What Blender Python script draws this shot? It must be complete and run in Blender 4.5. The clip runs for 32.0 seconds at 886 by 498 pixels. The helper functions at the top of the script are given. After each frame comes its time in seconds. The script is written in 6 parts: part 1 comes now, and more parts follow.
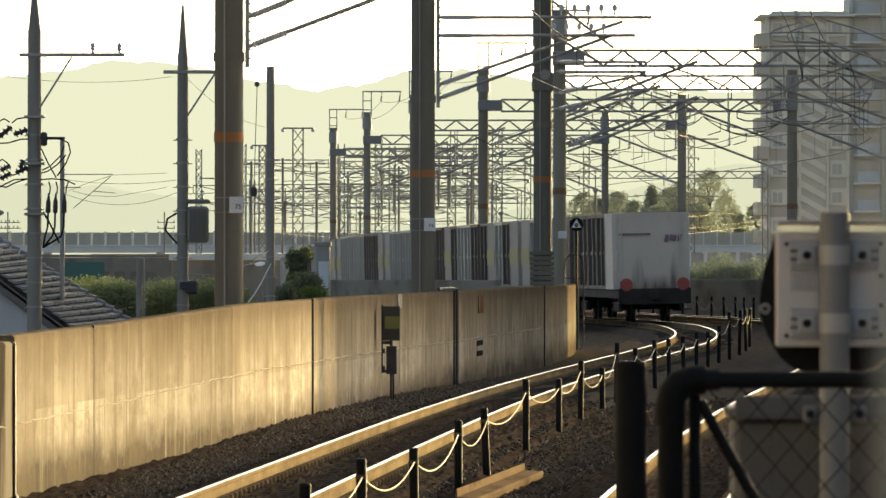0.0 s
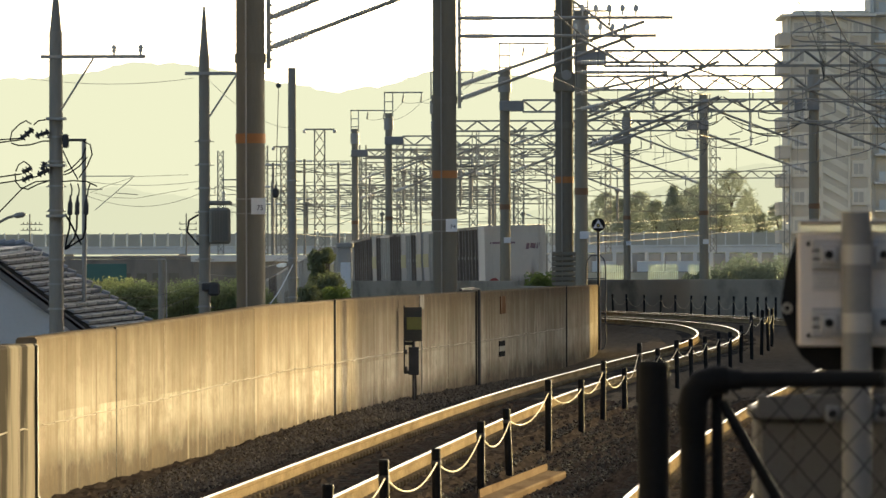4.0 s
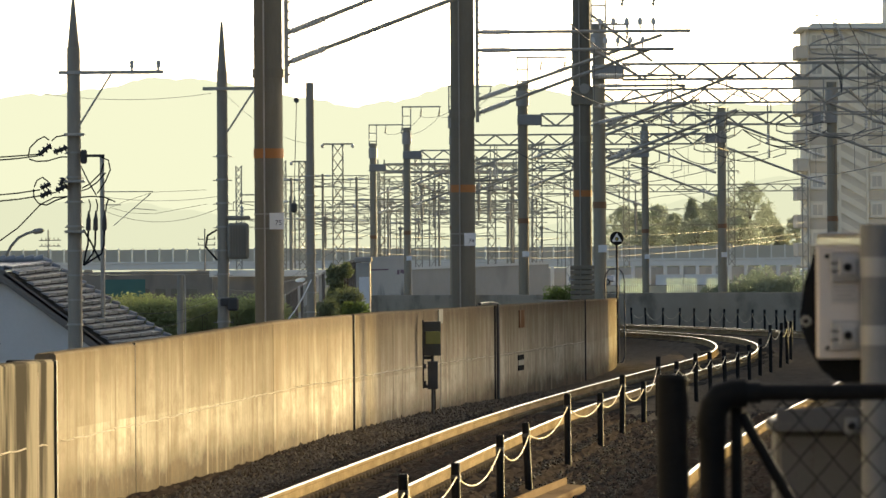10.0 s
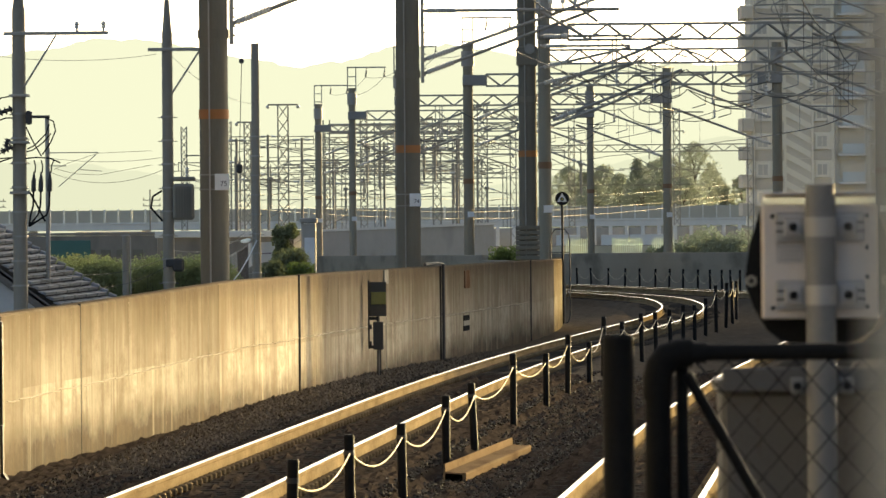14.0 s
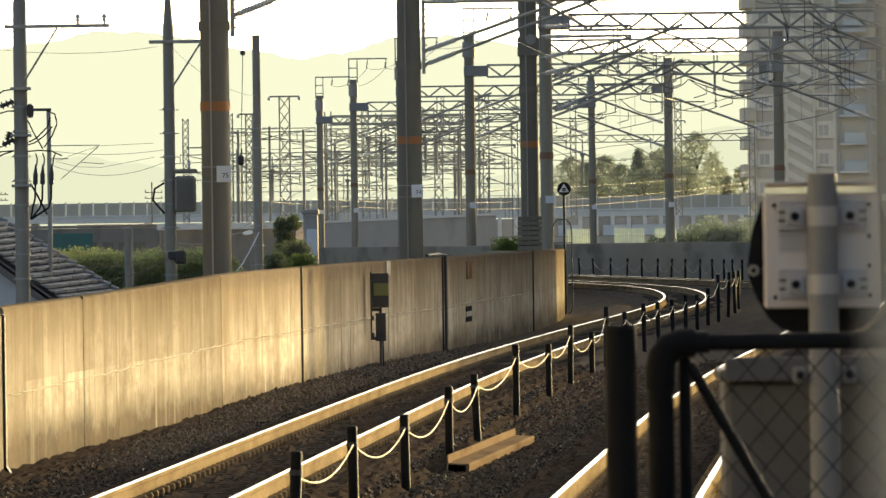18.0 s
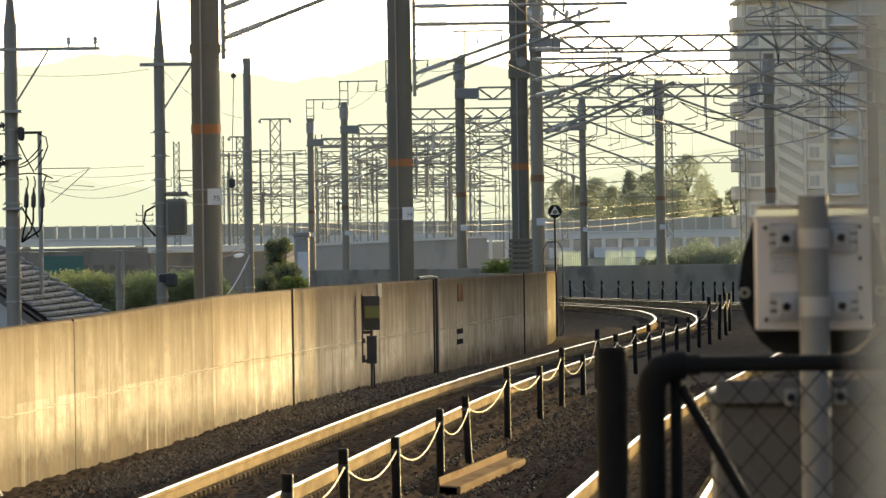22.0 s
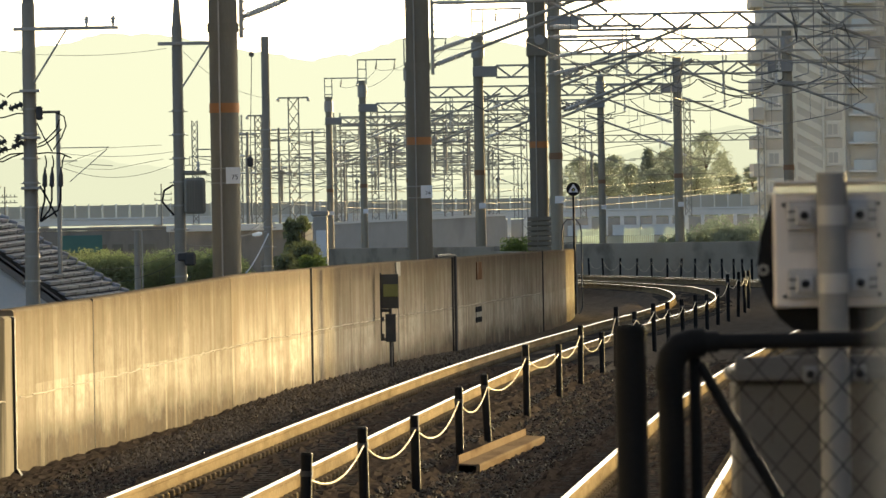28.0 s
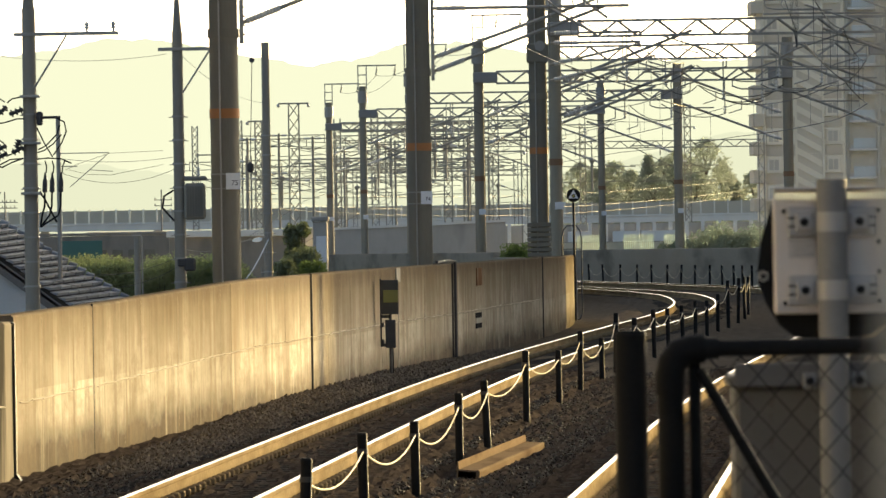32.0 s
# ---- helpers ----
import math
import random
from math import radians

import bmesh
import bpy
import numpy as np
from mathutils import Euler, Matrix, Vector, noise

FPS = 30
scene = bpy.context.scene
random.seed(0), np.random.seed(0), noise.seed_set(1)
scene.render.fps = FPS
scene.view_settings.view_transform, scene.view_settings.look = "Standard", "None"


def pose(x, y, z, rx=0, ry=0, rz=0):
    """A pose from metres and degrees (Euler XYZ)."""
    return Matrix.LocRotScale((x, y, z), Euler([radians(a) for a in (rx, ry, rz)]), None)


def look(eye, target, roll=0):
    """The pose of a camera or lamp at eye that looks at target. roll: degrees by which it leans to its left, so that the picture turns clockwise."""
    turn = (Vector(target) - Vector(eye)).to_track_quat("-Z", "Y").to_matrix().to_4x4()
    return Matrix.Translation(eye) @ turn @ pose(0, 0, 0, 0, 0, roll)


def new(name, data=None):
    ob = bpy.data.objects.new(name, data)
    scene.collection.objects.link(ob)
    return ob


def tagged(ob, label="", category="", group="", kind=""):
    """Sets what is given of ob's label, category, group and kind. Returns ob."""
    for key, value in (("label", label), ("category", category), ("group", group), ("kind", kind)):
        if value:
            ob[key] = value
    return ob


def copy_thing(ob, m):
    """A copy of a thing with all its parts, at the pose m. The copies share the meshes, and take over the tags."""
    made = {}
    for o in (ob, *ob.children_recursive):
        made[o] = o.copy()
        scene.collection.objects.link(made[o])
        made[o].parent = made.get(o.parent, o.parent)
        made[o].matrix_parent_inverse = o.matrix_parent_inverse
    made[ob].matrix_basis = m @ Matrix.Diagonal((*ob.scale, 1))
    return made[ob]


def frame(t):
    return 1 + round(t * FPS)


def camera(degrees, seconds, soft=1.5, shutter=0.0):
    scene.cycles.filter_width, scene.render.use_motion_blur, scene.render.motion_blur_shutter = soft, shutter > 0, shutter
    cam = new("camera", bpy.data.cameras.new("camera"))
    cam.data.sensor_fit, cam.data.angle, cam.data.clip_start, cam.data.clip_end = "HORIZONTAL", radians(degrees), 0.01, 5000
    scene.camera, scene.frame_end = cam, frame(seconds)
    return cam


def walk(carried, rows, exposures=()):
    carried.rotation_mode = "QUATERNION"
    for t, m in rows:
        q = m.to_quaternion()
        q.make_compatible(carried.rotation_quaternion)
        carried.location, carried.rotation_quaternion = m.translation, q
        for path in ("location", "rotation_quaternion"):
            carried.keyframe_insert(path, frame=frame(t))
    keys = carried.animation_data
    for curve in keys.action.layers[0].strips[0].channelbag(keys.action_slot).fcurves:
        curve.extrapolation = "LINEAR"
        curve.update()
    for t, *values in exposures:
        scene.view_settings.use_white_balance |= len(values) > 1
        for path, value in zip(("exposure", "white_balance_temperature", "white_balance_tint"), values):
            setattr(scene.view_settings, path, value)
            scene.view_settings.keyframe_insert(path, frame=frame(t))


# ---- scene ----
EYE = Vector((0.0, 0.0, 2.16))


def aim(u, v, dist):
    """A place by its bearing and elevation in milliradians from the standpoint and its distance north."""
    return Vector((u * dist / 1000.0, dist, EYE.z + v * dist / 1000.0))


# ------------------------------------------------------------------ camera
cam = camera(5.983, 32.0, soft=1.5)
cam.data.dof.use_dof = True
cam.data.dof.focus_distance = 170.0
cam.data.dof.aperture_fstop = 38.0
PATH = [
    (0, 0.000, 0.667, 0.00),
    (0.5, 0.144, 0.566, 0.02),
    (1, 0.166, 0.769, 0.06),
    (1.5, 0.021, 0.980, 0.02),
    (2, -0.545, 1.083, 0.04),
    (2.5, -1.122, 1.080, -0.04),
    (3, -1.677, 0.845, -0.21),
    (3.5, -2.147, 0.574, -0.29),
    (4, -2.584, 0.755, -0.17),
    (4.5, -2.931, 1.039, -0.24),
    (6.5, -2.862, 1.659, -0.22),
    (7, -3.327, 1.601, -0.24),
    (7.5, -3.792, 1.661, -0.17),
    (8, -4.640, 1.773, -0.21),
    (8.5, -4.969, 1.828, -0.40),
    (9, -4.947, 2.057, -0.35),
    (9.5, -4.717, 2.259, -0.36),
    (10, -4.760, 2.442, -0.41),
    (10.5, -4.809, 2.480, -0.50),
    (11, -5.261, 2.314, -0.64),
    (11.5, -5.173, 1.936, -0.66),
    (12, -4.742, 1.489, -0.61),
    (12.5, -0.581, -1.904, -0.65),
    (13, 0.950, -2.806, -0.71),
    (13.5, 1.988, -2.288, -0.42),
    (14, 1.644, -2.272, -0.50),
    (14.5, 1.160, -2.120, -0.51),
    (16.5, 1.365, -3.013, -0.71),
    (17, 1.717, -3.204, -0.81),
    (17.5, 1.671, -3.316, -0.88),
    (18, 1.383, -3.331, -0.78),
    (18.5, 1.145, -3.080, -0.79),
    (19, 1.369, -2.860, -0.78),
    (19.5, 1.771, -2.711, -0.71),
    (20, 1.950, -2.339, -0.64),
    (20.5, 2.217, -1.663, -0.65),
    (21, 2.207, -0.962, -0.67),
    (21.5, 2.208, -0.786, -0.70),
    (22, 2.484, -0.690, -0.83),
    (22.5, 3.158, -0.605, -0.94),
    (23, 3.446, -0.482, -1.11),
    (23.5, 3.484, -0.391, -1.04),
    (24, 3.408, -0.498, -1.10),
    (24.5, 2.988, -0.690, -1.15),
    (25, 2.937, -1.009, -1.12),
    (25.5, 2.821, -1.420, -0.97),
    (27.5, 0.261, -2.737, -0.91),
    (28, 0.250, -3.235, -1.01),
    (28.5, -0.000, -3.832, -1.01),
    (29, -0.568, -4.186, -0.90),
    (29.5, -0.843, -4.095, -1.02),
    (30, -1.294, -3.487, -1.26),
    (30.5, -1.335, -3.039, -1.39),
    (31, -0.825, -2.820, -1.30),
    (31.5, -0.176, -2.882, -1.09),
    (32, 0.262, -2.535, -0.93),
]
walk(cam, [(t, look(EYE, EYE + Vector((u, 1000.0, v)), r)) for t, u, v, r in PATH], [(0, 1.88, 6840, 0), (6, 1.93, 6840, 0), (13, 2.01, 6840, 0), (19, 2.06, 6840, 0), (23, 2.2, 6840, 0), (27, 2.06, 6840, 0), (32, 2.04, 6840, 0)])

# ------------------------------------------------------------------ light
SUN_AZ, SUN_EL = 32.0, 6.0
world = bpy.data.worlds.new("evening_sky")
scene.world = world
world.use_nodes = True
wn = world.node_tree
wn.nodes.clear()
sky = wn.nodes.new("ShaderNodeTexSky")
sky.sky_type = "NISHITA"
sky.sun_disc = False
sky.sun_elevation = radians(SUN_EL)
sky.sun_rotation = radians(SUN_AZ)
sky.air_density = 0.2
sky.dust_density = 3.2
sky.ozone_density = 0.0
bgd = wn.nodes.new("ShaderNodeBackground")
bgd.inputs["Strength"].default_value = 0.15
wout = wn.nodes.new("ShaderNodeOutputWorld")
wn.links.new(sky.outputs[0], bgd.inputs[0])
wn.links.new(bgd.outputs[0], wout.inputs[0])

sun = new("sun", bpy.data.lights.new("sun", "SUN"))
sun.data.energy = 1.85
sun.data.angle = radians(0.9)
sun.data.color = (1.0, 0.71, 0.3)
sun_dir = Vector((math.sin(radians(SUN_AZ)) * math.cos(radians(SUN_EL)), math.cos(radians(SUN_AZ)) * math.cos(radians(SUN_EL)), math.sin(radians(SUN_EL))))
sun.matrix_world = look(sun_dir * 300, (0, 0, 0))


# ------------------------------------------------------------------ materials
def material(name, c1, c2, rough=0.8, metal=0.0, scale=8.0, bump=0.15, stretch=(1, 1, 1), fine=60.0, vary=0.0, spec=0.4, dirt=None, dirt_scale=1.2, dirt_lo=0.5, dirt_hi=0.75):
    m = bpy.data.materials.new(name)
    m.use_nodes = True
    t = m.node_tree
    b = t.nodes["Principled BSDF"]
    co = t.nodes.new("ShaderNodeTexCoord")
    mp = t.nodes.new("ShaderNodeMapping")
    mp.inputs["Scale"].default_value = stretch
    t.links.new(co.outputs["Object"], mp.inputs[0])
    n1 = t.nodes.new("ShaderNodeTexNoise")
    n1.inputs["Scale"].default_value = scale
    n1.inputs["Detail"].default_value = 6
    n2 = t.nodes.new("ShaderNodeTexNoise")
    n2.inputs["Scale"].default_value = fine
    n2.inputs["Detail"].default_value = 4
    t.links.new(mp.outputs[0], n1.inputs["Vector"])
    t.links.new(mp.outputs[0], n2.inputs["Vector"])
    mix = t.nodes.new("ShaderNodeMix")
    mix.data_type = "RGBA"
    ramp = t.nodes.new("ShaderNodeValToRGB")
    ramp.color_ramp.elements[0].position = 0.3
    ramp.color_ramp.elements[1].position = 0.7
    add = t.nodes.new("ShaderNodeMath")
    add.operation = "MULTIPLY_ADD"
    add.inputs[1].default_value = 0.35
    t.links.new(n2.outputs[0], add.inputs[0])
    sc = t.nodes.new("ShaderNodeMath")
    sc.operation = "MULTIPLY"
    sc.inputs[1].default_value = 0.65
    t.links.new(n1.outputs[0], sc.inputs[0])
    t.links.new(sc.outputs[0], add.inputs[2])
    t.links.new(add.outputs[0], ramp.inputs[0])
    t.links.new(ramp.outputs[0], mix.inputs["Factor"])
    mix.inputs["A"].default_value = (*c1, 1)
    mix.inputs["B"].default_value = (*c2, 1)
    colour = mix.outputs["Result"]
    if dirt:
        n3 = t.nodes.new("ShaderNodeTexNoise")
        n3.inputs["Scale"].default_value = dirt_scale
        n3.inputs["Detail"].default_value = 8
        t.links.new(mp.outputs[0], n3.inputs["Vector"])
        r3 = t.nodes.new("ShaderNodeValToRGB")
        r3.color_ramp.elements[0].position = dirt_lo
        r3.color_ramp.elements[1].position = dirt_hi
        t.links.new(n3.outputs[0], r3.inputs[0])
        m3 = t.nodes.new("ShaderNodeMix")
        m3.data_type = "RGBA"
        t.links.new(r3.outputs[0], m3.inputs["Factor"])
        t.links.new(colour, m3.inputs["A"])
        m3.inputs["B"].default_value = (*dirt, 1)
        colour = m3.outputs["Result"]
    if vary:
        info = t.nodes.new("ShaderNodeObjectInfo")
        mr = t.nodes.new("ShaderNodeMapRange")
        mr.inputs["To Min"].default_value = 1 - vary
        mr.inputs["To Max"].default_value = 1 + vary
        t.links.new(info.outputs["Random"], mr.inputs[0])
        hs = t.nodes.new("ShaderNodeHueSaturation")
        t.links.new(mr.outputs[0], hs.inputs["Value"])
        t.links.new(colour, hs.inputs["Color"])
        colour = hs.outputs[0]
    t.links.new(colour, b.inputs["Base Color"])
    b.inputs["Roughness"].default_value = rough
    b.inputs["Metallic"].default_value = metal
    b.inputs["Specular IOR Level"].default_value = spec
    if bump:
        bp = t.nodes.new("ShaderNodeBump")
        bp.inputs["Strength"].default_value = bump
        bp.inputs["Distance"].default_value = 0.02
        t.links.new(add.outputs[0], bp.inputs["Height"])
        t.links.new(bp.outputs[0], b.inputs["Normal"])
    return m


def glow(name, colour, strength):
    m = bpy.data.materials.new(name)
    m.use_nodes = True
    b = m.node_tree.nodes["Principled BSDF"]
    b.inputs["Base Color"].default_value = (0, 0, 0, 1)
    b.inputs["Specular IOR Level"].default_value = 0.0
    b.inputs["Emission Color"].default_value = (*colour, 1)
    b.inputs["Emission Strength"].default_value = strength
    return m




def wall_material():
    """Board-marked concrete with run-down streaks, broad stains and a darker foot."""
    m = bpy.data.materials.new("weathered_concrete")
    m.use_nodes = True
    t = m.node_tree
    b = t.nodes["Principled BSDF"]
    co = t.nodes.new("ShaderNodeTexCoord")

    def noise_at(scale, stretch, detail=6.0, rough=0.6):
        mp = t.nodes.new("ShaderNodeMapping")
        mp.inputs["Scale"].default_value = stretch
        n = t.nodes.new("ShaderNodeTexNoise")
        n.inputs["Scale"].default_value = scale
        n.inputs["Detail"].default_value = detail
        n.inputs["Roughness"].default_value = rough
        t.links.new(co.outputs["Object"], mp.inputs[0])
        t.links.new(mp.outputs[0], n.inputs["Vector"])
        return n.outputs[0]

    def ramp(value, lo, hi, top=1.0):
        r = t.nodes.new("ShaderNodeMapRange")
        r.inputs["From Min"].default_value, r.inputs["From Max"].default_value = lo, hi
        r.inputs["To Max"].default_value = top
        t.links.new(value, r.inputs[0])
        return r.outputs[0]

    def blend(fac, a, colour):
        x = t.nodes.new("ShaderNodeMix")
        x.data_type = "RGBA"
        t.links.new(fac, x.inputs["Factor"])
        if isinstance(a, tuple):
            x.inputs["A"].default_value = (*a, 1)
        else:
            t.links.new(a, x.inputs["A"])
        x.inputs["B"].default_value = (*colour, 1)
        return x.outputs["Result"]

    def height(lo, hi):
        sp = t.nodes.new("ShaderNodeSeparateXYZ")
        t.links.new(co.outputs["Object"], sp.inputs[0])
        return ramp(sp.outputs["Z"], lo, hi)

    def both(a, b, op="ADD"):
        x = t.nodes.new("ShaderNodeMath")
        x.operation = op
        x.use_clamp = True
        t.links.new(a, x.inputs[0])
        if isinstance(b, float):
            x.inputs[1].default_value = b
        else:
            t.links.new(b, x.inputs[1])
        return x.outputs[0]

    c = blend(ramp(noise_at(0.13, (1, 1, 0.6), 3), 0.38, 0.62), (0.42, 0.375, 0.29), (0.6, 0.545, 0.435))
    # fine board grain and soft run-down streaks
    c = blend(ramp(noise_at(1.0, (1, 1.6, 0.14), 6, 0.55), 0.45, 0.75, 0.4), c, (0.25, 0.21, 0.16))
    c = blend(ramp(noise_at(1.0, (1, 0.55, 0.5), 8, 0.7), 0.46, 0.66, 0.65), c, (0.22, 0.185, 0.14))
    # grime that ran down from the coping, ending at uneven heights
    runs = both(noise_at(1.0, (1, 1.1, 0.08), 6, 0.6), height(0.1, 1.6), "MULTIPLY")
    c = blend(ramp(runs, 0.16, 0.48, 0.85), c, (0.17, 0.132, 0.088))
    # irregular dark brown patches that thicken towards the foot
    foot_patch = both(noise_at(1.0, (1, 0.3, 0.9), 8, 0.7), height(0.5, -0.3), "MULTIPLY")
    c = blend(ramp(foot_patch, 0.17, 0.4, 0.9), c, (0.1, 0.085, 0.066))
    c = blend(ramp(noise_at(1.0, (1, 2.3, 0.3), 4, 0.5), 0.62, 0.76, 0.4), c, (0.66, 0.60, 0.48))
    # thin crisp run marks and the tone of each shuttering board
    c = blend(ramp(noise_at(1.0, (1, 2.6, 0.12), 7, 0.72), 0.5, 0.66, 0.7), c, (0.175, 0.137, 0.09))
    c = blend(ramp(noise_at(1.0, (1, 1.9, 0.1), 6, 0.7), 0.56, 0.72, 0.5), c, (0.66, 0.59, 0.44))
    c = blend(ramp(noise_at(1.0, (1, 0.8, 2.2), 8, 0.78), 0.48, 0.66, 0.55), c, (0.2, 0.16, 0.11))
    sp = t.nodes.new("ShaderNodeSeparateXYZ")
    t.links.new(co.outputs["Object"], sp.inputs[0])
    lift = both(sp.outputs["Z"], 0.53, "GREATER_THAN")
    board = t.nodes.new("ShaderNodeMath")
    board.operation = "SNAP"
    board.inputs[1].default_value = 0.9
    t.links.new(sp.outputs["Y"], board.inputs[0])
    cell = t.nodes.new("ShaderNodeCombineXYZ")
    t.links.new(board.outputs[0], cell.inputs[0])
    t.links.new(lift, cell.inputs[1])
    wnz = t.nodes.new("ShaderNodeTexWhiteNoise")
    t.links.new(cell.outputs[0], wnz.inputs["Vector"])
    c = blend(ramp(wnz.outputs["Value"], 0.35, 1.0, 0.4), c, (0.24, 0.195, 0.135))
    # the upper lift was poured from a browner batch
    c = blend(both(lift, 0.26, "MULTIPLY"), c, (0.2, 0.16, 0.105))
    c = blend(ramp(both(noise_at(1.0, (1, 1.2, 0.2), 7, 0.7), height(0.2, 1.5), "MULTIPLY"), 0.24, 0.5, 0.6), c, (0.155, 0.122, 0.078))
    c = blend(ramp(both(noise_at(1.0, (1, 1.5, 0.6), 6, 0.6), height(1.1, 1.42), "MULTIPLY"), 0.2, 0.6, 0.75), c, (0.13, 0.105, 0.08))
    c = blend(ramp(noise_at(14.0, (1, 0.5, 1), 4, 0.6), 0.5, 0.8, 0.35), c, (0.25, 0.21, 0.16))
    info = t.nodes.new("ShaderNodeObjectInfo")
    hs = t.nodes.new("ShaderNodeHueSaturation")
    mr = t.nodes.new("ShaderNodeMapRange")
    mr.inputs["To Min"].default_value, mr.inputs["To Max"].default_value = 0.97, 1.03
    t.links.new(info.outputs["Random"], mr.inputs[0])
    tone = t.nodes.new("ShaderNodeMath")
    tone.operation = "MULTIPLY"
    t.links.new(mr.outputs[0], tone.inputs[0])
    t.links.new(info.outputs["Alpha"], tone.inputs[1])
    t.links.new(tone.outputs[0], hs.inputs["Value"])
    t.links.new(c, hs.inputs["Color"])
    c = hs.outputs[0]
    t.links.new(c, b.inputs["Base Color"])
    b.inputs["Roughness"].default_value = 0.92
    b.inputs["Specular IOR Level"].default_value = 0.0
    bp = t.nodes.new("ShaderNodeBump")
    bp.inputs["Strength"].default_value = 0.25
    bp.inputs["Distance"].default_value = 0.012
    t.links.new(noise_at(1.0, (6, 6, 1.2), 8, 0.6), bp.inputs["Height"])
    t.links.new(bp.outputs[0], b.inputs["Normal"])
    return m


WALL = wall_material()
# parapet concrete: plain grey with a few darker stains
PARAPET = material("stained_parapet_concrete", (0.26, 0.236, 0.185), (0.31, 0.283, 0.224), 0.95, 0, 1.0, 0.2, (1, 0.12, 1), 12, 0.03, 0.0, (0.11, 0.1, 0.078), 0.8)
CONCRETE = material("grey_concrete", (0.21, 0.195, 0.16), (0.26, 0.24, 0.2), 0.9, 0, 1.0, 0.2, (1, 1, 0.4), 12, 0.06, 0.05, (0.16, 0.15, 0.13), 0.8)
PALE = material("pale_concrete", (0.66, 0.64, 0.57), (0.75, 0.73, 0.65), 0.9, 0, 0.6, 0.1, (1, 1, 1), 8, 0.04, 0.2)


def stones_material():
    """Broken stones, each with its own tone from dark brown to pale grey."""
    m = material("ballast_stone", (0.02, 0.018, 0.015), (0.07, 0.06, 0.05), 0.8, 0, 12, 0.3, (1, 1, 1), 40, 0.0, 0.15)
    t = m.node_tree
    b = t.nodes["Principled BSDF"]
    base = b.inputs["Base Color"].links[0].from_socket
    gi = t.nodes.new("ShaderNodeNewGeometry")
    rp = t.nodes.new("ShaderNodeMapRange")
    rp.inputs["From Min"].default_value, rp.inputs["From Max"].default_value = 0.5, 1.0
    rp.inputs["To Max"].default_value = 0.5
    t.links.new(gi.outputs["Random Per Island"], rp.inputs[0])
    mx = t.nodes.new("ShaderNodeMix")
    mx.data_type = "RGBA"
    t.links.new(rp.outputs[0], mx.inputs["Factor"])
    t.links.new(base, mx.inputs["A"])
    mx.inputs["B"].default_value = (0.16, 0.135, 0.108, 1)
    t.links.new(mx.outputs["Result"], b.inputs["Base Color"])
    return m


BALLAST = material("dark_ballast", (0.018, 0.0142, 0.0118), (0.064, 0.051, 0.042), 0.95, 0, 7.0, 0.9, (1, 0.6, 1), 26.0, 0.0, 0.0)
# the same ballast, paled so its colour carries the haze of the far curve
FAR_BALLAST = material("hazed_ballast", (0.055, 0.047, 0.037), (0.14, 0.12, 0.095), 0.95, 0, 5.0, 0.9, (1, 0.6, 1), 20.0, 0.0, 0.0)
STONE = stones_material()
SLEEPER = material("sleeper_concrete", (0.045, 0.04, 0.034), (0.085, 0.076, 0.064), 0.95, 0, 5, 0.3, (1, 1, 1), 40, 0.15, 0.0)
RUST = material("rusty_rail_web", (0.14, 0.105, 0.06), (0.3, 0.23, 0.135), 0.9, 0.0, 3, 0.15, (1, 0.25, 1), 30, 0.05, 0.0)
STEEL = material("worn_rail_head", (0.42, 0.39, 0.34), (0.62, 0.58, 0.52), 0.3, 1.0, 4, 0.04, (4, 0.2, 1), 30, 0, 0.4, (0.3, 0.25, 0.19), 2.5, 0.5, 0.7)
DARK = material("dark_steel", (0.04, 0.039, 0.037), (0.065, 0.062, 0.058), 0.65, 0.1, 6, 0.1, (1, 1, 1), 50, 0.1, 0.5)
BLACK = material("black_paint", (0.011, 0.011, 0.0115), (0.018, 0.018, 0.018), 0.6, 0, 9, 0.04, (1, 1, 1), 120, 0.1, 0.06)
POLE = material("brown_grey_pole", (0.162, 0.146, 0.11), (0.212, 0.192, 0.146), 0.85, 0, 2, 0.1, (2, 2, 0.3), 20, 0.08, 0.08)
GALV = material("galvanised_steel", (0.3, 0.285, 0.245), (0.39, 0.37, 0.32), 0.55, 0.35, 3, 0.06, (1, 1, 0.5), 30, 0.12, 0.4)
UTIL = material("utility_pole_concrete", (0.235, 0.215, 0.175), (0.3, 0.275, 0.225), 0.85, 0, 2, 0.1, (2, 2, 0.3), 20, 0.1, 0.08)
WIRE = material("weathered_wire", (0.07, 0.068, 0.06), (0.1, 0.097, 0.09), 0.7, 0.1, 3, 0, (1, 1, 1), 20, 0.1, 0.4)
ORANGE = material("orange_band", (0.36, 0.15, 0.045), (0.42, 0.18, 0.06), 0.7, 0, 5, 0.05)
WHITE = material("white_enamel", (0.72, 0.72, 0.69), (0.8, 0.8, 0.78), 0.5, 0, 4, 0.02, (1, 1, 1), 30, 0.04)
YELLOW = material("yellow_paint", (0.5, 0.42, 0.08), (0.58, 0.5, 0.12), 0.6, 0, 5, 0.05)
INK = material("black_ink", (0.02, 0.02, 0.02), (0.03, 0.03, 0.03), 0.9, 0, 5, 0, (1, 1, 1), 60, 0, 0.0)
PORCELAIN = material("insulator_porcelain", (0.5, 0.49, 0.44), (0.62, 0.6, 0.55), 0.25, 0, 9, 0, (1, 1, 1), 30, 0.1, 0.5)


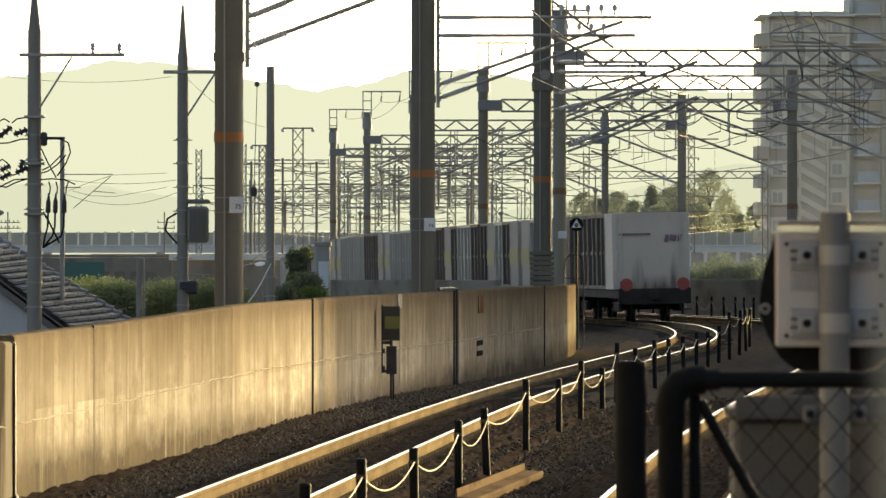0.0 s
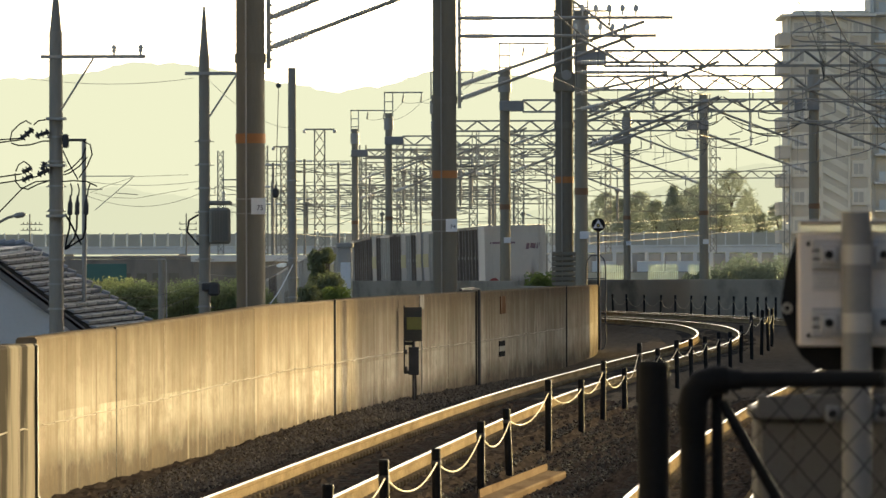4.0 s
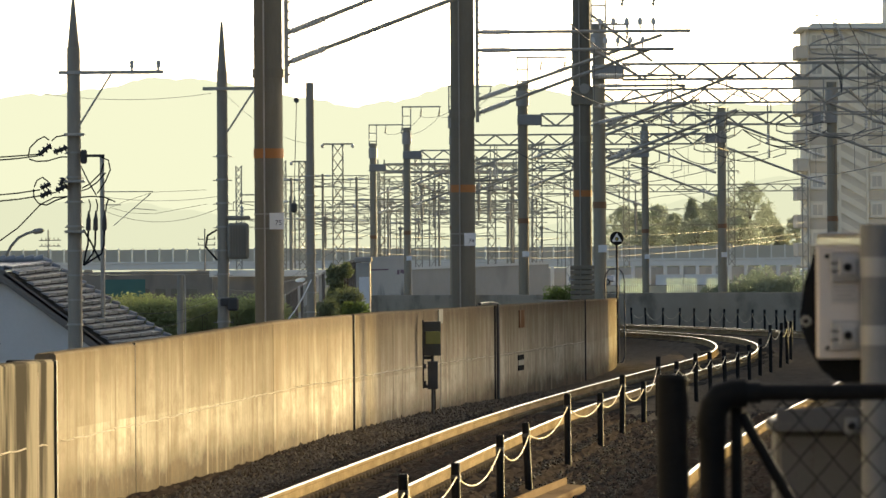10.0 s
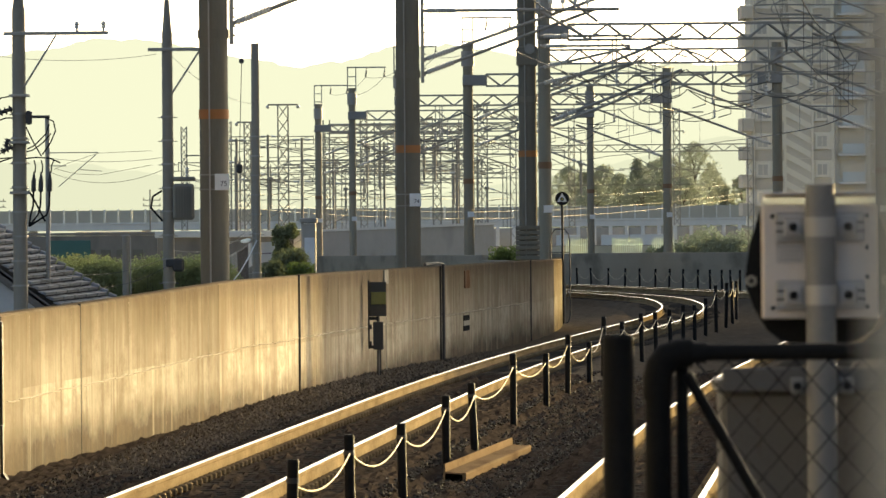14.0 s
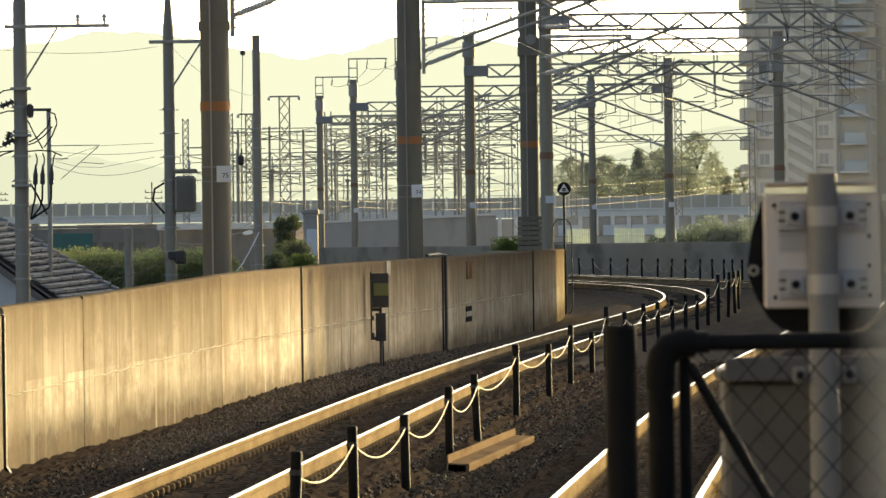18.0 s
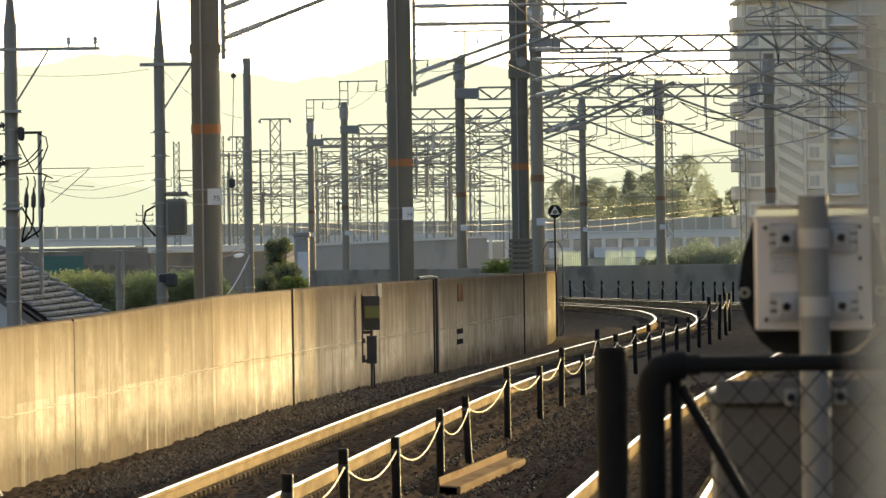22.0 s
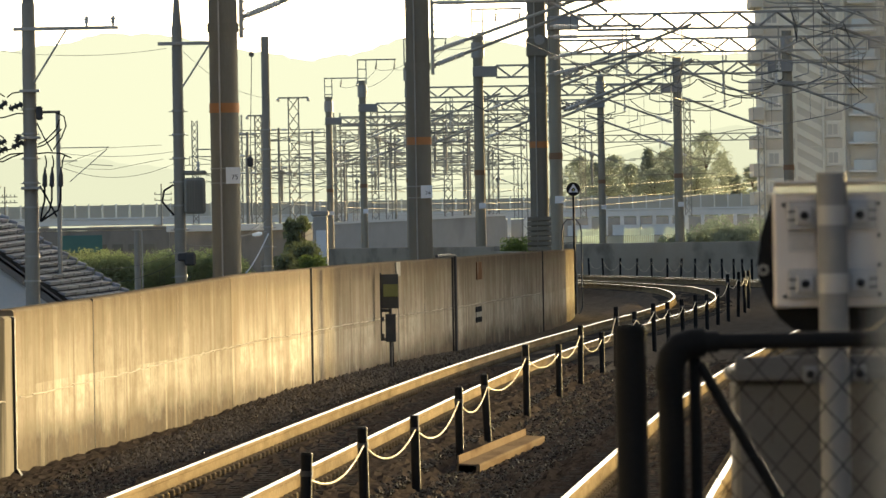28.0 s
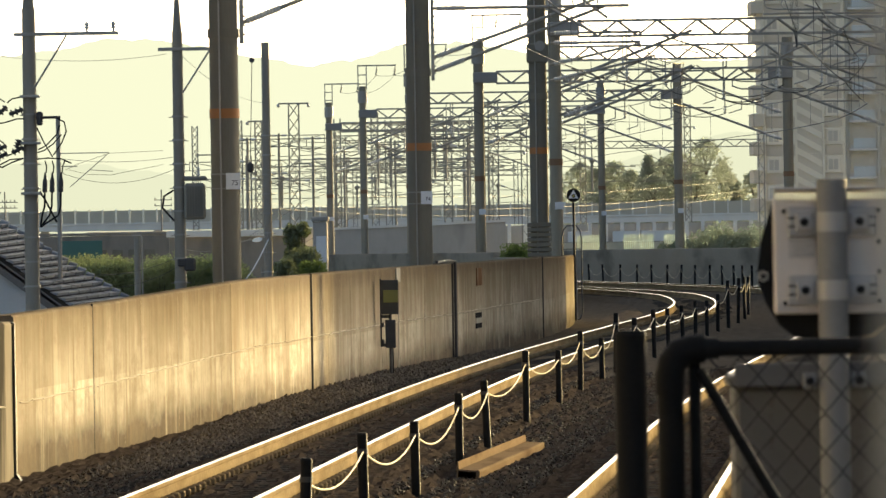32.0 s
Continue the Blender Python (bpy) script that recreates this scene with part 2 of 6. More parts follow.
def leafy(name, c1, c2, share, tint=(1.3, 1.45, 1.1)):
    """Leaves that let part of the light through."""
    m = material(name, c1, c2, 0.7, 0, 1.5, 0, (1, 1, 1), 6, 0.12, 0.2)
    t = m.node_tree
    b = t.nodes["Principled BSDF"]
    tl = t.nodes.new("ShaderNodeBsdfTranslucent")
    tl.inputs["Color"].default_value = (c2[0] * tint[0], c2[1] * tint[1], c2[2] * tint[2], 1)
    mx = t.nodes.new("ShaderNodeMixShader")
    mx.inputs[0].default_value = share
    out = t.nodes["Material Output"]
    t.links.new(b.outputs[0], mx.inputs[1])
    t.links.new(tl.outputs[0], mx.inputs[2])
    t.links.new(mx.outputs[0], out.inputs["Surface"])
    return m


LEAF = leafy("leaf_green", (0.09, 0.12, 0.04), (0.15, 0.185, 0.065), 0.45)
# hedge green lightened to stand for the haze before it
GRASSY = leafy("hazed_hedge_green", (0.22, 0.235, 0.125), (0.27, 0.29, 0.15), 0.4)
# far foliage paled strongly; distance haze is mixed into this green
FAR_LEAF = leafy("hazed_tree_green", (0.36, 0.365, 0.26), (0.4, 0.405, 0.29), 0.5, (0.75, 0.85, 0.95))
BARK = material("tree_bark", (0.08, 0.06, 0.045), (0.14, 0.11, 0.08), 0.9, 0, 6, 0.3, (1, 1, 0.3), 30)
SOIL = material("town_ground", (0.1, 0.1, 0.08), (0.17, 0.16, 0.13), 0.95, 0, 0.05, 0.1, (1, 1, 1), 0.9)
ROOF = material("grey_roof_tile", (0.2, 0.21, 0.22), (0.28, 0.295, 0.31), 0.45, 0, 3, 0.1, (1, 1, 1), 25, 0.2, 0.25)
MASTIC = material("joint_sealant", (0.02, 0.019, 0.017), (0.035, 0.032, 0.03), 0.8, 0, 6, 0.1)
ROPE = material("pale_rope", (0.5, 0.42, 0.27), (0.6, 0.51, 0.34), 0.8, 0, 20, 0, (1, 1, 1), 90)


# ------------------------------------------------------------------ mesh building
class Geo:
    """Plain vertex and face lists that become one mesh."""

    def __init__(self):
        self.v, self.f, self.m = [], [], []

    def put(self, verts, faces, slot=0):
        k = len(self.v)
        self.v.extend(tuple(p) for p in verts)
        self.f.extend(tuple(i + k for i in q) for q in faces)
        self.m.extend([slot] * len(faces))
        return self

    def box(self, c, size, m=None, ch=0.0, slot=0):
        """A box about c; ch: the chamfer of its edges; m turns it about c."""
        h = [s / 2 for s in size]
        c = Vector(c)
        turn = (lambda p: c + m @ Vector(p)) if m else (lambda p: c + Vector(p))
        if ch <= 0:
            vs = [turn((x * h[0], y * h[1], z * h[2])) for x in (-1, 1) for y in (-1, 1) for z in (-1, 1)]
            return self.put(vs, [(0, 1, 3, 2), (4, 6, 7, 5), (0, 4, 5, 1), (2, 3, 7, 6), (0, 2, 6, 4), (1, 5, 7, 3)], slot)
        ch = min(ch, min(h) * 0.9)
        key, vs = {}, []
        for x in (-1, 1):
            for y in (-1, 1):
                for z in (-1, 1):
                    for a in range(3):
                        p = [x * h[0], y * h[1], z * h[2]]
                        for b in range(3):
                            if b != a:
                                p[b] -= (x, y, z)[b] * ch
                        key[x, y, z, a] = len(vs)
                        vs.append(turn(p))
        fs = []
        for a in range(3):
            b, d = (a + 1) % 3, (a + 2) % 3
            for s in (-1, 1):
                q = []
                for i, j in ((-1, -1), (1, -1), (1, 1), (-1, 1)):
                    k = [0, 0, 0]
                    k[a], k[b], k[d] = s, i, j
                    q.append(key[k[0], k[1], k[2], a])
                fs.append(tuple(q if s > 0 else q[::-1]))
            for i in (-1, 1):
                for j in (-1, 1):
                    k, l = [0, 0, 0], [0, 0, 0]
                    k[a], k[b], k[d] = -1, i, j
                    l[a], l[b], l[d] = 1, i, j
                    q = (key[(*k, b)], key[(*l, b)], key[(*l, d)], key[(*k, d)])
                    fs.append(q if i * j < 0 else q[::-1])
        for x in (-1, 1):
            for y in (-1, 1):
                for z in (-1, 1):
                    q = tuple(key[x, y, z, a] for a in range(3))
                    fs.append(q if x * y * z > 0 else q[::-1])
        return self.put(vs, fs, slot)

    def tube(self, p, q, r, r2=None, n=10, slot=0, caps=True):
        p, q = Vector(p), Vector(q)
        r2 = r if r2 is None else r2
        w = (q - p).normalized()
        a = w.orthogonal().normalized()
        if abs(w.z) > 0.99:
            a = Vector((1, 0, 0))
        b = w.cross(a).normalized()
        a = b.cross(w)
        vs = []
        for c, rr in ((p, r), (q, r2)):
            vs += [c + (a * math.cos(2 * math.pi * i / n) + b * math.sin(2 * math.pi * i / n)) * rr for i in range(n)]
        fs = [(i, (i + 1) % n, n + (i + 1) % n, n + i) for i in range(n)]
        if caps:
            fs += [tuple(range(n))[::-1], tuple(range(n, 2 * n))]
        return self.put(vs, fs, slot)

    def line(self, pts, r, n=6, slot=0):
        """A tube along a bent line, one closed skin."""
        pts = [Vector(p) for p in pts]
        vs, fs = [], []
        up = None
        for i, p in enumerate(pts):
            w = (pts[min(i + 1, len(pts) - 1)] - pts[max(i - 1, 0)]).normalized()
            a = w.orthogonal().normalized() if up is None else (up - w * up.dot(w)).normalized()
            up = a
            b = w.cross(a)
            vs += [p + (a * math.cos(2 * math.pi * k / n) + b * math.sin(2 * math.pi * k / n)) * r for k in range(n)]
        for i in range(len(pts) - 1):
            for k in range(n):
                fs.append((i * n + k, i * n + (k + 1) % n, (i + 1) * n + (k + 1) % n, (i + 1) * n + k))
        fs += [tuple(range(n))[::-1], tuple(range((len(pts) - 1) * n, len(pts) * n))]
        return self.put(vs, fs, slot)

    def lathe(self, p, q, radii, n=10, slot=0):
        """A turned body from p to q; radii: pairs of (share of the way, radius)."""
        p, q = Vector(p), Vector(q)
        w = (q - p).normalized()
        a = w.orthogonal().normalized()
        b = w.cross(a)
        vs, fs, k = [], [], len(radii)
        for f, r in radii:
            vs += [p.lerp(q, f) + (a * math.cos(2 * math.pi * i / n) + b * math.sin(2 * math.pi * i / n)) * r for i in range(n)]
        for j in range(k - 1):
            fs += [(j * n + i, j * n + (i + 1) % n, (j + 1) * n + (i + 1) % n, (j + 1) * n + i) for i in range(n)]
        fs += [tuple(range(n))[::-1], tuple(range((k - 1) * n, k * n))]
        return self.put(vs, fs, slot)

    def sweep(self, stations, profile, slots=None, closed=True):
        """profile: (side, height) pairs; stations: (place, sideways)."""
        n = len(profile)
        vs, k = [], len(self.v)
        for c, side in stations:
            vs += [Vector(c) + Vector(side) * a + Vector((0, 0, b)) for a, b in profile]
        self.v.extend(tuple(p) for p in vs)
        for i in range(len(stations) - 1):
            for j in range(n if closed else n - 1):
                self.f.append((k + i * n + j, k + i * n + (j + 1) % n, k + (i + 1) * n + (j + 1) % n, k + (i + 1) * n + j))
                self.m.append(slots[j] if slots else 0)
        if closed:
            self.f += [tuple(k + j for j in range(n))[::-1], tuple(k + (len(stations) - 1) * n + j for j in range(n))]
            self.m += [0, 0]
        return self

    def disc(self, c, r, depth, n=24, slot=0):
        c = Vector(c)
        return self.tube(c - Vector((0, depth / 2, 0)), c + Vector((0, depth / 2, 0)), r, r, n, slot)

    def ball(self, c, r, slot=0, n=8, m=5):
        c = Vector(c)
        vs = [c + Vector((0, 0, r))]
        for i in range(1, m):
            for j in range(n):
                a, b = math.pi * i / m, 2 * math.pi * j / n
                vs.append(c + Vector((math.sin(a) * math.cos(b), math.sin(a) * math.sin(b), math.cos(a))) * r)
        vs.append(c - Vector((0, 0, r)))
        fs = [(0, 1 + j, 1 + (j + 1) % n) for j in range(n)]
        for i in range(m - 2):
            for j in range(n):
                fs.append((1 + i * n + j, 1 + (i + 1) * n + j, 1 + (i + 1) * n + (j + 1) % n, 1 + i * n + (j + 1) % n))
        e = len(vs) - 1
        fs += [(e, 1 + (m - 2) * n + (j + 1) % n, 1 + (m - 2) * n + j) for j in range(n)]
        return self.put(vs, fs, slot)

    def mesh(self, name, mats, smooth=False):
        me = bpy.data.meshes.new(name)
        me.from_pydata(self.v, [], self.f)
        for mt in mats:
            me.materials.append(mt)
        if len(mats) > 1:
            me.polygons.foreach_set("material_index", self.m)
        if smooth:
            me.shade_smooth()
            me.set_sharp_from_angle(angle=radians(38))
        me.update()
        return me


def part(name, geo, mat, parent=None, label="", smooth=False):
    """One mesh object under a thing or part (or a top-level one)."""
    mats = mat if isinstance(mat, (list, tuple)) else [mat]
    ob = new(name, geo.mesh(name, mats, smooth))
    ob.parent = parent
    if label:
        ob["label"] = label
    return ob


def piece(name, me, parent, at=None):
    ob = new(name, me)
    ob.parent = parent
    if at is not None:
        ob.matrix_basis = at
    return ob


def thing(name, label, category, at=(0, 0, 0), group="", kind=""):
    ob = new(name)
    ob.empty_display_size = 0.1
    ob.location = at
    return tagged(ob, label, category, group, kind)


def ribs(p, q, r0, r1, n):
    """A ribbed insulator, turned in one piece."""
    radii = []
    for i in range(n):
        radii += [(i / n, r0), ((i + 0.35) / n, r0), ((i + 0.45) / n, r1), ((i + 0.7) / n, r1 * 0.9), ((i + 0.8) / n, r0)]
    return Geo().lathe(p, q, radii + [(1.0, r0)])


def text(name, words, size, at, parent, mat, turn=(90, 0, 0), align="CENTER", label=""):
    cu = bpy.data.curves.new(name, "FONT")
    cu.body, cu.size, cu.align_x, cu.align_y, cu.extrude = words, size, align, "CENTER", 0.004
    ob = new(name, cu)
    ob.data.materials.append(mat)
    ob.parent = parent
    ob.matrix_basis = pose(*at, *turn)
    if label:
        ob["label"] = label
    return ob


# ------------------------------------------------------------------ line of the railway
HEADING = ((-60, 0.044), (60, 0.044), (110, 0.048), (150, 0.064), (185, 0.069), (205, 0.062), (222, 0.042), (241, 0.010), (259, -0.023), (277, -0.058), (295, -0.073), (320, -0.068), (450, -0.066), (1400, -0.066))
GRADE = ((-60, 0.0), (210, 0.0), (254, 0.05), (300, -0.03), (340, -0.13), (420, -0.36), (470, -0.9), (560, -3.3), (700, -7.0), (1400, -8.0))
Y0, STEP = -60.0, 0.5
_hy = np.arange(Y0, 1400, STEP)
_hh = np.interp(_hy, [a for a, _ in HEADING], [b for _, b in HEADING])
_cx = np.cumsum(_hh) * STEP
_cx += -1.13 - np.interp(89.5, _hy, _cx)


def cx(y):
    return float(np.interp(y, _hy, _cx))


def hd(y):
    return float(np.interp(y, _hy, _hh))


def cz(y):
    return float(np.interp(y, [a for a, _ in GRADE], [b for _, b in GRADE]))


def on_line(y, off=0.0, up=0.0):
    return Vector((cx(y) + off, y, cz(y) + up))


def second(y):
    """Offset of the second track from the first."""
    return float(np.interp(y, (-60, 66, 95, 137, 170, 1400), (3.65, 3.7, 3.9, 4.45, 4.6, 4.6)))


def stations(y0, y1, step, off):
    out, y = [], y0
    while y < y1 + 1e-6:
        h = hd(y)
        o = off(y) if callable(off) else off
        out.append((on_line(y, o), Vector((1.0, -h, 0)).normalized()))
        y += step
    return out


def wall_off(y):
    return float(np.interp(y, (60, 93, 98, 112, 122, 135, 158, 190, 200, 214, 260), (-3.3, -3.12, -3.0, -2.72, -2.42, -2.33, -2.25, -2.3, -2.5, -2.87, -3.2)))


def wall_rise(y):
    """Height of the wall's foot over the even bed."""
    return float(np.interp(y, (60, 87, 95.3, 115, 130, 158, 188, 215), (-0.06, -0.06, -0.035, 0.11, 0.13, 0.10, 0.08, 0.02)))
# ------------------------------------------------------------------ ground and railway bed
g = Geo()
R = 4900.0
g.put([(R * math.cos(a), R * math.sin(a), -6.0) for a in [2 * math.pi * i / 48 for i in range(48)]], [tuple(range(48))])
tagged(part("ground", g, SOIL), "grey-brown town ground far below the raised railway", "ground", "", "structure")

# raised bed with concrete flanks
g = Geo()
g.sweep(stations(-40, 520, 4, 0.0), [(-3.6, -0.42), (-3.6, -6.4), (8.2, -6.4), (8.2, -0.42)])
tagged(part("viaduct_deck", g, CONCRETE), "weathered concrete railway viaduct deck", "viaduct", "", "structure")

# ballast sheet, uneven
rng = np.random.default_rng(4)


def bank(y, x):
    """Ballast heaped higher against the wall along the middle of its length."""
    return float(np.interp(y, (86, 106, 120, 138, 165), (-0.06, -0.02, 0.11, 0.12, 0.0))) * min(1.0, max(0.0, (-1.25 - x) / 0.9))


def ballast_sheet(y0, y1, dy, dx, rough_z):
    g = Geo()
    ys = np.arange(y0, y1 + dy / 2, dy)
    xs = np.arange(-3.3, 7.6 + dx / 2, dx)
    vs = []
    for y in ys:
        c = on_line(y)
        s2 = second(y)
        for x in xs:
            bed = -0.30
            for o in (0.0, s2):
                d = abs(x - o)
                bed = max(bed, -0.172 if d < 1.15 else -0.185 - (d - 1.15) * 0.35)
            bed = max(bed, -0.36) + bank(y, x)
            vs.append((c.x + x, y, c.z + bed + rng.normal() * rough_z))
    n = len(xs)
    fs = [(i * n + j, i * n + j + 1, (i + 1) * n + j + 1, (i + 1) * n + j) for i in range(len(ys) - 1) for j in range(n - 1)]
    return g.put(vs, fs)


tagged(part("ballast", ballast_sheet(58, 135, 0.28, 0.055, 0.019), BALLAST), "dark brown stone ballast between the rails", "ballast", "", "stuff")
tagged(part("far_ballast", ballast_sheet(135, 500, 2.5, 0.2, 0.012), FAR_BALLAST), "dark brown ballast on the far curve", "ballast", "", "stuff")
tagged(part("rear_ballast", ballast_sheet(-40, 58, 2.0, 0.4, 0.012), BALLAST), "dark brown ballast along the platform", "ballast", "", "stuff")


def stone(g, c, r):
    """One broken stone with eight uneven faces."""
    a = [Vector((r, 0, 0)), Vector((0, r, 0)), Vector((-r, 0, 0)), Vector((0, -r, 0)), Vector((0, 0, r * 0.8)), Vector((0, 0, -r * 0.7))]
    vs = [c + p * (0.7 + 0.6 * rng.random()) + Vector((rng.normal(), rng.normal(), rng.normal())) * r * 0.25 for p in a]
    g.put(vs, [(0, 1, 4), (1, 2, 4), (2, 3, 4), (3, 0, 4), (1, 0, 5), (2, 1, 5), (3, 2, 5), (0, 3, 5)])


g = Geo()
for _ in range(48000):
    y = 60 + 80 * rng.random() ** 1.5
    x = -2.6 + 8.2 * rng.random()
    if min(abs(x), abs(x - second(y))) < 0.72 and rng.random() < 0.75:
        continue
    stone(g, on_line(y, x, -0.2 - (0.09 if min(abs(x), abs(x - second(y))) > 1.4 else 0) + bank(y, x)), 0.012 + 0.016 * rng.random())
tagged(part("ballast_stones", g, STONE), "loose broken ballast stones on the track bed", "stones", "", "stuff")

# paler rubble gathered along the foot of the wall
RUBBLE = material("dusty_rubble", (0.12, 0.1, 0.077), (0.25, 0.215, 0.17), 0.95, 0, 5.0, 0.5, (1, 1, 1), 20.0, 0.3, 0.0)
g = Geo()
for _ in range(9000):
    y = 88 + 80 * rng.random()
    x = -1.3 - 1.35 * rng.random() ** 0.7
    edge = max(-0.36, -0.185 - (abs(x) - 1.15) * 0.35, -0.30)
    stone(g, on_line(y, x, edge + bank(y, x) + 0.012), 0.018 + 0.03 * rng.random() ** 2)
tagged(part("rubble", g, RUBBLE), "pale dusty rubble along the foot of the wall", "rubble", "", "stuff")

# rails
RAIL = [(-0.063, -0.165), (0.063, -0.165), (0.063, -0.153), (0.012, -0.135), (0.009, -0.045), (0.033, -0.032), (0.033, -0.008), (0.026, 0.0), (-0.026, 0.0), (-0.033, -0.008), (-0.033, -0.032), (-0.009, -0.045), (-0.012, -0.135), (-0.063, -0.153)]
RAIL_SLOT = [0, 0, 0, 0, 0, 0, 0, 1, 0, 0, 0, 0, 0, 0]


def track(name, off, y0, y1, label, sleeper_y):
    t = tagged(new(name), label, "railway track", "railway tracks", "structure")
    for s in (-0.566, 0.566):
        g = Geo().sweep(stations(y0, y1, 1.5, lambda y: (off(y) + s)), RAIL, RAIL_SLOT)
        part("rail", g, [RUST, STEEL], t, "rust-brown rail with a bright worn head", True)
    me = Geo().box((0, 0, -0.23), (2.0, 0.22, 0.13), None, 0.02).mesh("sleeper", [SLEEPER])
    y = sleeper_y
    n = 0
    while n < 150:
        piece("sleeper", me, t, Matrix.Translation(on_line(y, off(y))) @ Matrix.Rotation(-hd(y), 4, "Z"))
        y += 0.62
        n += 1
    rest = Geo()
    while y < 330:
        rest.box(on_line(y, off(y), -0.23), (2.0, 0.22, 0.13))
        y += 0.62
    tagged(part("far_sleepers", rest, SLEEPER, t), "", "", "", "stuff")
    clips = Geo()
    y = sleeper_y
    while y < 210:
        for s in (-0.566, 0.566):
            for d in (-0.105, 0.105):
                clips.box(on_line(y, off(y) + s + d, -0.13), (0.085, 0.17, 0.07), None, 0.015)
        y += 0.62
    tagged(part("rail_clips", clips, RUST, t, "rusty spring clips along the rail foot"), "", "", "", "stuff")
    return t


track("track_1", lambda y: 0.0, 40, 520, "ballasted railway track curving away past the wall", 64.0)
track("track_2", second, 30, 420, "ballasted railway track beside the platform end", 60.0)

# ------------------------------------------------------------------ wall on the left
WALL_TOP = 1.39


def wall_block(y0, y1, top, off, thick=0.22, step=2.0, rise=lambda y: 0.0):
    g = Geo()
    n = max(1, round((y1 - y0) / step))
    st = []
    for i in range(n + 1):
        y = y0 + (y1 - y0) * i / n
        st.append((on_line(y, off(y), rise(y)), Vector((1, -hd(y), 0)).normalized()))
    return g.sweep(st, [(0, -0.45), (0.0, top - 0.025), (-0.025, top), (-thick + 0.025, top), (-thick, top - 0.025), (-thick, -0.45)])


LIME = material("lime_bleed", (0.42, 0.375, 0.3), (0.54, 0.485, 0.39), 0.9, 0, 4, 0.1, (1, 1, 1), 20, 0.1, 0.0)
BOARD = material("board_mark_stain", (0.24, 0.2, 0.155), (0.34, 0.29, 0.22), 0.9, 0, 3, 0.1, (1, 1, 0.3), 20)
wall = tagged(new("wall_west"), "long stained concrete parapet wall lit gold by low sun", "wall", "", "structure")
SEAMS = [87.0, 95.3, 112.0, 123.3, 138.0, 155.8, 186.6, 214.0]
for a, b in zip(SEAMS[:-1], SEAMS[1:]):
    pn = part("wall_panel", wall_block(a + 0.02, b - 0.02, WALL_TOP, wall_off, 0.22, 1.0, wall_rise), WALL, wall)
    # tone per panel: casting differences, with some sun and shade put in
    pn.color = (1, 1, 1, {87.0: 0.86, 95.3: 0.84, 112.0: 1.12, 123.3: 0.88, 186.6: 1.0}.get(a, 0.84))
near = tagged(new("wall_near"), "stained concrete parapet wall with a lower top", "wall", "", "structure")
# near panel: darker concrete with mottled stains
DARK_STAINED = material("dark_stained_concrete", (0.15, 0.132, 0.1), (0.27, 0.24, 0.185), 0.93, 0, 1.2, 0.25, (1, 0.8, 0.25), 9, 0, 0.0, (0.05, 0.045, 0.037), 1.6, 0.46, 0.62)
part("wall_panel", wall_block(30, 86.8, WALL_TOP - 0.12, wall_off), DARK_STAINED, near)
for y, w in ((95.3, 0.05), (123.3, 0.3), (155.8, 0.4), (186.6, 0.25)):
    part("joint_strip", Geo().box(on_line(y, wall_off(y) + (-0.011 if w < 0.1 else 0.006), 0.47 + wall_rise(y)), (0.03, w, 1.86)), MASTIC, wall, "dark joint strip between the panels")
# pour line: a broken thin ledge half way up
rj = np.random.default_rng(8)
y = 60.0
while y < 186:
    l = 0.35 + 1.1 * rj.random()
    st = [(on_line(q, wall_off(q), wall_rise(q) + 0.47 + 0.007 * rj.normal()), Vector((1, -hd(q), 0)).normalized()) for q in (y, y + l * 0.5, y + l)]
    if rj.random() < 0.96 and not (86 < y + l and y < 87.2):
        part("pour_line", Geo().sweep(st, [(-0.01, -0.008), (0.016, -0.004), (0.02, 0.002), (-0.01, 0.012)]), LIME, wall if y > 87 else near)
    y += l + 0.02 + 0.05 * rj.random()

# dark marks left by the shuttering boards
y = 62.0
while y < 212:
    y += 1.6 + 4.5 * rj.random()
    if 86 < y < 88:
        continue
    z0, z1 = (-0.3, 0.47) if rj.random() < 0.3 else ((0.47, 1.36) if rj.random() < 0.4 else (-0.3, 1.36))
    top_cut = 0.12 if y < 87 else 0.0
    part("board_mark", Geo().box(on_line(y, wall_off(y) - 0.0085, wall_rise(y) + (z0 + z1 - top_cut) / 2), (0.019, 0.02 + 0.035 * rj.random(), z1 - z0 - top_cut - 0.04)), BOARD, wall if y > 87 else near)

# earth-covered footing along the wall's base
FOOT = material("soiled_footing", (0.05, 0.042, 0.032), (0.095, 0.08, 0.06), 0.95, 0, 1.5, 0.3, (1, 0.4, 1), 12, 0, 0.0)
fg = Geo().sweep([(on_line(q, wall_off(q), wall_rise(q) - 0.42), Vector((1, -hd(q), 0)).normalized()) for q in np.arange(98.0, 119.0, 1.0)], [(0.0, -0.1), (0.0, 0.06), (0.26, 0.04), (0.42, -0.08)])
part("footing", fg, FOOT, wall, "soil-stained concrete footing")

# far parapets
far_l = tagged(new("wall_far_west"), "low grey concrete parapet along the far curve", "wall", "", "structure")
for a in range(264, 470, 12):
    part("wall_panel", wall_block(a, a + 11.96, 0.93 + 0.35 * min(1.0, max(0.0, (a - 276) / 24.0)), lambda y: -2.6), PARAPET, far_l)
far_r = tagged(new("wall_east"), "grey concrete parapet on the outside of the curve", "wall", "", "structure")
for a in range(196, 480, 12):
    part("wall_panel", wall_block(a, a + 11.97, 1.3, lambda y: 7.3), PARAPET, far_r)

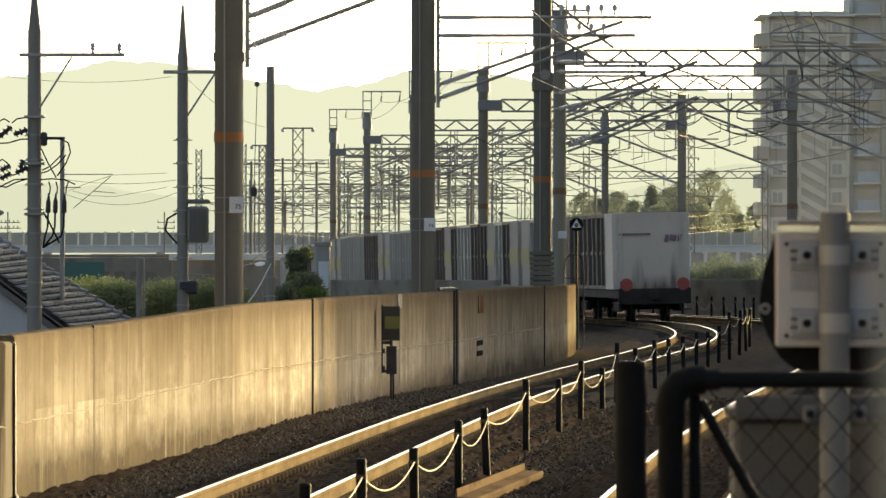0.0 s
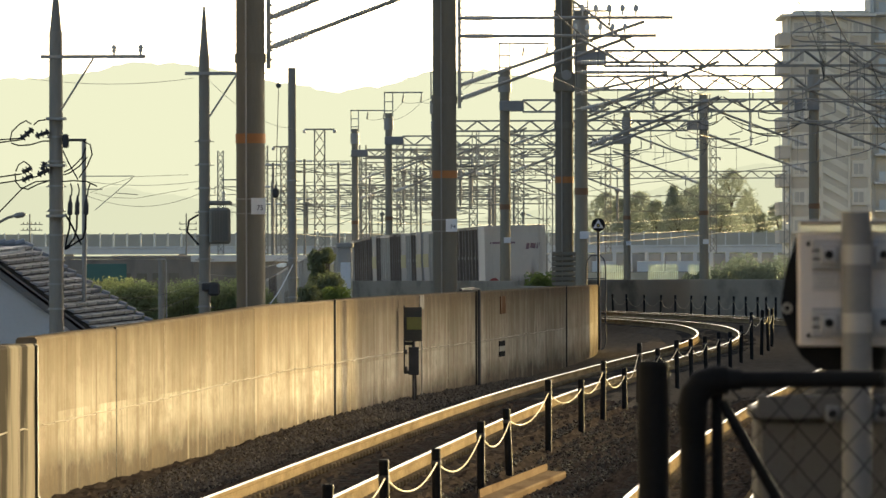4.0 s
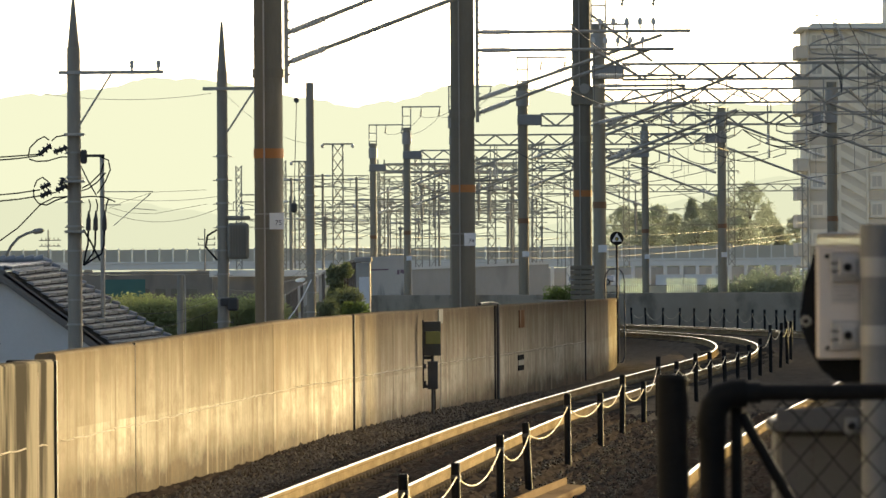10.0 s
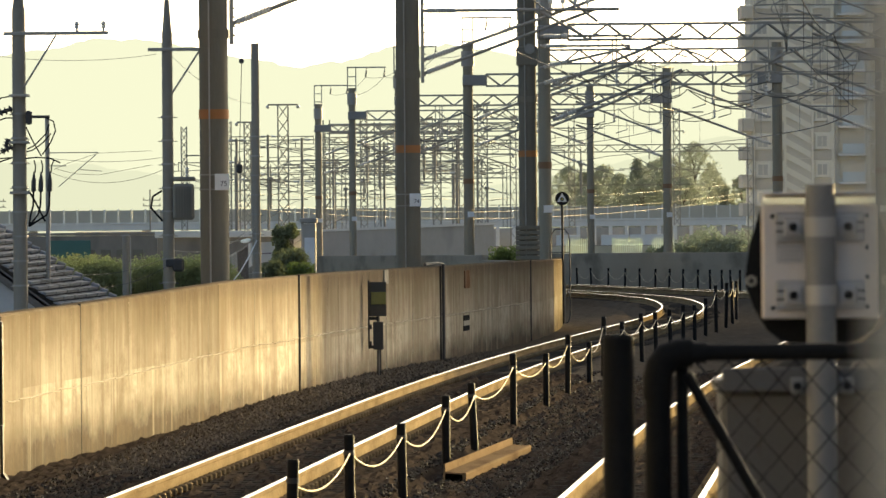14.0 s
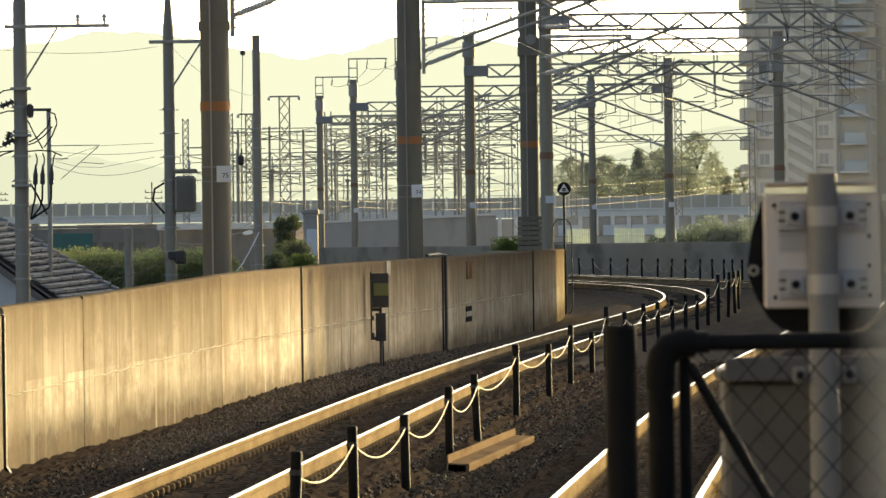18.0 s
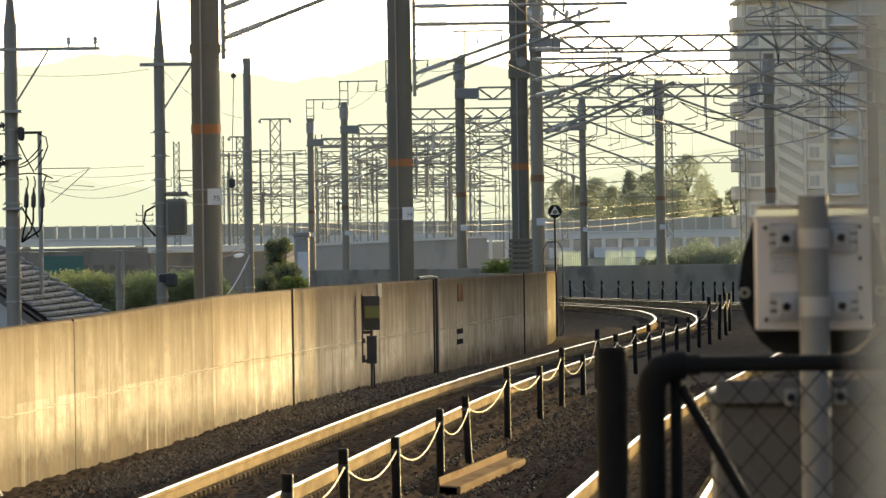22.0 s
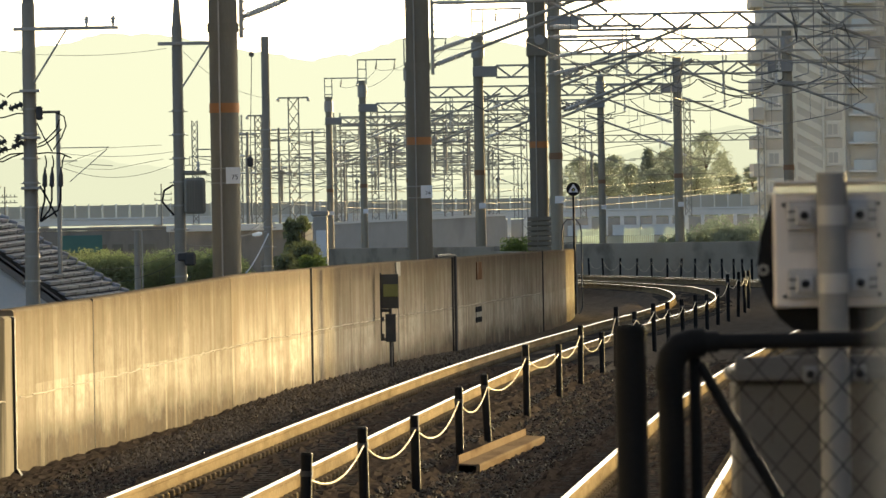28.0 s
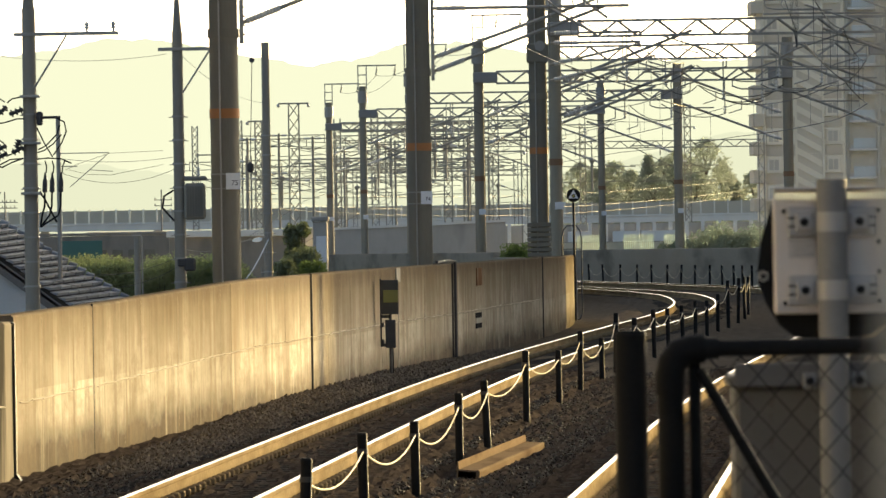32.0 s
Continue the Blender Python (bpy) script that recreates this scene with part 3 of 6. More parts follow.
# ------------------------------------------------------------------ portals over the far line
def lattice_beam(g, p, q, depth, bays, r=0.035):
    """A plane truss between two points, with a second face behind it."""
    p, q = Vector(p), Vector(q)
    for back in (0.0, 0.45):
        o = Vector((0, back, 0))
        lo, hi = Vector((0, 0, -depth / 2)), Vector((0, 0, depth / 2))
        g.box((p + q) / 2 + o + hi, ((q - p).length, 0.07, 0.07))
        g.box((p + q) / 2 + o + lo, ((q - p).length, 0.07, 0.07))
        for i in range(bays):
            a, b = p.lerp(q, i / bays), p.lerp(q, (i + 0.5) / bays)
            c = p.lerp(q, (i + 1) / bays)
            g.tube(a + o + hi, b + o + lo, r, n=5)
            g.tube(b + o + lo, c + o + hi, r, n=5)


YARDGREY = material("weathered_mast_steel", (0.25, 0.236, 0.195), (0.32, 0.302, 0.25), 0.85, 0, 3, 0.05, (1, 1, 0.5), 30, 0.1, 0.05)
# pole grey made lighter on the portals to include the haze
PORTALGREY = material("hazed_steel_post", (0.25, 0.225, 0.168), (0.31, 0.28, 0.212), 0.85, 0, 2, 0.08, (2, 2, 0.3), 20, 0.08, 0.05)
FADED = material("faded_orange_band", (0.2, 0.115, 0.06), (0.24, 0.14, 0.075), 0.8, 0, 5, 0.05)
BOXGREY = material("pale_grey_steel", (0.26, 0.25, 0.23), (0.33, 0.32, 0.295), 0.7, 0, 3, 0.05, (1, 1, 1), 30, 0.08, 0.1)


def portal(y, left, z, d, cage=True):
    """A catenary portal: two posts and a lattice beam; left: place of its left post."""
    t = thing("catenary_portal", "grey steel catenary portal with a lattice beam over the tracks", "portal", (left, y, -6.0), "catenary portals")
    span = 12.1
    for x, s in ((0, 1), (span, -1)):
        post = part("post", Geo().tube((x, 0, 0), (x, 0, z + 7.4), d / 2, d / 2 * 0.92, 14), PORTALGREY, t, "", True)
        part("band", Geo().tube((x, 0, 9.95), (x, 0, 10.15), d / 2 + 0.006, None, 14), FADED, post, "faded orange band", True)
        part("sleeve", Geo().tube((x, 0, z + 6.55), (x, 0, z + 7.15), d / 2 + 0.05, None, 14), GALV, post, "", True)
        part("joint_box", Geo().box((x + s * 0.27, -0.03, z + 6.0), (0.96, 0.56, 0.42), None, 0.03), BOXGREY, t, "grey steel joint box")
        part("number_plate", Geo().box((x + 0.08, -d / 2 - 0.02, 8.75), (0.26, 0.02, 0.22), None, 0.004), WHITE, t, "small white plate")
    g = Geo()
    lattice_beam(g, (0.7, -0.22, z + 6), (span - 0.7, -0.22, z + 6), 0.46, 9)
    part("beam", g, GALV, t, "zigzag lattice beam")
    if cage:
        g = Geo()
        for dx in (-0.21, 0.21):
            g.box((dx, 0, z + 7.85), (0.055, 0.055, 1.25))
        for dz in (7.52, 7.98):
            g.box((0.0, 0, z + dz), (0.42, 0.05, 0.05))
        g.box((0.75, 0, z + 8.45), (1.98, 0.055, 0.07))
        for dx in (0.75, 1.68):
            g.tube((dx, 0, z + 8.42), (dx, 0, z + 8.28), 0.02, n=6)
            g.lathe((dx, 0, z + 8.28), (dx - 0.05, 0, z + 7.95), [(0, 0.02), (0.15, 0.06), (0.3, 0.02), (0.45, 0.06), (0.6, 0.02), (0.75, 0.06), (1, 0.02)], 8)
        part("top_frame", g, GALV, t, "open steel frame holding feeder wires")
    for x, s in ((d / 2, 1), (span - d / 2, -1)):
        for zr in (11.4, 12.45):
            p, q = Vector((x + s * 0.05, -0.1, zr)), Vector((x + s * 3.9, -0.1, zr + 1.45))
            arm = part("bracket_arm", Geo().tube(p, q, 0.045, None, 8), GALV, t, "", True)
            w = (q - p).normalized()
            part("insulator", ribs(p + w * 0.08, p + w * 0.75, 0.05, 0.1, 6), PORCELAIN, arm, "ribbed pale insulator")
        for k in range(3):
            e = Vector((x + s * (1.6 + 1.0 * k), -0.1, 12.35 + 0.38 * (1.6 + 1.0 * k)))
            part("wire_clip", Geo().line([e, e - Vector((0, 0, 0.35)), e + Vector((s * 0.5, 0, -0.5))], 0.022, 6), GALV, t)
    return t


def jumpers(t, z, seed):
    """Hanging strings of insulators and slack jumper loops under a beam."""
    rg = np.random.default_rng(seed)
    for k in range(5):
        x = 1.6 + 9.0 * rg.random()
        l = 0.5 + 0.9 * rg.random()
        s = part("hanger", Geo().tube((x, -0.3, z + 5.8), (x, -0.3, z + 5.8 - l), 0.022, None, 6), GALV, t)
        part("insulator", ribs((x, -0.3, z + 5.8 - l), (x, -0.3, z + 5.45 - l), 0.03, 0.075, 3), PORCELAIN, s)
        x2 = x + (1.0 + 1.8 * rg.random()) * (1 if rg.random() < 0.5 else -1)
        pts = [(x + (x2 - x) * f, -0.3, z + 5.45 - l + (l - 0.6 + 0.9 * rg.random() * 0) * f - (0.5 + 0.5 * rg.random() * 0) * 4 * f * (1 - f) * 0.6) for f in (0, 0.15, 0.3, 0.45, 0.6, 0.75, 0.9, 1)]
        part("jumper", Geo().line(pts, 0.018, 5), WIRE, t, "slack jumper wire")
    for x, s in ((3.2, 1), (8.6, -1)):
        pts = [(x, -0.3, z + 5.75), (x + s * 1.4, -0.3, z + 5.3), (x + s * 1.9, -0.3, z + 5.05), (x + s * 1.9, -0.3, z + 4.8), (x + s * 1.6, -0.3, z + 4.7), (x - s * 0.6, -0.3, z + 4.68)]
        part("registration_arm", Geo().line(pts, 0.028, 6), GALV, t, "bent registration arm")


PORTALS = [(252, 13.75, 8.0, 0.40), (288, 11.4, 8.0, 0.40), (332, 4.75, 8.0, 0.42), (383, -3.4, 8.0, 0.42), (431, -8.95, 8.0, 0.38), (484, -12.95, 8.0, 0.40)]
FRAMES = []
for y, u, z, d in PORTALS:
    FRAMES.append(portal(y, u * y / 1000, z, d))
    jumpers(FRAMES[-1], z, int(y))
# ------------------------------------------------------------------ large catenary poles behind the wall
def big_pole(u, y, d, number, plate_z, band_z, ladder=True):
    x = u * y / 1000
    t = thing("catenary_pole", "thick brown-grey steel catenary pole with an orange band and number plate", "pole", (x, y, -6.0), "catenary poles")
    r = d / 2
    post = part("post", Geo().tube((0, 0, 0), (0, 0, 17.5), r, r * 0.96, 24), POLE, t, "", True)
    part("band", Geo().tube((0, 0, band_z + 5.92), (0, 0, band_z + 6.08), r + 0.006, None, 24), ORANGE, post, "faded orange band", True)
    part("clamp", Geo().tube((0, 0, 11.35), (0, 0, 11.5), r + 0.018, None, 24), POLE, post, "", True)
    part("conduit", Geo().tube((-r * 0.28, -r - 0.012, 0), (-r * 0.28, -r - 0.012, 17), 0.014, None, 8), GALV, post, "thin conduit pipe")
    if number:
        plate = part("number_plate", Geo().box((r * 0.55, -r - 0.03, plate_z + 6), (0.24, 0.02, 0.27), None, 0.004), WHITE, t, "white number plate")
        for k in (-1, 1):
            part("plate_strap", Geo().tube((0, 0, plate_z + 6 + 0.12 * k - 0.01), (0, 0, plate_z + 6 + 0.12 * k + 0.01), r + 0.008, None, 24), GALV, t, "", True)
        text("digits", number, 0.115, (r * 0.66, -r - 0.046, plate_z + 5.97), plate, INK)
    if ladder:
        g = Geo()
        g.box((r + 0.06, 0, 13.2), (0.07, 0.1, 3.9))
        part("channel", g, GALV, t, "perforated steel channel down the pole")
        for k in range(26):
            part("step_bolt", Geo().tube((r + 0.09, -0.03, 11.4 + 0.15 * k), (r + 0.13, -0.03, 11.4 + 0.15 * k), 0.016, None, 6), GALV, t)
    return t


def strut(t, p, q, r=0.035, discs=7, mat=None):
    """A bracket tube whose root is a ribbed insulator."""
    p, q = Vector(p), Vector(q)
    part("bracket_tube", Geo().tube(p, q, r, None, 10), GALV, t, "", True)
    w = (q - p).normalized()
    part("insulator", ribs(p + w * 0.12, p + w * (0.12 + 0.085 * discs), 0.045, 0.066, discs + 3), PORCELAIN, t, "ribbed insulator")


p75 = big_pole(-25.25, 140, 0.485, "75", 2.98, 4.1)
strut(p75, (0.28, 0, 12.07), (3.2, 0, 13.22))
strut(p75, (0.28, 0, 11.58), (3.6, 0, 12.83))
p74 = big_pole(-2.35, 178, 0.51, "74", 2.79, 3.86)
strut(p74, (0.3, 0, 11.72), (4.2, 0, 13.06))
strut(p74, (0.3, 0, 11.43), (3.95, 0, 12.76))
strut(p74, (0.3, -0.1, 13.14), (4.8, -0.1, 13.14))
strut(p74, (0.3, -0.1, 12.76), (4.45, -0.1, 12.76))
part("cross_brace", Geo().tube((2.7, -0.05, 13.5), (4.0, -0.05, 12.5), 0.03, None, 8), GALV, p74)
part("cross_brace", Geo().tube((2.75, -0.05, 12.75), (3.7, -0.05, 12.2), 0.03, None, 8), GALV, p74)
for k in range(5):
    part("pin_insulator", Geo().lathe((2.9 + 0.28 * k, -0.12, 13.18), (2.9 + 0.28 * k, -0.12, 13.42), [(0, 0.02), (0.4, 0.02), (0.45, 0.055), (0.8, 0.05), (1, 0.02)], 8), PORCELAIN, p74, "small pin insulator", True)
    part("pin_insulator", Geo().lathe((2.75 + 0.26 * k, -0.12, 12.8), (2.75 + 0.26 * k, -0.12, 13.02), [(0, 0.02), (0.4, 0.02), (0.45, 0.05), (0.8, 0.045), (1, 0.02)], 8), PORCELAIN, p74, "small pin insulator", True)
p73 = big_pole(11.75, 213, 0.46, "", 2.7, 4.05, False)
g = Geo()
for k in range(13):
    part("slat", Geo().box((-0.02, -0.02, 6.5 - 0.16 + 0.125 * k + 0.35), (0.6, 0.58, 0.105), None, 0.012), POLE, p73, "grey slat wrapped round the pole foot")
part("clamp", Geo().tube((0.06, -0.3, 12.68), (0.06, -0.2, 12.68), 0.13, None, 16), GALV, p73, "round clamp")
for z in (12.2, 12.75, 13.0, 11.8):
    strut(p73, (0.3, 0, z), (2.6, 0, z + (0.5 if z < 12.5 else 0.0)))
part("collar", Geo().box((0.0, 0, 12.5), (0.54, 0.52, 0.5), None, 0.04), POLE, p73, "steel collar")

# ------------------------------------------------------------------ town poles on the left
def utility_pole(u, y, d, top, arms=True, spire=True):
    x = u * y / 1000
    t = thing("utility_pole", "grey concrete utility pole with crossarms and cables", "pole", (x, y, -6.0), "utility poles")
    h = top + 6
    r = d / 2
    cut = h - 1.3 if spire else h
    part("shaft", Geo().tube((0, 0, 0), (0, 0, cut), r * 1.15, r * 0.95, 16), UTIL, t, "", True)
    if spire:
        part("tip", Geo().tube((0, 0, cut), (0, 0, h), r * 0.85, 0.03, 14), UTIL, t, "tapered steel tip", True)
    for k in range(9):
        z = 6.2 + 0.62 * k
        if z < cut:
            part("strap", Geo().tube((0, 0, z), (0, 0, z + 0.05), r * 1.2, None, 14), GALV, t, "", True)
            part("step", Geo().tube((-0.25, 0, z), (0.25, 0, z), 0.012, None, 6), GALV, t)
    return t


u1 = utility_pole(-48.2, 214, 0.35, 9.15)
part("crossarm", Geo().box((0.95, -0.17, 13.2), (2.65, 0.08, 0.09), None, 0.01), GALV, u1, "perforated steel crossarm")
part("brace", Geo().tube((0.13, -0.15, 11.85), (0.95, -0.17, 13.15), 0.025, None, 8), GALV, u1)
for dx in (1.48, 2.15):
    ins = part("insulator", Geo().lathe((dx, -0.17, 13.24), (dx, -0.17, 13.5), [(0, 0.03), (0.3, 0.03), (0.35, 0.07), (0.6, 0.04), (0.7, 0.075), (1.0, 0.03)]), PORCELAIN, u1, "pin insulator", True)


def up(zx, zy):
    """A place on the first pole from a sketch ruled in thirds of a seventieth of a metre."""
    return Vector(((zx - 297) / 210.0, -0.2, 6.0 + 6.05 - (zy - 10) / 210.0))


def cable(pts, r=0.018, label=""):
    part("cable", Geo().line([up(*p) for p in pts], r, 6), BLACK, u1, label)


for zy in (97, 345, 612):
    part("crossarm", Geo().box(up(300, zy), (0.5, 0.5, 0.07), None, 0.01), GALV, u1)
for a, b in (((110, 205), (178, 150)), ((190, 190), (262, 165)), ((118, 425), (176, 395)), ((120, 380), (172, 355)), ((200, 395), (262, 365)), ((225, 370), (240, 325))):
    part("strain_insulator", ribs(up(*a), up(*b), 0.05, 0.1, 3), DARK, u1, "dark ribbed strain insulator")
for pts in (((-700, 250), (0, 208), (110, 200)), ((-700, 275), (0, 222), (110, 208)), ((-700, 470), (0, 405), (118, 388)), ((-700, 500), (0, 438), (118, 420), (200, 402)), ((-300, 800), (0, 588), (120, 465), (190, 430), (262, 425)),
            ((55, 215), (65, 165), (105, 125), (140, 107), (168, 125)), ((60, 225), (100, 238), (160, 235), (230, 215), (265, 215)), ((180, 130), (205, 108), (255, 100)), ((85, 375), (100, 340), (130, 322), (160, 345)),
            ((82, 385), (85, 430), (110, 462), (150, 470), (200, 445), (262, 425)), ((330, 430), (390, 425), (460, 430), (515, 455)), ((335, 265), (370, 340), (415, 420)), ((465, 300), (420, 350), (370, 385), (335, 395)),
            ((375, 210), (440, 215), (480, 235), (490, 285), (465, 345), (420, 410)), ((455, 250), (440, 300), (380, 360), (340, 380))):
    cable(pts)
for k, x in enumerate((375, 413, 460)):
    part("cable_head", Geo().lathe(up(x, 500), up(x - 4, 608), [(0, 0.02), (0.25, 0.035), (0.45, 0.06), (0.95, 0.065), (1, 0.03)], 10), DARK, u1, "dark tapered cable head", True)
    cable(((x + 5, 505), (x + 8, 470), (x + (20 if k == 2 else 0), 440)))
    cable(((x - 4, 608), (x - 6, 680), (x - 20, 730), (345, 790)), 0.026)
cable(((345, 600), (380, 660), (432, 765)), 0.026)
cable(((480, 490), (560, 455), (715, 405), (1000, 395)), 0.005)
cable(((500, 490), (600, 515), (720, 520), (1000, 470)), 0.005)
part("bracket", Geo().box(up(350, 215), (0.16, 0.3, 0.35), None, 0.04), DARK, u1, "dark bracket")
part("standoff", Geo().tube(up(330, 210), up(460, 210), 0.035, None, 8), DARK, u1)

thin = thing("service_pole", "slim galvanised steel service pole", "pole", (-10.15, 226, -6), "utility poles")
part("shaft", Geo().tube((0, 0, 0), (0, 0, 11.3), 0.06, None, 12), GALV, thin, "", True)
for z, l in ((10.3, 1.35), (9.95, 0.5)):
    part("crossarm", Geo().box((l / 2, -0.08, z), (l, 0.025, 0.025)), GALV, thin)
part("brace", Geo().tube((0.3, -0.08, 9.4), (1.3, -0.08, 10.25), 0.012, None, 6), GALV, thin)
part("wire_clip", Geo().tube((0.85, -0.08, 9.85), (1.45, -0.08, 9.8), 0.01, None, 6), GALV, thin)
u0 = utility_pole(-62.0, 214, 0.3, 9.0)
part("crossarm", Geo().box((0.0, -0.17, 12.9), (2.0, 0.08, 0.09), None, 0.01), GALV, u0, "steel crossarm")

u2 = utility_pole(-30.7, 222, 0.29, 8.7)
part("crossarm", Geo().box((0.35, -0.17, 12.94), (1.7, 0.08, 0.09), None, 0.01), GALV, u2, "steel crossarm")
part("brace", Geo().tube((0.13, -0.15, 11.8), (0.85, -0.17, 12.9), 0.025, None, 8), GALV, u2)
part("pulley", Geo().disc((1.95, -0.17, 12.62), 0.07, 0.05, 14), DARK, u2, "small hanging pulley", True)
part("pulley_rope", Geo().line([(1.2, -0.17, 12.94), (1.95, -0.17, 12.94), (1.95, -0.17, 12.5), (1.87, -0.17, 9.95)], 0.01, 6), WIRE, u2)
part("weight", Geo().lathe((1.87, -0.17, 9.68), (1.87, -0.17, 9.95), [(0, 0.04), (0.2, 0.09), (0.8, 0.09), (1, 0.03)]), DARK, u2, "hanging weight", True)
tr = part("transformer", Geo().box((0.4, -0.05, 8.95), (0.56, 0.42, 0.95), None, 0.06), UTIL, u2, "grey finned pole transformer")
for k in range(7):
    part("fin", Geo().box((0.19 + 0.07 * k, -0.28, 8.95), (0.02, 0.06, 0.75)), UTIL, tr)
part("lid", Geo().box((0.42, -0.05, 9.55), (0.6, 0.3, 0.12), None, 0.04), UTIL, tr)
part("bushing", ribs((0.5, -0.05, 9.6), (0.5, -0.05, 9.85), 0.03, 0.055, 3), PORCELAIN, tr)
part("cable", Geo().line([(-0.15, -0.1, 9.25), (-0.4, -0.1, 9.1), (-0.45, -0.1, 8.8), (-0.15, -0.12, 8.45)], 0.028), BLACK, u2, "drooping black cable")
part("service_box", Geo().box((0.25, -0.15, 7.3), (0.3, 0.25, 0.35), None, 0.05), DARK, u2, "small dark service box")
part("clamp", Geo().box((0.05, -0.2, 7.35), (0.25, 0.1, 0.2), None, 0.03), DARK, u2)
LAMPSHELL = leafy("translucent_lamp_shell", (0.7, 0.7, 0.66), (0.62, 0.62, 0.9), 0.75)
u3 = utility_pole(-20.35, 270, 0.26, 8.15, spire=False)
lamp = part("lamp_arm", Geo().tube((0, -0.1, 7.95), (-1.6, -0.25, 7.7), 0.02, None, 8), GALV, u3)
part("lamp_head", Geo().lathe((-0.5, -0.25, 7.84), (-0.18, -0.25, 7.89), [(0, 0.02), (0.2, 0.06), (0.7, 0.075), (1, 0.04)], 12), LAMPSHELL, lamp, "white street lamp head", True)
part("guy_wire", Geo().line([(0.02, -0.15, 7.88), (-0.12, -0.18, 7.6), (-0.3, -0.2, 7.25), (-0.52, -0.23, 6.88), (-0.78, -0.25, 6.55), (-1.1, -0.25, 6.2)], 0.022, 6), WHITE, u3, "pale sleeved guy wire")

# ------------------------------------------------------------------ house with a tiled roof
def solid(front, back):
    """A prism between two like rings of corners."""
    n = len(front)
    return Geo().put(front + back, [tuple(range(n)), tuple(range(n, 2 * n))[::-1]] + [(i, n + i, n + (i + 1) % n, (i + 1) % n) for i in range(n)])


def house():
    t = thing("house", "house with pale blue-grey gable wall and grey tiled roof", "house", (0, 0, 0))
    y0, y1 = 225.0, 227.2
    a, b = aim(-56.6, 0.77, y0), aim(-43.6, -8.9, y0)
    ar, br = aim(-51.9, 1.3, y1), aim(-36.9, -8.2, y1)
    al, arl = aim(-72.0, 0.7, y0), aim(-72.0, 1.15, y1)
    drop = Vector((0, 0, -0.1))
    low = Vector((0, 0, -0.46))
    back = Vector((0.0, 5.0, -2.6))
    inset = Vector((0, 0.22, 0))
    wall_ring = [al + low, a + low, b + low, Vector((b.x, b.y, -6)), Vector((al.x, al.y, -6))]
    part("wall", solid([p + inset for p in wall_ring], [p + Vector((0, 6.5, 0)) for p in wall_ring]), PLASTER, t, "pale blue-grey rendered gable")
    for z in (1.6, 3.4):
        part("wall_joint", Geo().box(((al.x + b.x) / 2 - 1.5, y0 + 0.21, low.z + a.z - z), (b.x - al.x - 4.5 + z * 0.9, 0.03, 0.025)), POLE, t, "thin horizontal cladding joint")
    # slab under the tiles is dark, painting shade into their gaps
    roof = part("roof", solid([p + drop * 1.6 for p in (a, b, br, ar)], [p + drop * 2.4 for p in (a, b, br, ar)]), DARK, t, "grey tiled slope")
    part("roof", solid([al, a, ar, arl], [al + drop, a + drop, ar + drop, arl + drop]), ROOF, t)
    part("roof", solid([ar, br, br + back, ar + back], [ar + drop, br + drop, br + back + drop, ar + back + drop]), ROOF, t, "rear slope")
    rows, cols = 15, 5
    for i in range(rows):
        f0, f1 = i / rows, (i + 0.92) / rows
        for j in range(cols):
            g0, g1 = (j + 0.04) / cols, (j + 0.92) / cols

            def at(f, g, h):
                return a.lerp(b, f).lerp(ar.lerp(br, f), g) + Vector((0.3, 0, 0.95)) * h
            q = [at(f0, g0, 0.03), at(f1, g0, 0.13), at(f1, g1, 0.13), at(f0, g1, 0.03)]
            w = [at(f0, g0, 0.005), at(f1, g0, 0.05), at(f1, g1, 0.05), at(f0, g1, 0.005)]
            part("roof_tile", solid(q, w), ROOF, roof)
        c, d = ar.lerp(br, f0), ar.lerp(br, f1)
        part("edge_tile", Geo().tube(c + Vector((0, 0, 0.06)), d + Vector((0, 0, 0.1)), 0.07, 0.085, 8), ROOF, roof, "", True)
    part("barge_board", solid([al + drop, a + drop, b + drop, b + low, a + low, al + low], [p + Vector((0, 0.3, 0)) for p in (al + drop, a + drop, b + drop, b + low, a + low, al + low)]), BARGE, t, "brown-grey verge board")
    for k in range(18):
        c = ar.lerp(arl, k / 18.0)
        d = ar.lerp(arl, (k + 1.1) / 18.0)
        part("ridge_tile", Geo().tube(c + Vector((0, 0, 0.1)), d + Vector((0, 0, 0.05)), 0.1, 0.08, 8), ROOF, t, "", True)
    return t


BARGE = material("verge_paint", (0.16, 0.145, 0.125), (0.21, 0.19, 0.165), 0.85, 0, 2, 0.08, (1, 1, 1), 20, 0, 0.05)
SHEDGREY = material("grey_beige_render", (0.38, 0.355, 0.3), (0.46, 0.43, 0.37), 0.9, 0, 0.3, 0.05, (1, 1, 0.5), 4, 0.08, 0.2, (0.2, 0.19, 0.17), 0.5)
TEAL = material("teal_panel", (0.06, 0.14, 0.115), (0.075, 0.165, 0.135), 0.7, 0, 0.6, 0)
PLASTER = material("blue_grey_render", (0.56, 0.55, 0.51), (0.63, 0.62, 0.58), 0.9, 0, 1, 0.05, (1, 1, 1), 12, 0.05)
house()

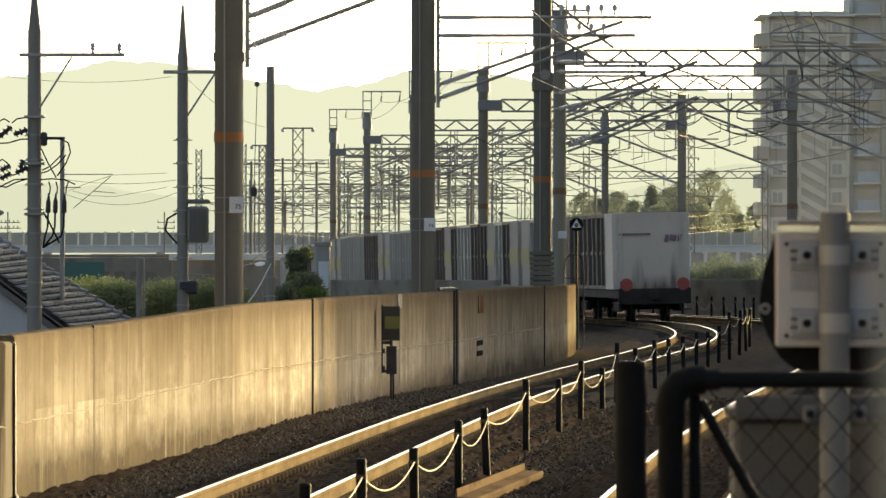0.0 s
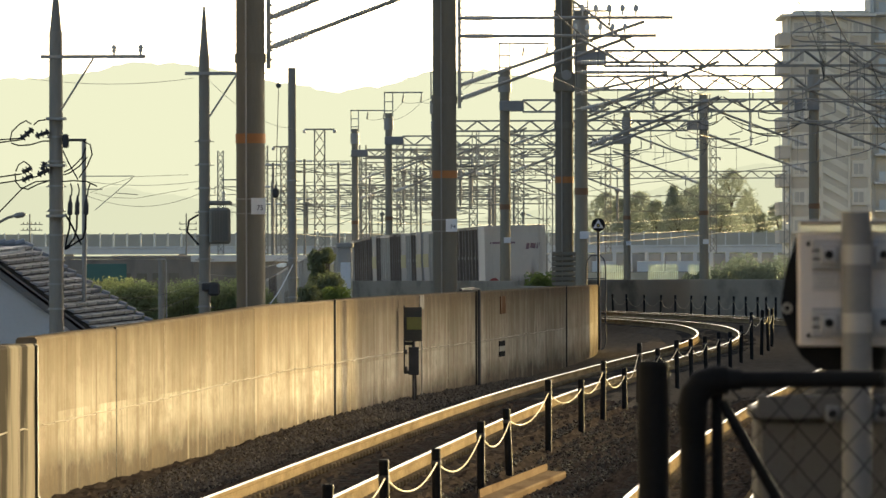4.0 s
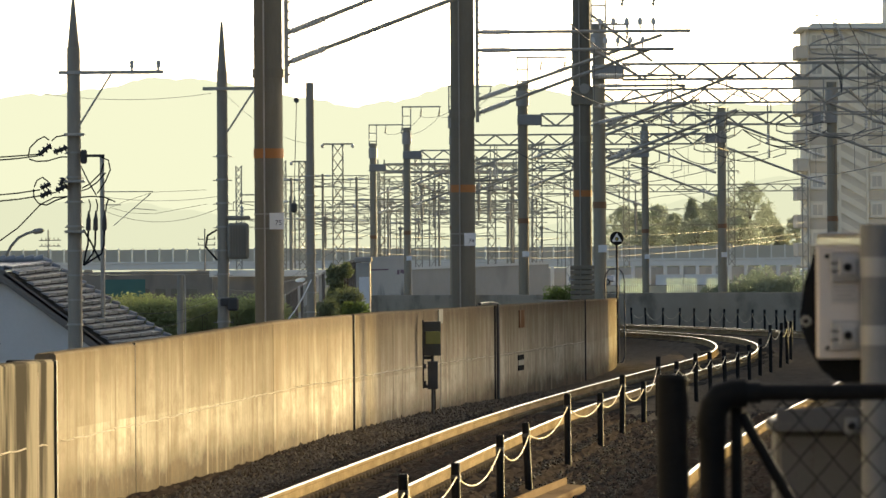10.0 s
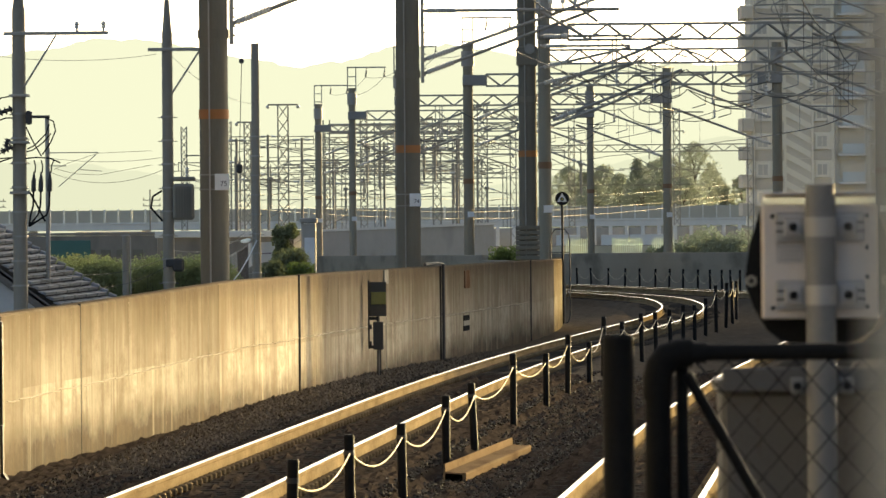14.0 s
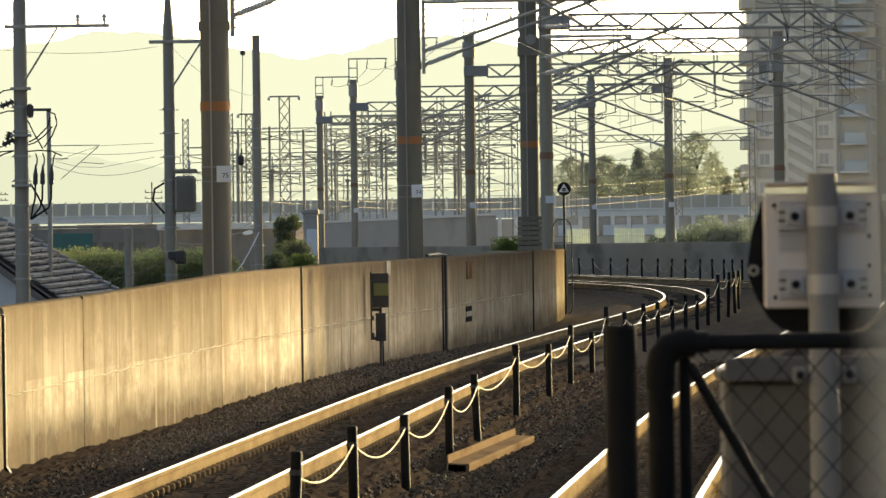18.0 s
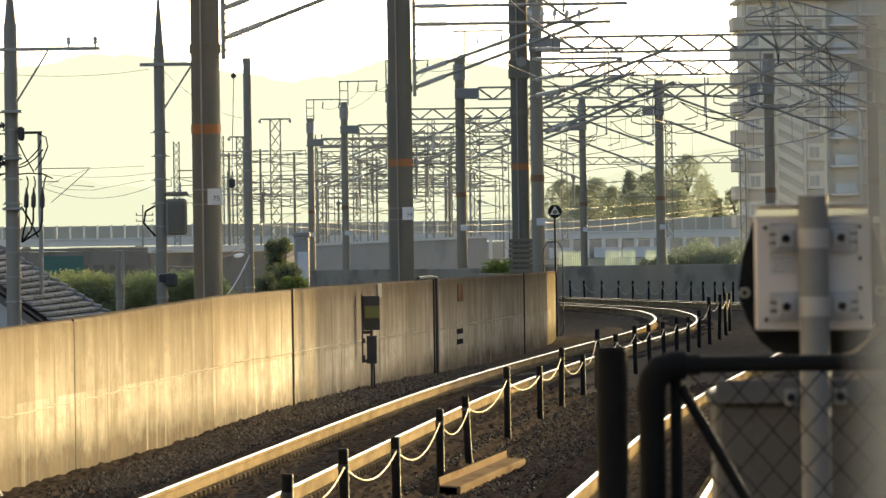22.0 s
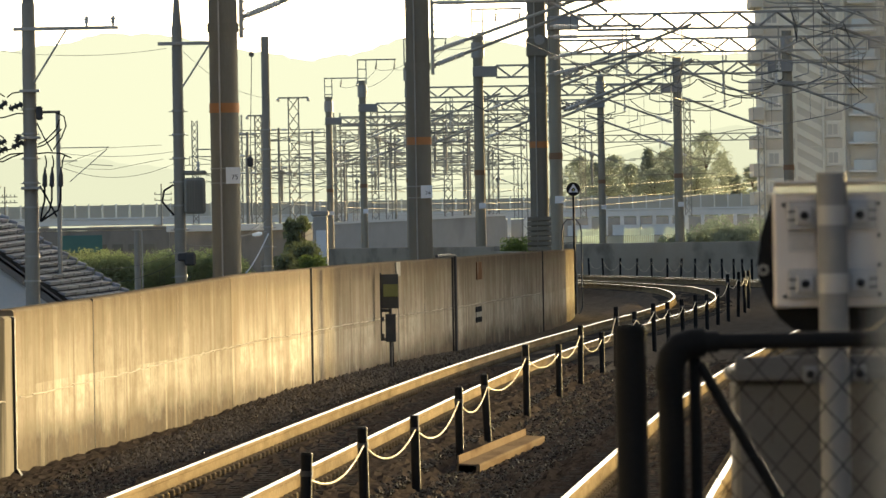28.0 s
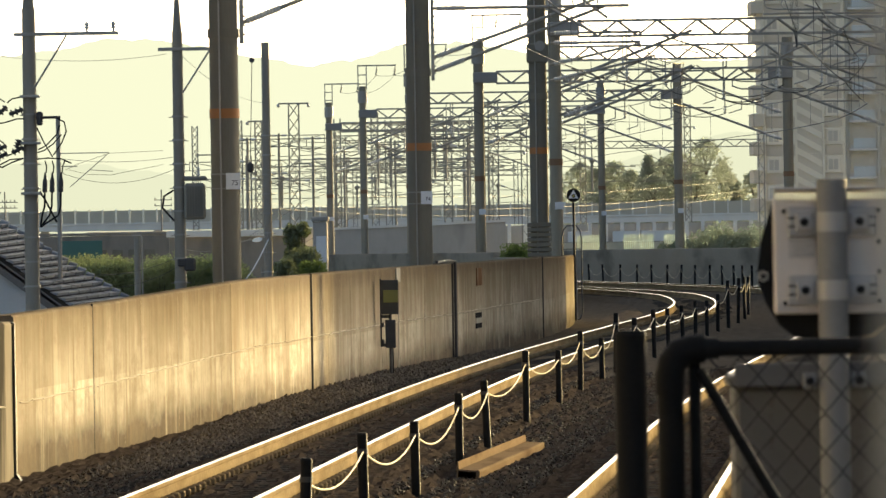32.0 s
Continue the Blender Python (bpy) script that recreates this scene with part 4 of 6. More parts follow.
# ------------------------------------------------------------------ distance
def leaves(g, c, r, n, size, rng, flat=0.8):
    """Small leaf blades scattered through a clump."""
    for _ in range(n):
        d = Vector((rng.normal(), rng.normal(), rng.normal() * flat)).normalized() * r * (0.55 + 0.5 * rng.random())
        p = Vector(c) + d
        a = Vector((rng.normal(), rng.normal(), rng.normal())).normalized() * size
        b = a.orthogonal().normalized() * size * 0.6
        g.put([p - a, p + b, p + a, p - b], [(0, 1, 2, 3)])


def tree(name, at, h, w, label, mat, clumps=26, n=70, leaf=0.35, seed=1, conical=False, group="trees", fine=1.0):
    rg = np.random.default_rng(seed)
    t = thing(name, label, "tree", at, group)
    trunk = Geo().tube((0, 0, 0), (0, 0, h * 0.75), w * 0.05, w * 0.015, 9)
    crown = Geo()
    for i in range(clumps):
        f = (i + rg.random()) / clumps
        zc = h * (0.34 + 0.63 * f)
        rad = w / 2 * ((1.05 - f) if conical else (1 - f ** 3) ** 0.5) * (0.75 + 0.5 * rg.random())
        a = rg.random() * 6.283
        q = rg.random() ** 0.4
        c = Vector((math.cos(a) * rad * q, math.sin(a) * rad * q * 0.7, zc))
        if i % max(4, clumps // 24) == 0:
            trunk.tube((0, 0, max(0.1, c.z - h * 0.15)), c, w * 0.012, w * 0.004, 5)
        leaves(crown, c, w * fine * (0.06 + 0.07 * rg.random()), n, leaf, rg)
    part("trunk", trunk, BARK, t)
    part("crown", crown, mat, t, "leafy uneven crown")
    return t


# mountains: flat ridges that glow, the lit haze put into their colour
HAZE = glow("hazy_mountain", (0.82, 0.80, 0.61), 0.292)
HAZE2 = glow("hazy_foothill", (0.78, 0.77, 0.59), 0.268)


def ridge_line(name, dist, knots, mat, label, bump):
    g = Geo()
    us = np.linspace(-160, 160, 360)
    vs = np.interp(us, [a for a, _ in knots], [b for _, b in knots])
    rg = np.random.default_rng(9)
    top = [aim(u, v + bump * (math.sin(u * 0.9) * 0.4 + math.sin(u * 2.7 + 1) * 0.25 + rg.normal() * 0.12), dist) for u, v in zip(us, vs)]
    n = len(top)
    g.put(top + [Vector((p.x, p.y - 200, -6.0)) for p in top], [(i, i + 1, n + i + 1, n + i) for i in range(n - 1)])
    tagged(part(name, g, mat), label, "mountains", "", "backdrop")


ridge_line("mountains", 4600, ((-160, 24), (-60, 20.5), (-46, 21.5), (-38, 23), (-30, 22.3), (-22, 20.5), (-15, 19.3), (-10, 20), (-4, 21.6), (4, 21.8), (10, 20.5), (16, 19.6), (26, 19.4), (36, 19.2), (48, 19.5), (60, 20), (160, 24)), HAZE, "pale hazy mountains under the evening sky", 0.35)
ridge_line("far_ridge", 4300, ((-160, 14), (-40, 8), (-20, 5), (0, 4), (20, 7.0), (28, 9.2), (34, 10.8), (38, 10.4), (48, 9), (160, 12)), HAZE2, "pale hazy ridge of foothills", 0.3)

# far viaduct with a fence of panels
def far_viaduct():
    y = 1500.0
    t = thing("expressway_viaduct", "far pale viaduct with a translucent panel barrier", "viaduct", (0, y, 0))
    x0, x1 = -98, 70
    part("girder", Geo().box(((x0 + x1) / 2, 0, 3.08), (x1 - x0, 8, 1.15), None, 0.1), PALE, t, "pale concrete girder")
    part("kerb", Geo().box(((x0 + x1) / 2, -4.1, 3.75), (x1 - x0, 0.3, 0.3)), PALE, t)
    px = x0
    while px < x1:
        part("barrier_post", Geo().box((px, -4.0, 4.95), (0.24, 0.25, 2.7)), PALE, t)
        part("barrier_panel", Geo().box((px + 1.2, -3.95, 4.9), (2.1, 0.08, 2.35)), PANEL, t)
        px += 2.4
    for k in range(9):
        part("pier", Geo().box((x0 + 8 + k * 20, 0, -1.75), (1.6, 3, 8.5), None, 0.2), PALE, t, "concrete pier")
    return t


PANEL = material("smoky_barrier_panel", (0.44, 0.4, 0.3), (0.5, 0.46, 0.35), 0.5, 0, 0.3, 0, (1, 1, 1), 3, 0.1)
far_viaduct()

# apartment tower
def tower():
    y = 850.0
    x0 = 37.2 * y / 1000
    t = thing("apartment_building", "tall hazy beige apartment tower with balconies and stair bays", "apartment building", (x0, y, -6.0))
    floors, fh, z0 = 11, 2.83, 0.85
    top = z0 + floors * fh
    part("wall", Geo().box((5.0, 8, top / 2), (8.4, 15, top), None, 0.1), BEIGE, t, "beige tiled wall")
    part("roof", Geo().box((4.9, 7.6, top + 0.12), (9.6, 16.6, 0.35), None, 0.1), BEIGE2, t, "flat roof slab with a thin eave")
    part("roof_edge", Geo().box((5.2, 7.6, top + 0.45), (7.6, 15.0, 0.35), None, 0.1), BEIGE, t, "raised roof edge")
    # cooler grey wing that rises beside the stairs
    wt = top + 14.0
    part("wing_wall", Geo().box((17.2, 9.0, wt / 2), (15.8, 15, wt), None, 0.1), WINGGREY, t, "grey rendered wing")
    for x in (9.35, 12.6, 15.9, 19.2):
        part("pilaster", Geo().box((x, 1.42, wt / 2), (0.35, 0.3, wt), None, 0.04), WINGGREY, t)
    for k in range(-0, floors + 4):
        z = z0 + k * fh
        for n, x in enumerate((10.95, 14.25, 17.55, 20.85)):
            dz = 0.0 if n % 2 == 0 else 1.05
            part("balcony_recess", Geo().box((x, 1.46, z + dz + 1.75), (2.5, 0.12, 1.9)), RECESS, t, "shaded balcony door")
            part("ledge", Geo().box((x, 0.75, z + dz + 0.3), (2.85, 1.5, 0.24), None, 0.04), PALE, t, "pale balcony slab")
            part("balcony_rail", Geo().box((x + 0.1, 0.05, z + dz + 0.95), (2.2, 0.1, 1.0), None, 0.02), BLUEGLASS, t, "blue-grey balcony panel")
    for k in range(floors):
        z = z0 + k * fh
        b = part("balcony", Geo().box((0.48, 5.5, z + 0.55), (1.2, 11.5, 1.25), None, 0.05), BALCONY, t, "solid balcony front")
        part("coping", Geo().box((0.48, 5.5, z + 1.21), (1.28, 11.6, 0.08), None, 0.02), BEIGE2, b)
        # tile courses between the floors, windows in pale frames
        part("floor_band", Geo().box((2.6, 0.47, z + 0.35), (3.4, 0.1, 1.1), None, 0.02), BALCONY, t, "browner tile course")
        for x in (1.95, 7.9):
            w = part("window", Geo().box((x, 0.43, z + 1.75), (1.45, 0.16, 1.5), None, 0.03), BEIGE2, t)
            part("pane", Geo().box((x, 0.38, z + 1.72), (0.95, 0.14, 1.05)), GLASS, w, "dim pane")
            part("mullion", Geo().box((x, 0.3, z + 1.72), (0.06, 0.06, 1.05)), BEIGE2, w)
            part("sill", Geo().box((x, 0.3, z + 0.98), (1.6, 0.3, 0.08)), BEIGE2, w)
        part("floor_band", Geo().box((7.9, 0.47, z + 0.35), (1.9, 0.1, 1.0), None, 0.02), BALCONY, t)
        # open stair bay: sloping parapets each floor before a plate painted as its shade
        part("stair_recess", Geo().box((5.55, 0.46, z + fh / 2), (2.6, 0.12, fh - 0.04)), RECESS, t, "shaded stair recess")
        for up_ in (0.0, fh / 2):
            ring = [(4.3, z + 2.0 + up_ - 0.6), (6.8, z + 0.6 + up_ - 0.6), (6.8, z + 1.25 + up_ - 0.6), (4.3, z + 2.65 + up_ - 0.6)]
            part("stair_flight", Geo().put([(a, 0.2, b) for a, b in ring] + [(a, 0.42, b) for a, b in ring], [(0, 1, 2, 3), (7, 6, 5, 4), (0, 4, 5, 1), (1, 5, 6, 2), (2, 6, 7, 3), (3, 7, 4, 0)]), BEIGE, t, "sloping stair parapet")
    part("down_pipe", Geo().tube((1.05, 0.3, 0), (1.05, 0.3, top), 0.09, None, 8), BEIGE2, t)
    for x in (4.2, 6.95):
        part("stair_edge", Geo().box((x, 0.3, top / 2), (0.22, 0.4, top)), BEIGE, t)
    return t


# tower colours raised and evened out, so they include the haze
BEIGE = material("hazed_beige_tile", (0.74, 0.68, 0.53), (0.8, 0.74, 0.58), 0.8, 0, 0.2, 0, (1, 1, 1), 3)
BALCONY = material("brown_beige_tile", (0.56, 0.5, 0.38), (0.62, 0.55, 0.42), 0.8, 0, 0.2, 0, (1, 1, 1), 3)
# darker tone of the flat plates that paint shade into the bays
RECESS = material("recess_shade_tile", (0.6, 0.54, 0.42), (0.66, 0.6, 0.46), 0.8, 0, 0.2, 0, (1, 1, 1), 3)
BEIGE2 = material("hazed_pale_tile", (0.76, 0.7, 0.56), (0.81, 0.75, 0.6), 0.8, 0, 0.2, 0, (1, 1, 1), 3, 0.03)
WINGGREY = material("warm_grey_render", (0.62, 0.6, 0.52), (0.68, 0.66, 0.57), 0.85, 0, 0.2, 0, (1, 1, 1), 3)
GLASS = material("hazed_glass", (0.48, 0.44, 0.35), (0.54, 0.5, 0.4), 0.5, 0, 0.5, 0, (1, 1, 1), 3, 0.2)
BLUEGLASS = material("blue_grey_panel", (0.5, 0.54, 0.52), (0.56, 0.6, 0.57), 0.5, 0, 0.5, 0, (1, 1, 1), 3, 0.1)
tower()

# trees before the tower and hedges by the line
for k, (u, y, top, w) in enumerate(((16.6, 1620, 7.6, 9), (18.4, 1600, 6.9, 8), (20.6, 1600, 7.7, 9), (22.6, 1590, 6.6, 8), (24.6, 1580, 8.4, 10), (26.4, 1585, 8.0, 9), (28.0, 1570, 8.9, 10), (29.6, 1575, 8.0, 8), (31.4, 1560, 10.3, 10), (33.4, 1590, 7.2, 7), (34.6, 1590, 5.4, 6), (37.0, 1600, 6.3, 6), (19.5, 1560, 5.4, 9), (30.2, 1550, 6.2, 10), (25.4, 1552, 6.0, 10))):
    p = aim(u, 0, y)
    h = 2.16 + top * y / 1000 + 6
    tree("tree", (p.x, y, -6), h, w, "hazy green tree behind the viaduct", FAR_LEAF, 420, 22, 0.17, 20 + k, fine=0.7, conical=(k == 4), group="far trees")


# shrub leaves made paler, haze included in the green
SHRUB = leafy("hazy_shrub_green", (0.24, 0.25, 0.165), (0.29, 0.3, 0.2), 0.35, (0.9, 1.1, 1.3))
DULL_LEAF = leafy("dull_green_leaf", (0.14, 0.15, 0.085), (0.18, 0.195, 0.11), 0.3)


def bush(name, at, w, lo, hi, label, mat, n, leaf, seed, blobs=9, cat="bush"):
    """A bush whose foliage fills the heights lo to hi over its foot."""
    rg = np.random.default_rng(seed)
    t = thing(name, label, cat, at, "bushes")
    g, s = Geo(), Geo()
    r0 = min(w, hi - lo)
    for k in range(blobs):
        c = Vector(((rg.random() - 0.5) * w * 0.8, (rg.random() - 0.5) * w * 0.5, lo + (hi - lo) * (0.15 + 0.62 * rg.random())))
        s.tube((c.x * 0.3, 0, 0), c, 0.04, 0.015, 5)
        leaves(g, c, r0 * (0.2 + 0.12 * rg.random()), n // blobs, leaf, rg)
    part("branchwork", s, BARK, t)
    part("foliage", g, mat, t, "dense small leaves")
    return t


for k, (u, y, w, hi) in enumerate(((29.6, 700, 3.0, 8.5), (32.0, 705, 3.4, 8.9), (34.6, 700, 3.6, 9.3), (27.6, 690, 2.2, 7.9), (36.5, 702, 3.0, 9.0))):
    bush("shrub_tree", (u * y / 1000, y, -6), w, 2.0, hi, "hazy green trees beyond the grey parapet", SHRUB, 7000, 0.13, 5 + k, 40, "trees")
for u, y, w, lo, hi, s, n in ((-17.0, 320, 0.85, 7.0, 8.7, 3, 1600), (-16.6, 318, 1.3, 6.2, 7.6, 4, 2000), (-15.5, 315, 1.0, 5.6, 7.2, 6, 1500), (-18.3, 316, 0.9, 5.6, 7.3, 7, 1200), (8.5, 330, 1.3, 5.8, 7.7, 8, 1800), (-14.6, 322, 0.8, 5.6, 7.0, 9, 900)):
    bush("bush", (u * y / 1000, y, -6.0), w, lo, hi, "green bush growing beside the far parapet", LEAF if s in (6, 8, 9) else DULL_LEAF, n * 2, 0.06, s, 22)
for k in range(11):
    y = 400 + 3 * (k % 2)
    bush("hedge", ((-45.5 + k * 2.0) * y / 1000, y, -6), 2.3, 2.6, 7.75 + 0.12 * math.sin(k * 2.1), "rough green hedge in the gardens below", GRASSY, 16000, 0.06, 40 + k, 64, "hedge")

# low buildings between the line and the viaduct
def shed(name, x0, x1, y, z, depth, mat, label, fascia=None):
    t = thing(name, label, "building", ((x0 + x1) / 2, y, -6))
    part("wall", Geo().box((0, depth / 2, (z + 6) / 2), (x1 - x0, depth, z + 6), None, 0.04), mat, t)
    part("roof", Geo().box((0, depth / 2, z + 6.12), (x1 - x0 + 0.12, depth + 0.12, 0.2), None, 0.04), fascia or mat, t, "flat roof edge")
    return t


TAUPE = material("taupe_render", (0.22, 0.195, 0.155), (0.28, 0.25, 0.205), 0.9, 0, 0.3, 0.05, (1, 1, 0.5), 4, 0.08, 0.1, (0.11, 0.1, 0.085), 0.5)
w1 = shed("warehouse", -31.0, -19.5, 610, 1.95, 12, TAUPE, "long grey-beige warehouse under the viaduct")
part("green_panel", Geo().box((-31.0 + 5.2 - (-25.25), -0.05, 6 + 1.0), (2.9, 0.1, 1.25), None, 0.02), TEAL, w1, "teal painted panel")
for k in range(5):
    part("window", Geo().box((-0.3 + 1.15 * k, -0.04, 6.7), (0.75, 0.08, 0.5), None, 0.02), POLE, w1, "dark window")
w2 = shed("canopy_shed", -17.9, -10.1, 560, 1.85, 10, TAUPE, "low grey shed with a white roof edge", PALE)
part("fascia", Geo().box((0, -0.4, 8.0), (8.2, 0.2, 0.42), None, 0.03), PALE, w2, "white fascia")
w3 = shed("small_hut", -4.97, -4.42, 330, 2.45, 3, SHEDGREY, "small pale hut beside the parapet")
# white panel paints the sunlit part of the hut
part("door", Geo().box((0.05, -0.02, 7.2), (0.4, 0.04, 1.4), None, 0.005), WHITE, w3, "white panel standing for the sunlit hut wall")
w4 = thing("retaining_wall", "beige concrete retaining wall with a sloping top", "wall", (0, 520, -6))
part("wall", Geo().put([(-6.5, 0, 0), (4.0, 0, 0), (4.0, 0, 8.45), (-6.5, 0, 8.1), (-6.5, 0.6, 0), (4.0, 0.6, 0), (4.0, 0.6, 8.45), (-6.5, 0.6, 8.1)], [(0, 1, 2, 3), (7, 6, 5, 4), (0, 4, 5, 1), (1, 5, 6, 2), (2, 6, 7, 3), (3, 7, 4, 0)]), SHEDGREY, w4)
part("coping", Geo().put([(-6.6, -0.1, 8.1), (4.1, -0.1, 8.45), (4.1, -0.1, 8.6), (-6.6, -0.1, 8.25), (-6.6, 0.7, 8.1), (4.1, 0.7, 8.45), (4.1, 0.7, 8.6), (-6.6, 0.7, 8.25)], [(0, 1, 2, 3), (7, 6, 5, 4), (0, 4, 5, 1), (1, 5, 6, 2), (2, 6, 7, 3), (3, 7, 4, 0)]), PALE, w4, "pale coping")
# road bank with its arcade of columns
# bank wall kept pale and warm, with the haze in its colour
HAZEWALL = material("hazed_wall_render", (0.56, 0.49, 0.34), (0.63, 0.55, 0.385), 0.9, 0, 0.3, 0.03, (1, 1, 0.5), 4, 0.05, 0.05, (0.42, 0.37, 0.26), 0.5)
rb = thing("road_bank", "raised road with pale columns under the viaduct", "road", (0, 800, -6), "", "structure")
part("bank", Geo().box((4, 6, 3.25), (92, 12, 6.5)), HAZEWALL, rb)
part("surface", Geo().box((4, 6, 6.53), (92, 11.6, 0.06)), CONCRETE, rb, "pale road surface")
for k in range(34):
    part("column", Geo().box((-12 + 1.55 * k, 14, 7.1), (0.35, 0.4, 2.6), None, 0.03), PALE, rb)
part("back_wall", Geo().box((8, 16, 7.0), (84, 0.4, 2.5)), SHEDGREY, rb, "shaded wall behind the columns")
for u0, u1 in ((15.0, 17.6), (20.3, 23.4), (23.7, 27.9)):
    part("barrier", Geo().box(((u0 + u1) / 2 * 0.811, 11, 6.95), ((u1 - u0) * 0.811, 0.15, 1.2), None, 0.03), PALE, rb, "pale roadside panel")

SLATWHITE = leafy("translucent_white_slat", (0.74, 0.7, 0.58), (0.78, 0.76, 0.62), 0.42, (0.9, 1.05, 1.15))
for u0, u1 in ((16.2, 18.9), (21.7, 25.1), (26.4, 28.9)):
    fx = 0.69
    pf = thing("slatted_fence", "white slatted fence beside the far road", "fence", ((u0 + u1) / 2 * fx, 690, -6), "slatted fences")
    half = (u1 - u0) / 2 * fx
    for zr in (6.1, 7.05):
        part("fence_rail", Geo().box((0, 0.06, zr), (2 * half, 0.05, 0.08)), PALE, pf)
    sx = -half
    while sx < half:
        part("slat", Geo().box((sx, 0, 3.67), (0.1, 0.04, 7.35 + 0.1 * math.sin(sx * 9))), SLATWHITE, pf)
        sx += 0.155

# street lamp beyond the house, far poles of the town, a short pole in the gardens
sl = thing("street_lamp", "grey street lamp with a curved arm beyond the house", "street lamp", (-56.7 * 0.3, 300, -6))
pts = [(0, 0, 0)] + [tuple(aim(u, v, 300) - Vector((-56.7 * 0.3, 300, -6))) for u, v in ((-56.65, 0.5), (-56.35, 1.9), (-55.75, 3.1), (-54.87, 4.1), (-53.9, 4.6), (-53.2, 4.8))]
part("pole", Geo().line(pts, 0.05, 8), UTIL, sl, "", True)
part("lamp_head", Geo().lathe(pts[-1], tuple(Vector(pts[-1]) + Vector((0.42, 0, 0.06))), [(0, 0.05), (0.2, 0.1), (0.75, 0.1), (1, 0.03)], 10), GALV, sl, "", True)
for u, ins in ((-51.33, 5), (-32.86, 3)):
    fp = thing("town_pole", "distant utility pole with crossarms above the viaduct", "pole", (u * 1.46, 1460, -6), "town poles")
    part("shaft", Geo().tube((0, 0, 0), (0, 0, 15.5), 0.16, 0.11, 8), UTIL, fp)
    for dz in (0, 1.0):
        part("crossarm", Geo().box((0.3, 0, 13.7 - dz), (3.0 if ins == 3 else 3.8, 0.12, 0.14)), UTIL, fp)
        for k in range(ins):
            part("insulator", Geo().tube((-1.1 + 2.8 * k / (ins - 1), 0, 13.75 - dz), (-1.1 + 2.8 * k / (ins - 1), 0, 14.15 - dz), 0.1, 0.06, 8), UTIL, fp)
sp_ = thing("garden_pole", "short grey concrete pole with a pale pipe", "pole", (-35.8 * 0.262, 262, -6), "utility poles")
part("shaft", Geo().tube((0, 0, 0), (0, 0, 8.05), 0.11, 0.1, 12), UTIL, sp_, "", True)
part("pipe", Geo().line([(-0.16, -0.12, 8.07), (0.12, -0.12, 8.07), (0.15, -0.12, 8.0), (0.17, -0.12, 3.0)], 0.022, 6), GALV, sp_, "", True)
# ------------------------------------------------------------------ lattice masts of the far yard
def lattice_mast(u, y, w, top, arms, name="lattice_mast"):
    t = thing(name, "grey steel lattice mast of the far rail yard", "mast", (u * y / 1000, y, -6.0), "lattice masts")
    g = Geo()
    h = top + 6
    n = max(6, int(h / (w * 1.3)))
    for sx in (-1, 1):
        for sy in (-1, 1):
            g.box((sx * w / 2, sy * w / 2, h / 2), (0.09, 0.09, h))
    for i in range(n):
        z0, z1 = h * i / n, h * (i + 1) / n
        for sy in (-1, 1):
            g.tube((-w / 2, sy * w / 2, z0), (w / 2, sy * w / 2, z1), 0.042, n=4)
            g.tube((w / 2, sy * w / 2, z0), (-w / 2, sy * w / 2, z1), 0.042, n=4)
    part("frame", g, YARDGREY, t, "cross-braced lattice frame")
    for z, l, s in arms:
        part("crossarm", Geo().box((l / 2 * s if s else 0, -w / 2, z + 6), (l, 0.1, 0.12)), YARDGREY, t)
        for e in ((-l / 2, l / 2) if not s else (l * s,)):
            part("insulator", Geo().ball((e, -w / 2, z + 6 - 0.15), 0.14), PORCELAIN, t)
    return t


for u, y, w, top, arms in ((-17.1, 620, 0.75, 11.4, ((11.4, 2.2, 0), (7.0, 1.2, 1))), (-21.3, 640, 0.5, 10.4, ((10.4, 1.6, 0),)), (1.0, 640, 0.6, 10.6, ((8.3, 2.5, -1),)),
                           (6.4, 660, 0.75, 12.0, ((8.0, 2.4, 1),)), (-11.6, 700, 0.9, 7.8, ((7.8, 1.6, 0),)), (-7.6, 690, 0.55, 11.6, ((9.0, 2.0, 1),)), (-23.6, 680, 0.5, 11.0, ((9.4, 1.4, 0),)),
                           (3.2, 760, 0.5, 10.2, ((7, 1.5, 1),)), (16.9, 900, 0.6, 13.0, ((11, 2.0, 0),)), (29.3, 950, 0.7, 15.5, ((13, 1.6, 0),)), (-28.8, 760, 0.5, 11.6, ((9, 1.8, 1),))):
    lattice_mast(u, y, w, top, arms)


